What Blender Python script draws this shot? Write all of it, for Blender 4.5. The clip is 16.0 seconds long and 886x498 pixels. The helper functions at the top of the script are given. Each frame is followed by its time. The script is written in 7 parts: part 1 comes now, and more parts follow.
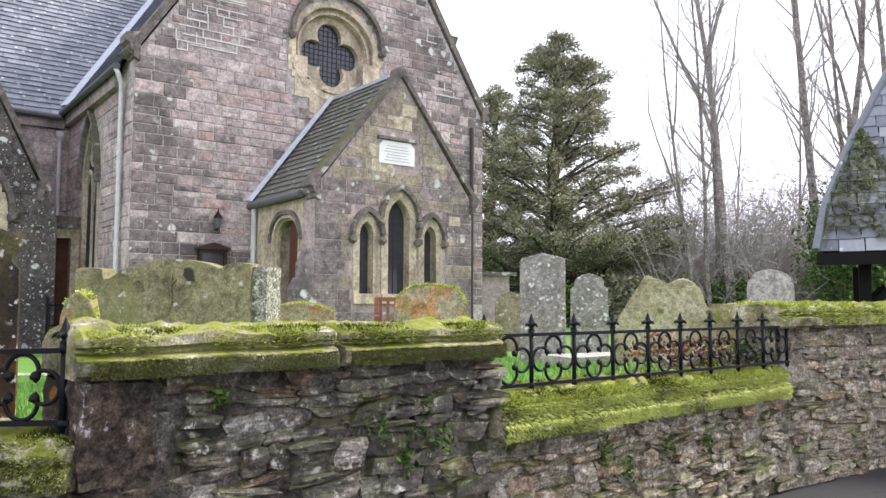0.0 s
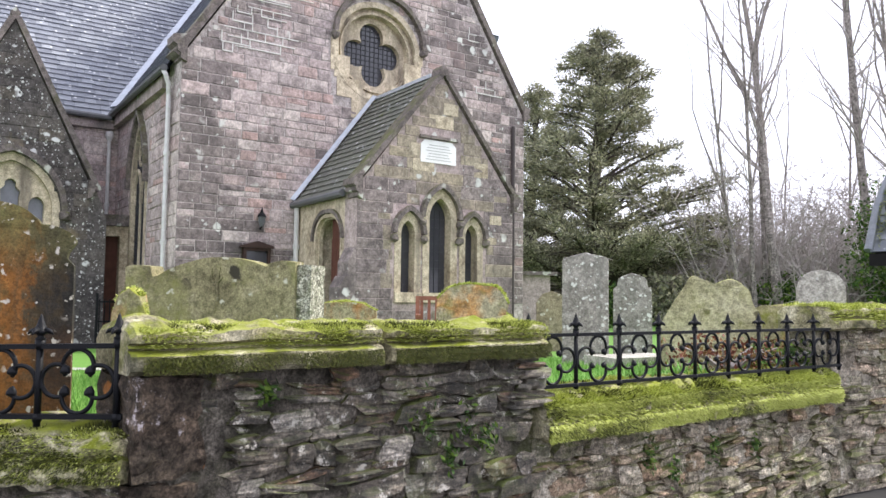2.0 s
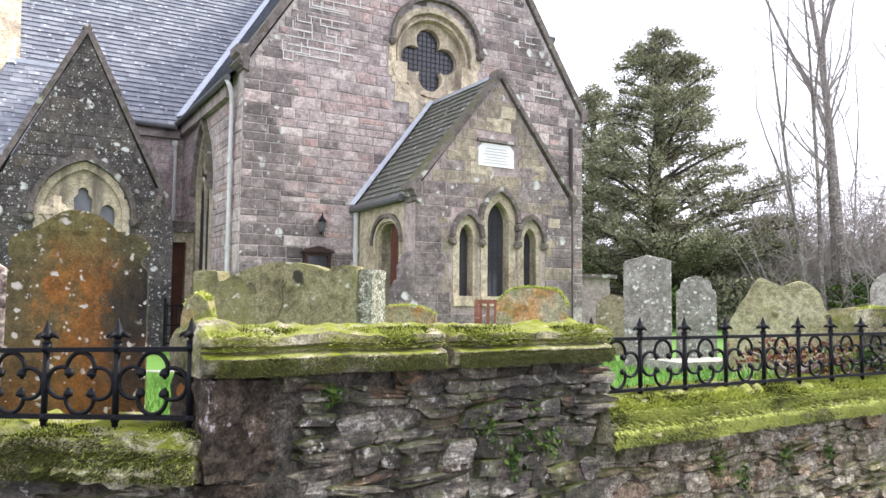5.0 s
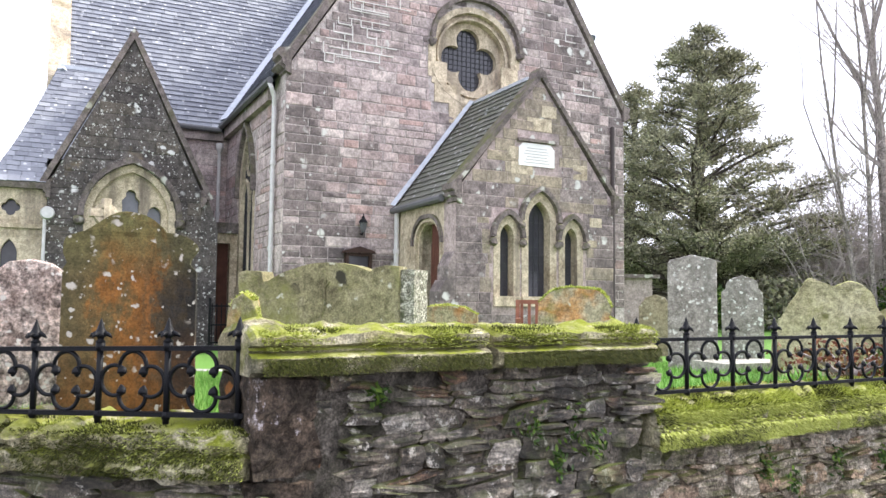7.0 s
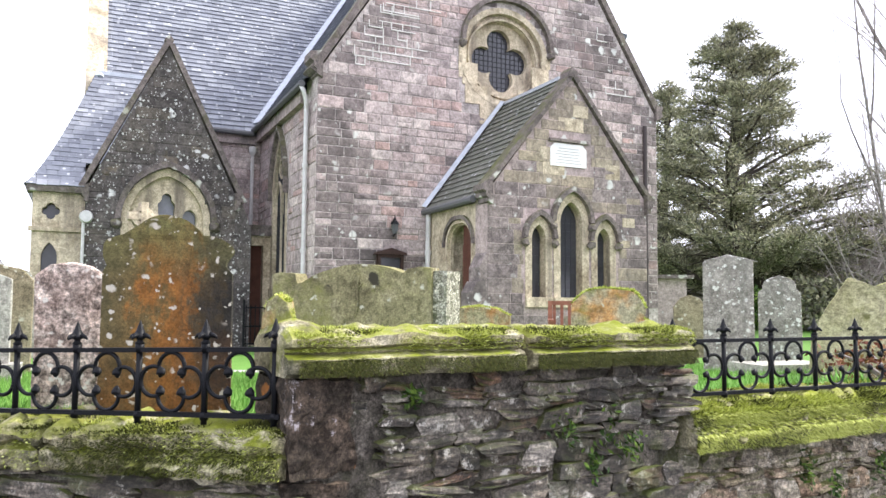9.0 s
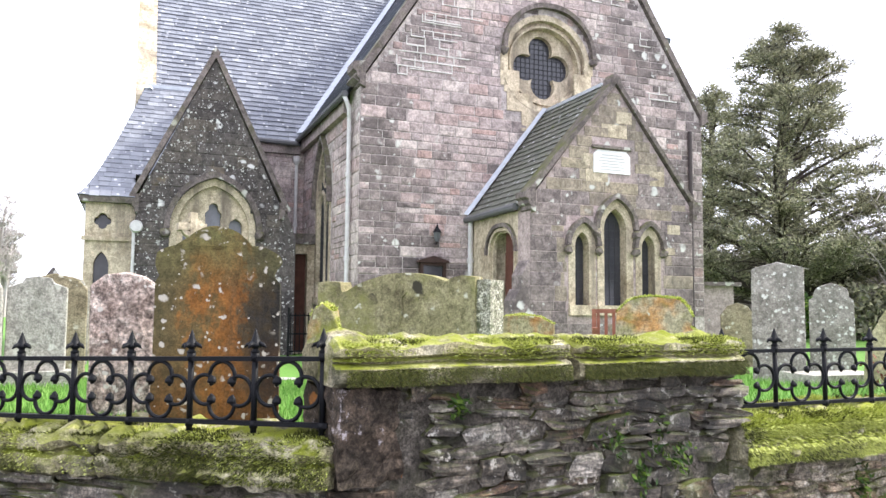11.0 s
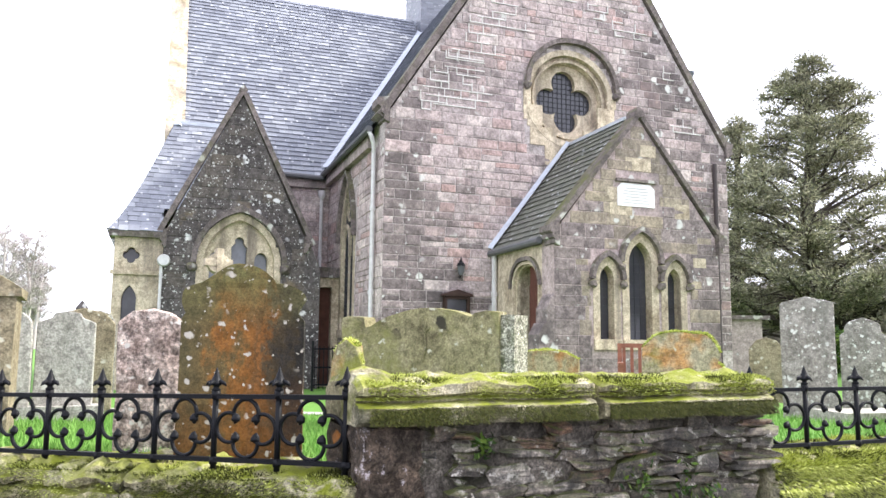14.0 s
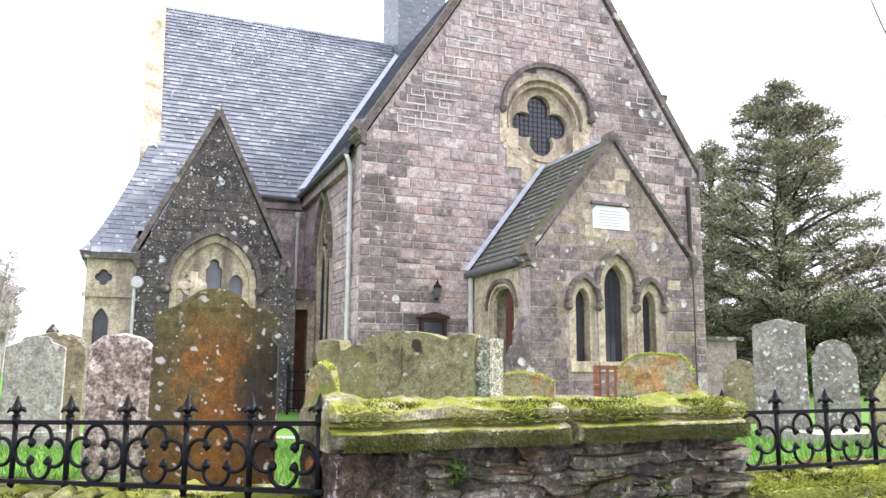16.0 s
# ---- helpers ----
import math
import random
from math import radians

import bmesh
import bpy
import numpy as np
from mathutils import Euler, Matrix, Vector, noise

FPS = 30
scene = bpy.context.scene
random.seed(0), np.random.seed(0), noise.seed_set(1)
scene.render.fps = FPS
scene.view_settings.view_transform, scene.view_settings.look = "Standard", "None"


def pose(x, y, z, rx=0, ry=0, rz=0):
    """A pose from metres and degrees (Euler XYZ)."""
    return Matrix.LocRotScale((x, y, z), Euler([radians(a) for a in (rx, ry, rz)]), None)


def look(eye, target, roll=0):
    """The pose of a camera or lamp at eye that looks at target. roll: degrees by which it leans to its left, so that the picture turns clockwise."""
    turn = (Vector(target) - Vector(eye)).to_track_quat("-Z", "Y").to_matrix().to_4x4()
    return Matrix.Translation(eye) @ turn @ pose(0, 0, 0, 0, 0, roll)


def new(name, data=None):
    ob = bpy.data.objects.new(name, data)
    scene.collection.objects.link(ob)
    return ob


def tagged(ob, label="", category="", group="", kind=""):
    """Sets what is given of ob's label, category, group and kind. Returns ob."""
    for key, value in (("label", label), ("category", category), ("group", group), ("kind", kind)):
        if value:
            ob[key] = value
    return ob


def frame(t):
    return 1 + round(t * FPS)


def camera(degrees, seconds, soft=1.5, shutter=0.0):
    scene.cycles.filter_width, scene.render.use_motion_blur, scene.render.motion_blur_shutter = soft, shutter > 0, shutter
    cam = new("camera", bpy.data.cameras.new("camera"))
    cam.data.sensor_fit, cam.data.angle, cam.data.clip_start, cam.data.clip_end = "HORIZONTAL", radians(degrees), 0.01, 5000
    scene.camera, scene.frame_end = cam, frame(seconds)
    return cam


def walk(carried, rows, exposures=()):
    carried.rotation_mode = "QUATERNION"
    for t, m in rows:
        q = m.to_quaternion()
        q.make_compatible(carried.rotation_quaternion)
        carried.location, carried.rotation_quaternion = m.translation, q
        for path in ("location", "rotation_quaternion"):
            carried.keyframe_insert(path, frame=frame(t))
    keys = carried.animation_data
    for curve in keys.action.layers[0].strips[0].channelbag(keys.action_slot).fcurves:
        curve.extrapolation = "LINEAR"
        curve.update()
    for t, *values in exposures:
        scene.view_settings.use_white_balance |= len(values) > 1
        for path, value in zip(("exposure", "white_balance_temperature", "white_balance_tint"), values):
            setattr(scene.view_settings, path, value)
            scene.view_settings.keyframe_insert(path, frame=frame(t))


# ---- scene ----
cam = camera(59.7, 16.0, 1.5)
PATH = [
    (0, (0.057, 0.007, 1.575), (0.06, 2.003, 1.71), 0.3),
    (0.5, (0.049, 0.007, 1.574), (0.023, 2.002, 1.708), 0.3),
    (1, (0.046, 0.006, 1.574), (-0.006, 2.001, 1.707), 0.4),
    (1.5, (0.034, 0.012, 1.574), (-0.038, 2.006, 1.706), 0.6),
    (2, (0.029, 0.012, 1.573), (-0.07, 2.005, 1.705), 0.7),
    (2.5, (0.023, 0.013, 1.572), (-0.097, 2.005, 1.705), 0.7),
    (3, (0.016, 0.008, 1.574), (-0.131, 1.998, 1.708), 0.7),
    (3.5, (0.015, 0.008, 1.575), (-0.158, 1.996, 1.711), 0.7),
    (4, (0.012, 0.006, 1.577), (-0.186, 1.992, 1.714), 0.7),
    (6.5, (-0.012, -0.006, 1.572), (-0.331, 1.964, 1.712), 0.5),
    (7, (-0.017, -0.004, 1.573), (-0.363, 1.961, 1.712), 0.6),
    (7.5, (-0.014, -0.005, 1.574), (-0.386, 1.955, 1.714), 0.6),
    (8, (-0.019, -0.004, 1.573), (-0.414, 1.951, 1.714), 0.5),
    (10.5, (-0.042, -0.008, 1.579), (-0.53, 1.926, 1.727), 0.6),
    (11, (-0.046, -0.019, 1.585), (-0.574, 1.904, 1.744), 0.5),
    (11.5, (-0.048, -0.023, 1.59), (-0.609, 1.888, 1.762), 0.2),
    (12, (-0.045, -0.025, 1.592), (-0.638, 1.876, 1.776), 0.5),
    (12.5, (-0.046, -0.03, 1.598), (-0.659, 1.863, 1.793), 0.4),
    (13, (-0.049, -0.022, 1.603), (-0.665, 1.869, 1.811), 0.4),
    (13.5, (-0.045, -0.021, 1.608), (-0.648, 1.873, 1.831), 0.3),
    (14, (-0.04, -0.028, 1.611), (-0.626, 1.869, 1.852), 0.6),
    (14.5, (-0.039, -0.024, 1.614), (-0.615, 1.874, 1.872), 0.5),
    (15, (-0.034, -0.029, 1.618), (-0.595, 1.872, 1.889), 0.5),
    (15.5, (-0.026, -0.033, 1.621), (-0.575, 1.869, 1.904), 0.3),
    (16, (-0.024, -0.033, 1.625), (-0.552, 1.873, 1.921), 0.4),
]
walk(cam, [(t, look(eye, aim, roll)) for t, eye, aim, roll in PATH], [(0, 0.72), (4, 0.87), (7, 0.97), (8, 1.0), (11, 1.09), (13, 1.15), (16, 1.03)])

# ---- world and light ----
G = 0.95          # level of the churchyard; the road lies at 0
world = bpy.data.worlds.new("world")
scene.world = world
world.use_nodes = True
wn, wl = world.node_tree.nodes, world.node_tree.links
wn.clear()
sky = wn.new("ShaderNodeTexSky")
sky.sky_type, sky.sun_disc = "NISHITA", False
sky.sun_elevation, sky.sun_rotation = radians(45), radians(60)
sky.dust_density = 3.0
veil = wn.new("ShaderNodeMix")
veil.data_type = "RGBA"
veil.inputs[0].default_value = 0.9
veil.inputs[7].default_value = (10.25, 10.4, 12.2, 1)
wl.new(sky.outputs[0], veil.inputs[6])
bg = wn.new("ShaderNodeBackground")
bg.inputs[1].default_value = 0.125
wl.new(veil.outputs[2], bg.inputs[0])
wout = wn.new("ShaderNodeOutputWorld")
wl.new(bg.outputs[0], wout.inputs[0])
sun_data = bpy.data.lights.new("sun", "SUN")
sun_data.energy, sun_data.angle, sun_data.color = 3.6, radians(6), (1.0, 0.95, 0.87)
sun = new("sun", sun_data)
sun.matrix_world = look((26.2, 15.1, 30), (0, 0, 0))


# ---- materials ----
class Nodes:
    """A small wrapper that makes node materials short to write."""

    def __init__(self, name, rough=0.85, metal=0.0):
        self.m = bpy.data.materials.new(name)
        self.m.use_nodes = True
        self.t = self.m.node_tree
        self.b = self.t.nodes["Principled BSDF"]
        self.b.inputs["Roughness"].default_value = rough
        self.b.inputs["Metallic"].default_value = metal
        self.b.inputs["Specular IOR Level"].default_value = 0.5 if rough < 0.45 else 0.16
        self.co = self.t.nodes.new("ShaderNodeTexCoord").outputs["Object"]
        self.geo = self.t.nodes.new("ShaderNodeNewGeometry")

    def link(self, a, b):
        self.t.links.new(a, b)

    def world_co(self):
        self.co = self.geo.outputs["Position"]
        return self

    def noise(self, scale, detail=6, rough=0.6, stretch=None):
        n = self.t.nodes.new("ShaderNodeTexNoise")
        n.inputs["Scale"].default_value, n.inputs["Detail"].default_value = scale, detail
        n.inputs["Roughness"].default_value = rough
        co = self.co
        if stretch:
            mp = self.t.nodes.new("ShaderNodeMapping")
            mp.inputs["Scale"].default_value = stretch
            self.link(co, mp.inputs[0])
            co = mp.outputs[0]
        self.link(co, n.inputs["Vector"])
        return n.outputs[0]

    def cells(self, scale, warp=0.0):
        n = self.t.nodes.new("ShaderNodeTexVoronoi")
        n.inputs["Scale"].default_value = scale
        co = self.co
        if warp:
            w = self.t.nodes.new("ShaderNodeTexNoise")
            w.inputs["Scale"].default_value = scale * 1.8
            self.link(co, w.inputs["Vector"])
            a = self.t.nodes.new("ShaderNodeVectorMath")
            a.operation = "MULTIPLY_ADD"
            a.inputs[1].default_value = (warp / scale * 2,) * 3
            self.link(w.outputs["Color"], a.inputs[0])
            self.link(co, a.inputs[2])
            co = a.outputs[0]
        self.link(co, n.inputs["Vector"])
        return n.outputs[0]

    def ramp(self, fac, stops):
        r = self.t.nodes.new("ShaderNodeValToRGB")
        e = r.color_ramp.elements
        while len(e) < len(stops):
            e.new(0.5)
        for el, (p, c) in zip(e, stops):
            el.position = p
            el.color = (*c, 1) if not isinstance(c, (int, float)) else (c, c, c, 1)
        self.link(fac, r.inputs[0])
        return r.outputs[0]

    def mix(self, fac, a, b, mode="MIX"):
        n = self.t.nodes.new("ShaderNodeMix")
        n.data_type, n.blend_type = "RGBA", mode
        for sock, v in ((n.inputs[0], fac), (n.inputs[6], a), (n.inputs[7], b)):
            if isinstance(v, (int, float)):
                sock.default_value = v
            elif isinstance(v, tuple):
                sock.default_value = (*v, 1)
            else:
                self.link(v, sock)
        return n.outputs[2]

    def maths(self, op, a, b):
        n = self.t.nodes.new("ShaderNodeMath")
        n.operation, n.use_clamp = op, True
        for sock, v in zip(n.inputs, (a, b)):
            if isinstance(v, (int, float)):
                sock.default_value = v
            else:
                self.link(v, sock)
        return n.outputs[0]

    def random(self):
        return self.t.nodes.new("ShaderNodeObjectInfo").outputs["Random"]

    def island(self):
        return self.geo.outputs["Random Per Island"]

    def up(self):
        s = self.t.nodes.new("ShaderNodeSeparateXYZ")
        self.link(self.geo.outputs["Normal"], s.inputs[0])
        return s.outputs[2]

    def done(self, colour, bump=None, strength=0.4, dist=0.01, rough=None):
        if isinstance(colour, tuple):
            self.b.inputs["Base Color"].default_value = (*colour, 1)
        else:
            self.link(colour, self.b.inputs["Base Color"])
        if rough is not None:
            self.link(rough, self.b.inputs["Roughness"])
        if bump is not None:
            n = self.t.nodes.new("ShaderNodeBump")
            n.inputs["Strength"].default_value, n.inputs["Distance"].default_value = strength, dist
            self.link(bump, n.inputs["Height"])
            self.link(n.outputs[0], self.b.inputs["Normal"])
        return self.m


def stone(name, tones, varied=None, spots=None, stain=None, moss=None, grain=30, big=1.2, bump=0.5, rough=0.88, streak=None, layered=0.0, mottle=0.55, speck=0.85, crust=None):
    """Weathered stone: tones from noise, piece-to-piece variation, stains, lichen spots and moss on upward faces."""
    k = Nodes(name, rough).world_co()
    k_tone = k.noise(big, 5)
    col = k.ramp(k_tone, [(0.3 + 0.4 * i / max(1, len(tones) - 1), c) for i, c in enumerate(tones)])
    if varied:
        rnd = k.random() if varied[0] == "object" else k.island()
        col = k.mix(varied[1], col, k.ramp(rnd, [(i / (len(varied[2]) - 1), c) for i, c in enumerate(varied[2])]))
    fine = k.noise(grain, 8, 0.75)
    blotch = k.noise(grain * 0.3, 7, 0.75)
    col = k.mix(speck, col, k.ramp(fine, [(0.39, 0.28), (0.5, 0.92), (0.61, 1.75)]), "MULTIPLY")
    col = k.mix(mottle, col, k.ramp(blotch, [(0.40, 0.35), (0.5, 1.0), (0.60, 1.5)]), "MULTIPLY")
    strata = None
    if layered:
        strata = k.noise(7, 6, 0.7, (1, 1, layered))
        col = k.mix(0.9, col, k.ramp(strata, [(0.36, 0.25), (0.48, 0.85), (0.56, 1.1), (0.66, 2.3)]), "MULTIPLY")
    if stain:
        col = k.mix(k.ramp(k.noise(stain[1], 5, 0.65, (1, 1, stain[3] if len(stain) > 3 else 1)), [(stain[2], 0.0), (stain[2] + 0.16, 0.85)]), col, stain[0])
    if streak:
        col = k.mix(k.ramp(k.noise(streak[1], 5, 0.6, (1, 1, 0.12)), [(streak[2], 0.0), (streak[2] + 0.2, 0.85)]), col, streak[0])
    if crust:
        col = k.mix(k.ramp(k.noise(crust[1], 9, 0.8), [(crust[2], 0.0), (crust[2] + 0.05, 0.9)]), col, crust[0])
    if spots:
        for colour, scale, size in spots:
            blot = k.mix(0.3, k.cells(scale, 0.32), k.noise(scale * 2.6, 5, 0.7))
            size = size * 0.7 + 0.13
            keep = k.ramp(k.noise(scale * 0.45, 3), [(0.47, 0.0), (0.55, 1.0)])
            col = k.mix(k.maths("MULTIPLY", k.ramp(blot, [(size, 1.0), (size + 0.05, 0.0)]), keep), col, colour)
    if moss:
        colour, amount, scale = moss
        grow = k.maths("ADD", k.ramp(k.up(), [(0.15, 0.0), (0.8, amount)]), k.ramp(k.noise(scale, 6, 0.7), [(0.5, 0.0), (0.68, amount * 0.8)]))
        mcol = k.mix(k.noise(9, 5), colour, tuple(c * 0.45 for c in colour))
        col = k.mix(k.maths("MULTIPLY", grow, k.ramp(k.noise(scale * 1.7, 4), [(0.35, 0.0), (0.5, 1.0)])), col, mcol)
    return k.done(col, k.mix(0.5, fine, strata if strata is not None else blotch), bump, 0.02)


def plain(name, colour, rough=0.6, metal=0.0, vary=0.25, scale=8, bump=0.1):
    k = Nodes(name, rough, metal)
    n = k.noise(scale, 6)
    return k.done(k.mix(vary, colour, k.ramp(n, [(0.3, tuple(c * 0.4 for c in colour)), (0.7, tuple(min(1, c * 1.3) for c in colour))])), k.noise(scale * 8, 3), bump, 0.005)


PINKS = [(0.393, 0.314, 0.302), (0.489, 0.396, 0.381), (0.314, 0.259, 0.260), (0.432, 0.330, 0.318), (0.421, 0.352, 0.341), (0.628, 0.539, 0.497), (0.269, 0.220, 0.219), (0.449, 0.281, 0.249), (0.381, 0.308, 0.300), (0.337, 0.281, 0.277)]
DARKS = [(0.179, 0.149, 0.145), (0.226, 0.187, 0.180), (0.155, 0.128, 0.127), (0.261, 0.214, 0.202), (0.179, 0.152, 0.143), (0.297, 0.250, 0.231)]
M_BLOCK = stone("pink_sandstone_block", [(0.32, 0.275, 0.255), (0.40, 0.35, 0.315)], ("object", 0.62, PINKS), [((0.55, 0.54, 0.50), 2.6, 0.17)],
                stain=((0.12, 0.10, 0.098), 0.8, 0.51), grain=22, big=0.9, speck=0.35, mottle=0.5)
M_BLOCKS = stone("pink_sandstone_rest", [(0.32, 0.275, 0.255), (0.40, 0.35, 0.315)], ("island", 0.62, PINKS), [((0.55, 0.54, 0.50), 2.6, 0.17)],
                 stain=((0.12, 0.10, 0.098), 0.8, 0.51), grain=22, big=0.9, speck=0.35, mottle=0.5)
M_DBLOCK = stone("dark_sandstone_block", [(0.165, 0.14, 0.133), (0.25, 0.21, 0.197)], ("object", 0.6, DARKS), [((0.55, 0.55, 0.51), 2.8, 0.2), ((0.5, 0.5, 0.47), 7.0, 0.16)],
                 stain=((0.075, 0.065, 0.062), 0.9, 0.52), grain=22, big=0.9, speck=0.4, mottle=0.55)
M_DBLOCKS = stone("dark_sandstone_rest", [(0.165, 0.14, 0.133), (0.25, 0.21, 0.197)], ("island", 0.6, DARKS), [((0.55, 0.55, 0.51), 2.8, 0.2), ((0.5, 0.5, 0.47), 7.0, 0.16)],
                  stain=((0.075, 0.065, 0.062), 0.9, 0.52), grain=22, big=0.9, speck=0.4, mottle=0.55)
M_JOINT = stone("lime_mortar", [(0.31, 0.27, 0.255), (0.44, 0.395, 0.37)], stain=((0.14, 0.115, 0.115), 0.6, 0.58), grain=30, speck=0.3)
M_POINT = plain("white_pointing", (0.62, 0.60, 0.57), 0.9)
M_ASHLAR = stone("buff_ashlar", [(0.31, 0.25, 0.175), (0.53, 0.455, 0.335), (0.41, 0.34, 0.25)], stain=((0.20, 0.165, 0.10), 1.8, 0.56), streak=((0.12, 0.10, 0.085), 2.4, 0.52), grain=40, big=1.5, bump=0.3, mottle=0.4, speck=0.35)
M_GREYASH = stone("grey_ashlar", [(0.165, 0.134, 0.125), (0.235, 0.19, 0.176), (0.27, 0.226, 0.198)], ("island", 0.5, PINKS[:6]), [((0.5, 0.5, 0.46), 3.2, 0.16)],
                  streak=((0.11, 0.10, 0.095), 1.3, 0.52), grain=24, bump=0.35, speck=0.3, mottle=0.4)
M_SOOT = stone("blackened_lichen_stone", [(0.055, 0.05, 0.05), (0.10, 0.09, 0.085), (0.13, 0.115, 0.10)], None,
               [((0.60, 0.60, 0.58), 4.2, 0.22), ((0.55, 0.55, 0.52), 11.0, 0.22), ((0.5, 0.5, 0.47), 19.0, 0.2)], ((0.22, 0.17, 0.10), 1.4, 0.60), None, grain=26, speck=0.4)
M_SKEW = stone("skew_stone", [(0.10, 0.085, 0.08), (0.19, 0.16, 0.15)], None, [((0.45, 0.45, 0.40), 3.0, 0.2)], None, ((0.14, 0.15, 0.05), 0.6, 3.0), grain=26, speck=0.4)
SLATES = [(0.12, 0.13, 0.158), (0.19, 0.203, 0.235), (0.14, 0.15, 0.18), (0.25, 0.265, 0.295), (0.16, 0.173, 0.207), (0.21, 0.225, 0.258), (0.30, 0.315, 0.345)]


def slate(name, tones, kind, moss=None, rough=0.42):
    k = Nodes(name, rough).world_co()
    rnd = k.random() if kind == "object" else k.island()
    col = k.ramp(rnd, [(i / (len(tones) - 1), c) for i, c in enumerate(tones)])
    col = k.mix(0.6, col, k.ramp(k.noise(14, 7, 0.7), [(0.25, 0.5), (0.8, 1.15)]), "MULTIPLY")
    col = k.mix(k.ramp(k.cells(5.5), [(0.12, 0.9), (0.2, 0.0)]), col, (0.52, 0.53, 0.54))
    col = k.mix(k.ramp(k.noise(9, 8, 0.8), [(0.6, 0.0), (0.68, 0.7)]), col, (0.45, 0.46, 0.48))
    if moss:
        col = k.mix(k.ramp(k.noise(moss[1], 6, 0.7), [(moss[2], 0.0), (moss[2] + 0.06, 1.0)]), col, k.mix(k.noise(16, 4), moss[0], tuple(c * 0.5 for c in moss[0])))
    return k.done(col, k.noise(30, 6), 0.3, 0.01)


M_SLATE = slate("blue_grey_slate", SLATES, "island")
M_PSLATE = slate("green_grey_slate", [(0.13, 0.135, 0.115), (0.17, 0.175, 0.14), (0.15, 0.15, 0.13), (0.20, 0.20, 0.17)], "island", ((0.13, 0.15, 0.05), 2.4, 0.62), 0.6)
M_LSLATE = slate("lychgate_slate", [(0.10, 0.11, 0.13), (0.25, 0.27, 0.29), (0.17, 0.18, 0.21), (0.36, 0.38, 0.40), (0.14, 0.15, 0.17), (0.29, 0.31, 0.34)], "object", ((0.30, 0.34, 0.06), 1.4, 0.58), 0.45)
M_LEAD = plain("lead_flashing", (0.45, 0.48, 0.53), 0.5, 0.2)
M_GLASS = plain("leaded_dark_glass", (0.05, 0.05, 0.058), 0.16, 0.0, 0.4, 5, 0.05)
M_PALEGLASS = plain("pale_leaded_glass", (0.15, 0.155, 0.18), 0.2, 0.0, 0.3)
M_CAME = plain("lead_came", (0.05, 0.05, 0.055), 0.7)
M_DARK = plain("interior_shade_colour", (0.02, 0.018, 0.017), 0.9)
M_DOOR = plain("red_brown_door_wood", (0.10, 0.042, 0.03), 0.6, 0.0, 0.5, 6, 0.2)
M_PIPE = plain("pale_painted_pipe", (0.56, 0.55, 0.54), 0.5, 0.0, 0.3)
M_DPIPE = plain("dark_cast_iron_pipe", (0.06, 0.05, 0.05), 0.6)
M_GUTTER = plain("grey_gutter", (0.12, 0.12, 0.125), 0.5)
M_IRON = plain("black_painted_iron", (0.006, 0.0065, 0.008), 0.5, 0.0, 0.4, 25, 0.25)
M_PLAQUE = plain("white_marble_tablet", (0.78, 0.77, 0.75), 0.5, 0.0, 0.08, 6, 0.02)
M_BAR = plain("engraved_lines", (0.45, 0.44, 0.42), 0.8)
M_TIMBER = plain("black_stained_timber", (0.009, 0.0085, 0.008), 0.85, 0.0, 0.4, 10, 0.3)
M_CASE = plain("dark_stained_case_wood", (0.05, 0.03, 0.024), 0.5, 0.0, 0.5, 9, 0.2)
M_BENCH = plain("varnished_bench_wood", (0.25, 0.105, 0.07), 0.45, 0.0, 0.5, 9, 0.2)
M_WHITE = plain("white_lantern_glass", (0.10, 0.105, 0.11), 0.2)
M_SOIL = plain("road_asphalt", (0.035, 0.034, 0.034), 0.85, 0.0, 0.4, 20, 0.4)
M_GRAVEL = plain("pale_path_gravel", (0.36, 0.34, 0.32), 0.9, 0.0, 0.4, 15, 0.4)


def grass_mat(name, a, b):
    k = Nodes(name, 0.8).world_co()
    col = k.mix(k.noise(1.6, 5), a, b)
    return k.done(k.mix(0.5, col, k.ramp(k.noise(40, 5), [(0.3, 0.45), (0.7, 1.1)]), "MULTIPLY"), k.noise(60, 4), 0.6, 0.02)


def leaf_mat(name, a, b, c=None):
    k = Nodes(name, 0.7)
    col = k.ramp(k.island(), [(0.0, a), (0.55, b), (1.0, c or b)])
    return k.done(col)


M_TURF = grass_mat("churchyard_turf", (0.09, 0.21, 0.035), (0.15, 0.29, 0.06))
M_BLADE = leaf_mat("grass_blade", (0.09, 0.23, 0.035), (0.17, 0.34, 0.07), (0.25, 0.40, 0.11))
M_MOSS = leaf_mat("moss_tuft", (0.17, 0.20, 0.03), (0.40, 0.45, 0.085), (0.66, 0.69, 0.25))
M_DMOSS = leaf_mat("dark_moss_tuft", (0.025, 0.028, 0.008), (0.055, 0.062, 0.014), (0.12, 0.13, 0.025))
M_NEEDLE = leaf_mat("conifer_needles", (0.12, 0.125, 0.09), (0.235, 0.235, 0.155), (0.46, 0.445, 0.27))
M_IVY = leaf_mat("ivy_leaves", (0.02, 0.045, 0.012), (0.05, 0.095, 0.02), (0.13, 0.20, 0.03))
M_BARK = stone("grey_brown_bark", [(0.17, 0.148, 0.135), (0.26, 0.23, 0.215)], None, None, None, None, grain=14, bump=0.6)
M_DBARK = plain("dark_conifer_bark", (0.07, 0.058, 0.05), 0.9, 0.0, 0.4, 6, 0.3)
M_TWIG = plain("bare_twigs", (0.33, 0.295, 0.28), 0.85)
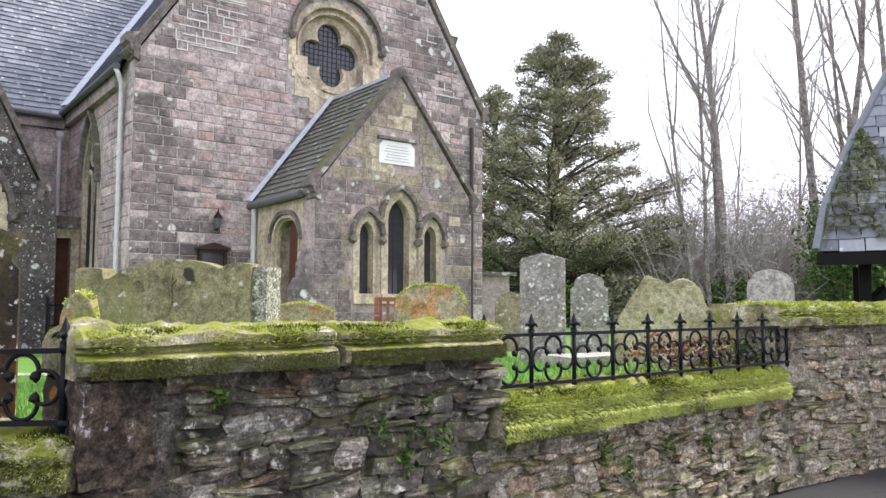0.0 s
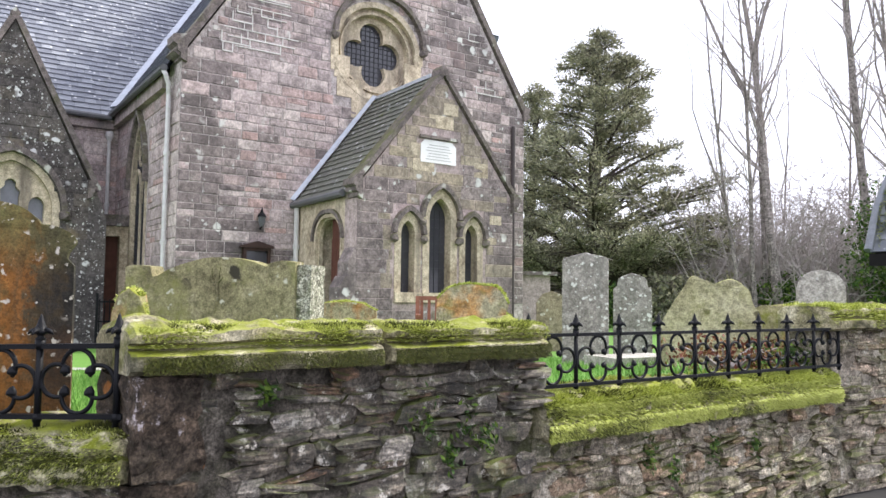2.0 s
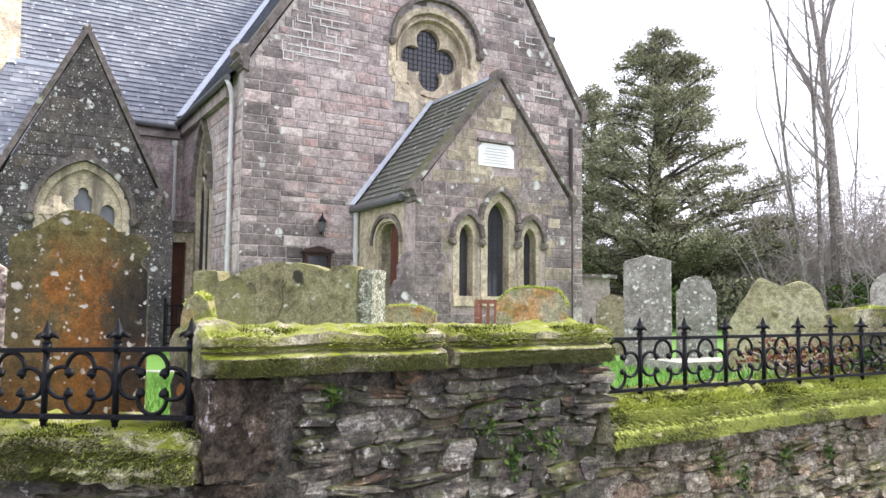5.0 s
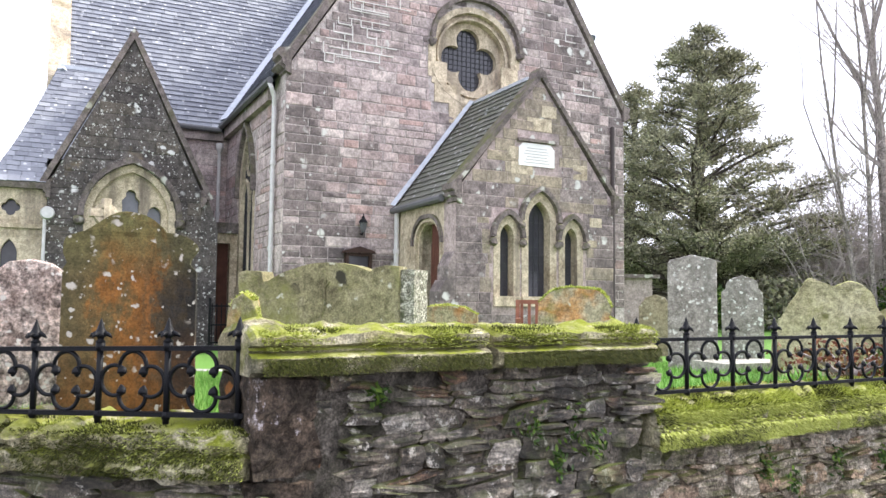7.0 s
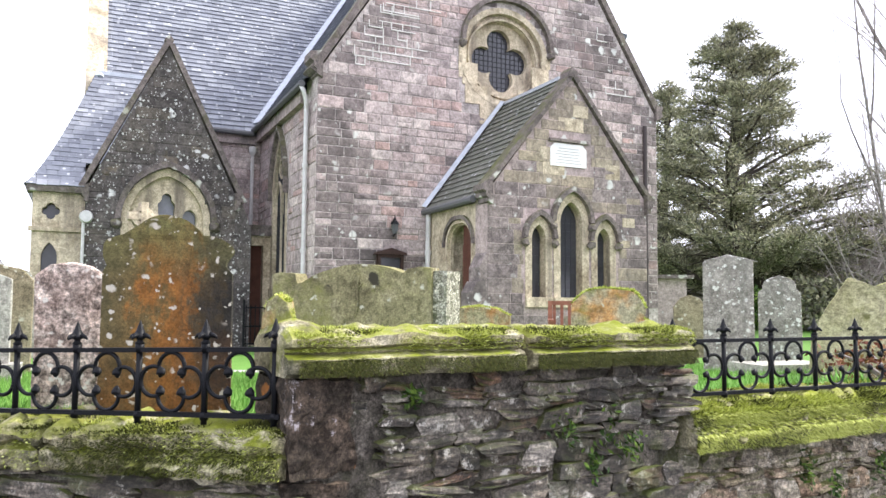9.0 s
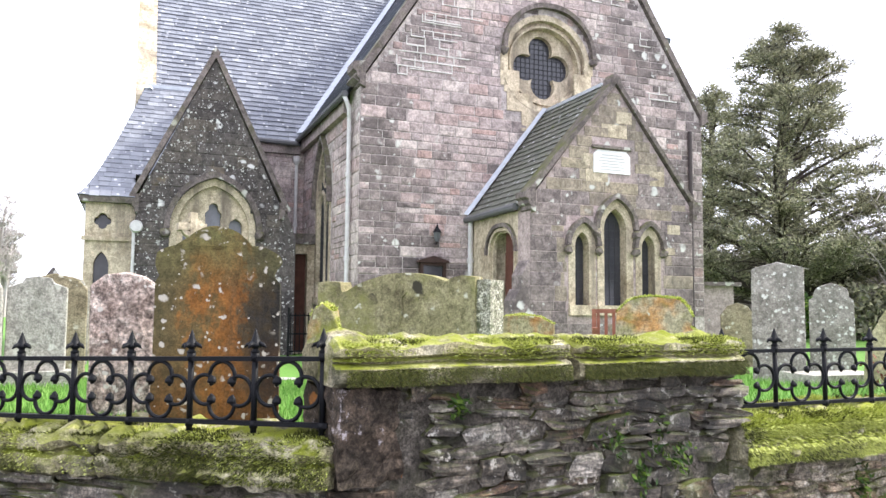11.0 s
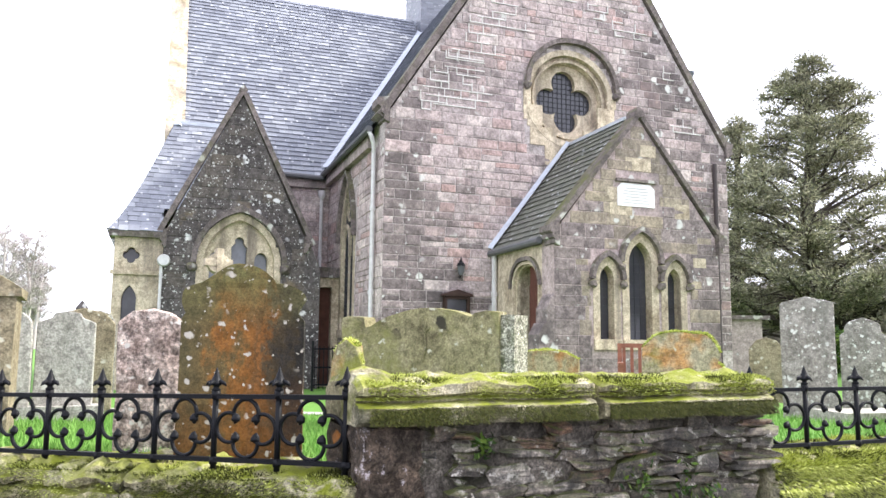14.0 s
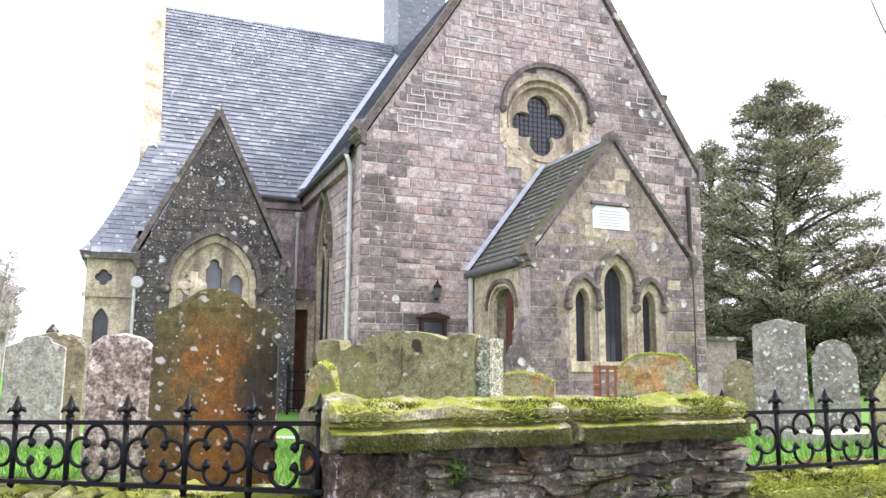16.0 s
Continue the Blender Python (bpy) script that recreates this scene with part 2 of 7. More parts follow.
# paler copy of the twig colour, haze painted in for far trees
M_FARTWIG = plain("haze_paled_twigs", (0.42, 0.375, 0.37), 0.9)
M_WALLSTONE = stone("schist_rubble", [(0.034, 0.027, 0.017), (0.12, 0.092, 0.062), (0.30, 0.237, 0.165)],
                    ("object", 0.6, [(0.028, 0.025, 0.02), (0.24, 0.21, 0.17), (0.05, 0.044, 0.034), (0.50, 0.46, 0.39), (0.10, 0.083, 0.066), (0.22, 0.115, 0.065), (0.035, 0.034, 0.024), (0.13, 0.122, 0.095), (0.06, 0.052, 0.042), (0.33, 0.295, 0.245)]),
                    None, ((0.013, 0.012, 0.008), 4.2, 0.47), ((0.12, 0.15, 0.02), 0.7, 3.0), grain=75, big=4, bump=1.0, rough=0.42, speck=0.75, mottle=0.9, crust=((0.66, 0.62, 0.55), 12, 0.56), layered=7.0)
M_PALESTONE = stone("pale_schist_rubble", [(0.11, 0.095, 0.072), (0.24, 0.205, 0.155), (0.36, 0.315, 0.245)],
                    ("object", 0.55, [(0.09, 0.075, 0.055), (0.40, 0.34, 0.255), (0.22, 0.18, 0.13), (0.60, 0.54, 0.43), (0.32, 0.195, 0.115), (0.17, 0.14, 0.105), (0.48, 0.41, 0.30)]),
                    None, ((0.05, 0.05, 0.035), 2.0, 0.54), ((0.12, 0.15, 0.02), 0.6, 2.5), crust=((0.66, 0.62, 0.53), 10, 0.57), speck=0.75, mottle=0.8, grain=75, big=4, bump=1.0, rough=0.7, layered=5.0)
M_PALECORE = stone("cream_rubble_mortar", [(0.13, 0.11, 0.085), (0.28, 0.245, 0.19), (0.42, 0.38, 0.31)], None, None, ((0.03, 0.03, 0.02), 3.2, 0.52), ((0.12, 0.15, 0.02), 0.5, 2.0), grain=60, big=5, bump=1.0)
M_WALLCORE = stone("rubble_mortar", [(0.035, 0.031, 0.025), (0.115, 0.1, 0.082), (0.27, 0.24, 0.2)], None, None, ((0.016, 0.016, 0.011), 3.4, 0.49), ((0.09, 0.11, 0.02), 0.4, 2.0), grain=70, big=5, bump=1.0)
M_CORNER = stone("dark_corner_stone", [(0.02, 0.017, 0.012), (0.068, 0.052, 0.038), (0.17, 0.125, 0.088)], None, [((0.46, 0.18, 0.04), 5, 0.2)], ((0.014, 0.014, 0.012), 3, 0.48), None, grain=70, big=5, bump=1.0, rough=0.6, speck=0.75, mottle=0.9, crust=((0.66, 0.60, 0.60), 7, 0.585))
M_COPE = stone("mossy_coping_stone", [(0.17, 0.15, 0.08), (0.38, 0.34, 0.215), (0.62, 0.57, 0.42)], None, None,
               ((0.026, 0.029, 0.012), 3.4, 0.475, 2.2), ((0.30, 0.34, 0.035), 0.75, 4.5), grain=80, big=4, bump=1.0, speck=0.65)

# ---- mesh helpers ----
from mathutils.geometry import tessellate_polygon

rng = random.Random(7)


def link_mesh(name, bm, material, smooth=False):
    me = bpy.data.meshes.new(name)
    bmesh.ops.recalc_face_normals(bm, faces=bm.faces)
    bm.to_mesh(me)
    bm.free()
    me.materials.append(material)
    if smooth:
        for p in me.polygons:
            p.use_smooth = True
    return me


def part(name, bm, material, parent=None, label="", smooth=False, at=None):
    """Links a bmesh as one mesh object under a thing or a part."""
    ob = new(name, link_mesh(name, bm, material, smooth))
    ob.parent = parent
    if at is not None:
        ob.matrix_basis = at
    return tagged(ob, label)


def thing(name, m, label, category, group="", kind=""):
    ob = new(name)
    ob.matrix_basis = m
    ob.empty_display_size = 0.2
    return tagged(ob, label, category, group, kind)


def box(bm, x0, x1, y0, y1, z0, z1):
    v = [bm.verts.new((x, y, z)) for x in (x0, x1) for y in (y0, y1) for z in (z0, z1)]
    for f in ((0, 1, 3, 2), (4, 6, 7, 5), (0, 4, 5, 1), (2, 3, 7, 6), (0, 2, 6, 4), (1, 5, 7, 3)):
        bm.faces.new([v[i] for i in f])
    return v


def plate(bm, loops, d0, d1, m=None):
    """A flat plate with holes: 2D loops (outer first) in x and z, thick from y = d0 to d1, moved by m."""
    m = m or Matrix()
    tris = tessellate_polygon([[Vector((a, b, 0)) for a, b in lo] for lo in loops])
    flat = [p for lo in loops for p in lo]
    fr = [bm.verts.new(m @ Vector((a, d0, b))) for a, b in flat]
    ba = [bm.verts.new(m @ Vector((a, d1, b))) for a, b in flat]
    for t in tris:
        if len(set(t)) == 3:
            try:
                bm.faces.new([fr[i] for i in t])
                bm.faces.new([ba[i] for i in reversed(t)])
            except ValueError:
                pass
    k = 0
    for lo in loops:
        n = len(lo)
        for i in range(n):
            j = (i + 1) % n
            bm.faces.new((fr[k + i], fr[k + j], ba[k + j], ba[k + i]))
        k += n


def arch(cx, w, z0, zs, zt, n=8):
    """A pointed arch's outline, from the bottom left up and round."""
    h, half = zt - zs, w / 2
    r = (h * h + half * half) / w
    a1 = math.atan2(h, half - r)
    left = []
    for i in range(n + 1):
        a = math.pi + (a1 - math.pi) * i / n
        left.append((cx - half + r + r * math.cos(a), zs + r * math.sin(a)))
    right = [(2 * cx - a, b) for a, b in reversed(left[:-1])]
    return [(cx - half, z0)] + left + right + [(cx + half, z0)]


def ring(cx, cz, r, n=40):
    return [(cx + r * math.cos(2 * math.pi * i / n), cz + r * math.sin(2 * math.pi * i / n)) for i in range(n)]


def foil(cx, cz, off, r, lobes=4, n=12, turn=0.0):
    """A foiled outline of round lobes about a centre."""
    pts = []
    half = math.pi / lobes
    q = max(0.0, r * r - (off * math.sin(half)) ** 2)
    d = off * math.cos(half) + math.sqrt(q)
    spread = math.atan2(d * math.sin(half), d * math.cos(half) - off)
    for k in range(lobes):
        c = turn + 2 * half * k
        for i in range(n + 1):
            a = c - spread + 2 * spread * i / n
            pts.append((cx + off * math.cos(c) + r * math.cos(a), cz + off * math.sin(c) + r * math.sin(a)))
    return pts


def strip(bm, inner, outer, d0, d1, m=None, closed=False):
    """A moulding between two outlines of equally many points, thick from d0 to d1."""
    m = m or Matrix()
    rows = []
    for (a, b), (c, d) in zip(inner, outer):
        rows.append([bm.verts.new(m @ Vector(p)) for p in ((a, d0, b), (c, d0, d), (c, d1, d), (a, d1, b))])
    n = len(rows)
    for i in range(n if closed else n - 1):
        p, q = rows[i], rows[(i + 1) % n]
        for k in range(4):
            bm.faces.new((p[k], p[(k + 1) % 4], q[(k + 1) % 4], q[k]))
    if not closed:
        bm.faces.new(rows[0])
        bm.faces.new(list(reversed(rows[-1])))


def tube(bm, pts, radii, sides=8, caps=True):
    """A tapered tube along points."""
    rings = []
    for i, p in enumerate(pts):
        p = Vector(p)
        d = (Vector(pts[min(i + 1, len(pts) - 1)]) - Vector(pts[max(i - 1, 0)])).normalized()
        s = d.cross(Vector((0.31, 0.17, 0.93)))
        s = s.normalized() if s.length > 0.05 else d.orthogonal().normalized()
        t = d.cross(s)
        r = radii[i] if not isinstance(radii, (int, float)) else radii
        rings.append([bm.verts.new(p + r * (math.cos(2 * math.pi * k / sides) * s + math.sin(2 * math.pi * k / sides) * t)) for k in range(sides)])
    for a, b in zip(rings, rings[1:]):
        for k in range(sides):
            bm.faces.new((a[k], a[(k + 1) % sides], b[(k + 1) % sides], b[k]))
    if caps:
        bm.faces.new(list(reversed(rings[0])))
        bm.faces.new(rings[-1])


def lathe(bm, profile, cx=0, cy=0, sides=16):
    rows = [[bm.verts.new((cx + r * math.cos(2 * math.pi * k / sides), cy + r * math.sin(2 * math.pi * k / sides), z)) for k in range(sides)] for r, z in profile]
    for a, b in zip(rows, rows[1:]):
        for k in range(sides):
            bm.faces.new((a[k], a[(k + 1) % sides], b[(k + 1) % sides], b[k]))
    bm.faces.new(list(reversed(rows[0])))
    bm.faces.new(rows[-1])


def rough_up(bm, amount, scale, seed=0.0):
    for v in bm.verts:
        p = v.co * scale + Vector((seed, seed * 1.7, -seed))
        v.co += amount * Vector((noise.noise(p), noise.noise(p + Vector((31, 0, 0))), noise.noise(p + Vector((0, 57, 0)))))


def slabs(bm, origin, along, up, width, height, row, piece, left=None, right=None, thick=0.012, lift=0.03, seed=1):
    """Overlapping slates on a sloping plane: left(s) and right(s) bound each course at a height s up the slope."""
    r = random.Random(seed)
    o, a, u = Vector(origin), Vector(along).normalized(), Vector(up).normalized()
    n = a.cross(u).normalized()
    if n.z < 0:
        n = -n
    s, k = 0.0, 0
    while s < height - 0.02:
        l = left(s) if left else 0.0
        e = right(s) if right else width
        x = l - (0.5 * piece if k % 2 else 0.0)
        while x < e:
            w = piece * r.uniform(0.8, 1.2)
            x0, x1 = max(x, l), min(x + w - 0.008, e)
            if x1 - x0 > 0.03:
                top = min(height, s + row * 1.35)
                j = r.uniform(-0.012, 0.006)
                lo, hi = lift + r.uniform(0, 0.006), 0.004
                q = []
                for xx, ss, hh in ((x0, s + j, lo), (x1, s + j, lo), (x1, top, hi), (x0, top, hi)):
                    q.append(bm.verts.new(o + a * xx + u * ss + n * hh))
                b = [bm.verts.new(o + a * xx + u * (s + j) + n * (lo - thick)) for xx in (x0, x1)]
                bm.faces.new(q)
                bm.faces.new((b[0], b[1], q[1], q[0]))
                bm.faces.new((b[0], q[0], q[3]))
                bm.faces.new((b[1], q[2], q[1]))
            x += w
        s += row
        k += 1


def quad_sheet(bm, pts):
    bm.faces.new([bm.verts.new(p) for p in pts])


# ---- ground ----
FRONT = [(-60, 6.3), (-3.3, 3.42), (-1.36, 3.3), (0.28, 4.74), (2.85, 6.98), (7.0, 9.95), (60, 47)]


def lie(x, y):
    """The height of the turf: level with the wall's foot inside, falling a little towards the church."""
    best = 99.0
    for (ax, ay), (bx, by) in zip(FRONT, FRONT[1:]):
        dx, dy = bx - ax, by - ay
        k = max(0.0, min(1.0, ((x - ax) * dx + (y - ay) * dy) / (dx * dx + dy * dy)))
        best = min(best, math.hypot(x - ax - k * dx, y - ay - k * dy))
    return G - 0.28 * min(1.0, max(0.0, (best - 1.2) / 5.0))


def ground():
    bm = bmesh.new()
    box(bm, -60, 60, -40, 2.5, -0.3, 0.0)
    box(bm, -60, -4, 2.5, 3.2, -0.3, 0.0)
    box(bm, -4, 60, 2.5, 30, -0.32, -0.01)
    road = part("road", bm, M_SOIL)
    tagged(road, "dark asphalt road in front of the churchyard wall", "road", kind="structure")
    bm = bmesh.new()
    # one sheet from the boundary wall to the horizon
    cols = []
    for (ax, ay), (bx, by) in zip(FRONT, FRONT[1:]):
        for i in range(8):
            cols.append((ax + (bx - ax) * i / 8, ay + (by - ay) * i / 8))
    cols.append(FRONT[-1])
    rows = []
    for i, (x, y) in enumerate(cols):
        a = radians(-62 + 106 * i / (len(cols) - 1))
        row = [bm.verts.new((x, y, -0.3)), bm.verts.new((x, y, G))]
        for d in (0.6, 1.2, 2.0, 3.2, 4.6, 6.2, 12, 40, 200, 900):
            px, py = x + d * math.sin(a), y + d * math.cos(a)
            row.append(bm.verts.new((px, py, lie(px, py))))
        rows.append(row)
    for p, q in zip(rows, rows[1:]):
        for k in range(len(p) - 1):
            bm.faces.new((p[k], q[k], q[k + 1], p[k + 1]))
    g = part("ground", bm, M_TURF, None, "", True)
    tagged(g, "green churchyard turf between the graves", "lawn", kind="structure")


ground()

# ---- the church ----
# local x runs along the gable wall, y goes into the church, z from the churchyard
CH = thing("church", pose(-4.97, 12.37, G, 0, 0, 37.5), "pink sandstone parish church with slate roofs and two porches", "church")
GW, MID, KZ, PITCH = 7.45, 3.72, 4.62, 1.5
APEX = KZ + PITCH * (MID + 0.12)
ROSE_Z = 6.35 - G
NV, NL, NEAVE = 4.6, -3.6, 5.4 - G         # nave wall, nave's gable end, eaves
RV = NV + (11.05 - 5.4) / PITCH            # nave ridge
PV, PL, PR, PK, PA = -2.25, 2.13, 5.27, 3.4 - G, 5.46 - G
LV, LMID, LHALF, LK, LA = 2.7, -2.2, 1.36, 3.62 - G, 6.5 - G


def church_shell():
    # front gable wall with its round opening
    bm = bmesh.new()
    out = [(0, -0.4), (GW, -0.4), (GW, KZ), (MID, APEX), (0, KZ)]
    plate(bm, [out, ring(MID, ROSE_Z, 0.9)], 0.0, 0.7)
    wall = part("gable_wall", bm, M_JOINT, CH, "coursed pink sandstone gable wall with a round window")
    # side wall facing the inner corner, with a tall pointed opening
    bm = bmesh.new()
    m = Matrix(((0, 1, 0, 0), (1, 0, 0, 0), (0, 0, 1, 0), (0, 0, 0, 1)))
    plate(bm, [[(0.7, -0.4), (NV, -0.4), (NV, 4.45), (0.7, 4.45)], arch(2.62, 1.3, 0.9, 2.75, 4.12)], 0.0, 0.6, m)
    part("side_wall", bm, M_JOINT, CH)
    bm = bmesh.new()
    box(bm, NL, 0.0, NV, NV + 0.6, -0.4, NEAVE)
    part("nave_wall", bm, M_GREYASH, CH)
    bm = bmesh.new()
    box(bm, NL + 0.6, GW + 6, 2 * RV - NV - 0.6, 2 * RV - NV, -0.4, NEAVE)
    part("rear_wall", bm, M_GREYASH, CH)
    bm = bmesh.new()
    m2 = Matrix(((0, 1, 0, NL), (1, 0, 0, 0), (0, 0, 1, 0), (0, 0, 0, 1)))
    plate(bm, [[(NV, -0.4), (2 * RV - NV, -0.4), (2 * RV - NV, NEAVE), (RV, 11.05 - G), (NV, NEAVE)]], 0.0, 0.55, m2)
    part("end_gable_wall", bm, M_JOINT, CH)
    bm = bmesh.new()
    box(bm, GW - 0.6, GW, 0.7, 2 * RV - NV, -0.4, 4.45)
    part("far_side_wall", bm, M_GREYASH, CH)
    return wall


gable_wall = church_shell()


def roofs():
    L = math.hypot(1, PITCH)
    # wing roof, both slopes
    ridge = APEX - 0.12
    slope_len = math.hypot(MID + 0.14, ridge - 4.52)
    upv = Vector((MID + 0.14, 0, ridge - 4.52))
    bm = bmesh.new()
    for sgn in (0, 1):
        x0 = -0.14 if not sgn else GW + 0.14
        a, b = Vector((x0, 0.3, 4.5)), Vector((MID, 0.3, ridge - 0.02))
        for p in (0, 1):
            quad_sheet(bm, [a + Vector((0, 0, -0.06 * p)), a + Vector((0, RV + 0.5, -0.06 * p)), b + Vector((0, RV + 0.5, -0.06 * p)), b + Vector((0, 0, -0.06 * p))])
    part("wing_roof_deck", bm, M_SLATE, CH)
    bm = bmesh.new()
    slabs(bm, (-0.14, 0.3, 4.52), (0, 1, 0), upv, RV + 0.3, slope_len, 0.15, 0.26, None, lambda s: min(RV, 4.55 + s / L), seed=3)
    tagged(part("wing_slates", bm, M_SLATE, CH, "blue-grey roof slates"), kind="stuff")
    # nave roof, slope towards the yard
    nup = Vector((0, RV - NV + 0.15, 11.05 - G - NEAVE + 0.22))
    nlen = nup.length
    bm = bmesh.new()
    o = Vector((NL, NV - 0.15, NEAVE - 0.05))
    for p in (0, 0.06):
        quad_sheet(bm, [o + Vector((0, 0, -p)), Vector((6.5, o.y, o.z - p)), Vector((6.5, RV, 11.05 - G - p)), Vector((NL, RV, 11.05 - G - p))])
        quad_sheet(bm, [Vector((NL, RV, 11.05 - G - p)), Vector((GW + 6, RV, 11.05 - G - p)), Vector((GW + 6, 2 * RV - NV + 0.15, NEAVE - 0.05 - p)), Vector((NL, 2 * RV - NV + 0.15, NEAVE - 0.05 - p))])
    part("nave_roof_deck", bm, M_SLATE, CH)
    bm = bmesh.new()
    slabs(bm, (NL + 0.3, NV - 0.15, NEAVE - 0.04), (1, 0, 0), nup, 7, nlen, 0.15, 0.26, None, lambda s: min(6.5, 3.45 + s / L), seed=4)
    tagged(part("nave_slates", bm, M_SLATE, CH, "blue-grey roof slates"), kind="stuff")
    bm = bmesh.new()
    tube(bm, [(NL, RV, 11.1 - G), (6, RV, 11.1 - G)], 0.09, 8)
    part("ridge", bm, M_LEAD, CH, "pale grey ridge capping")
    # gable end coping of the nave
    bm = bmesh.new()
    m2 = Matrix(((0, 1, 0, NL - 0.05), (1, 0, 0, 0), (0, 0, 1, 0), (0, 0, 0, 1)))
    plate(bm, [[(NV + 0.3, NEAVE + 0.45), (RV, 11.1 - G), (RV, 11.4 - G), (NV + 0.3, NEAVE + 0.8)]], 0.0, 0.42, m2)
    part("end_skew", bm, M_ASHLAR, CH, "weathered gable coping")
    bm = bmesh.new()
    quad_sheet(bm, [(NL + 0.37, NV + 0.4, NEAVE + 0.82), (NL + 0.48, NV + 0.4, NEAVE + 0.82), (NL + 0.5, RV, 11.2 - G), (NL + 0.37, RV, 11.2 - G)])
    part("verge_lead", bm, M_LEAD, CH)
    # lead in the valley between wing and nave
    bm = bmesh.new()
    va, vb = Vector((-0.14, NV - 0.08, 4.5)), Vector((MID - 0.2, RV - 0.12, 11.0 - G))
    d = Vector((0.1, -0.1, 0.02))
    quad_sheet(bm, [va - d * 1.0 + Vector((0, 0, 0.16)), va + d + Vector((0, 0, 0.16)), vb + d + Vector((0, 0, 0.16)), vb - d + Vector((0, 0, 0.16))])
    part("valley_lead", bm, M_LEAD, CH)
    # slate-hung base of a small spire on the crossing
    bm = bmesh.new()
    cx, cy = 4.0, RV + 0.2
    for r0, z0, r1, z1 in ((0.75, 9.6, 0.75, 12.6), (0.9, 12.6, 0.05, 16.5)):
        a = [bm.verts.new((cx + sx * r0, cy + sy * r0, z0)) for sx, sy in ((-1, -1), (1, -1), (1, 1), (-1, 1))]
        b = [bm.verts.new((cx + sx * r1, cy + sy * r1, z1)) for sx, sy in ((-1, -1), (1, -1), (1, 1), (-1, 1))]
        for i in range(4):
            bm.faces.new((a[i], a[(i + 1) % 4], b[(i + 1) % 4], b[i]))
        bm.faces.new(a)
    part("fleche", bm, M_SLATE, CH, "slate-hung base of a small spire")
    bm = bmesh.new()
    slabs(bm, (cx - 0.75, cy - 0.76, 9.6), (1, 0, 0), (0, -0.001, 1), 1.5, 3.0, 0.17, 0.22, seed=8)
    slabs(bm, (cx - 0.76, cy + 0.75, 9.6), (0, -1, 0), (-0.001, 0, 1), 1.5, 3.0, 0.17, 0.22, seed=9)
    tagged(part("fleche_slates", bm, M_SLATE, CH), kind="stuff")


roofs()


def conductor():
    bm = bmesh.new()
    n = Vector((0, -0.83, 0.55)) * 0.06
    a, b = Vector((2.75, RV - 0.15, 11.05 - G - 0.22)), Vector((0.45, NV + 0.85, NEAVE + 1.35))
    tube(bm, [a + n, (a + b) / 2 + n, b + n], 0.014, 5)
    part("conductor_cable", bm, M_LEAD, CH, "thin pale lightning conductor cable")


conductor()


def rake_stones(name, x_foot, z_foot, x_top, z_top, y0, y1, thick, count, mat, parent):
    """The sloping coping of a gable, stone by stone."""
    a, b = Vector((x_foot, 0, z_foot)), Vector((x_top, 0, z_top))
    d = (b - a) / count
    n = Vector((-(b - a).z, 0, (b - a).x)).normalized()
    if n.z < 0:
        n = -n
    for i in range(count):
        p, q = a + d * i, a + d * (i + 1)
        t = thick * rng.uniform(0.97, 1.03)
        bm = bmesh.new()
        plate(bm, [[(p.x, p.z), (q.x, q.z), (q.x + n.x * t, q.z + n.z * t), (p.x + n.x * t, p.z + n.z * t)]], y0, y1)
        part(name, bm, mat, parent)


rake_stones("skew", -0.05, KZ - 0.02, MID, APEX + 0.06, -0.06, 0.42, 0.13, 9, M_SKEW, CH)
rake_stones("skew", GW + 0.05, KZ - 0.02, MID, APEX + 0.06, -0.06, 0.42, 0.13, 9, M_SKEW, CH)


def kneeler(x, s, z, y0, y1, size=1.0, parent=CH):
    bm = bmesh.new()
    k = size
    prof = [(0.1 * s * k, -0.5 * k), (-0.06 * s * k, -0.42 * k), (-0.06 * s * k, -0.3 * k), (-0.14 * s * k, -0.25 * k), (-0.14 * s * k, -0.12 * k), (-0.24 * s * k, -0.05 * k), (-0.24 * s * k, 0.14 * k), (0.1 * s * k, 0.2 * k)]
    plate(bm, [[(x + a, z + b) for a, b in prof]], y0, y1)
    part("kneeler", bm, M_SKEW, parent, "moulded stone kneeler")


kneeler(0, 1, 4.85, -0.10, 0.3, 0.68)
kneeler(GW, -1, 4.8, -0.08, 0.3, 0.5)


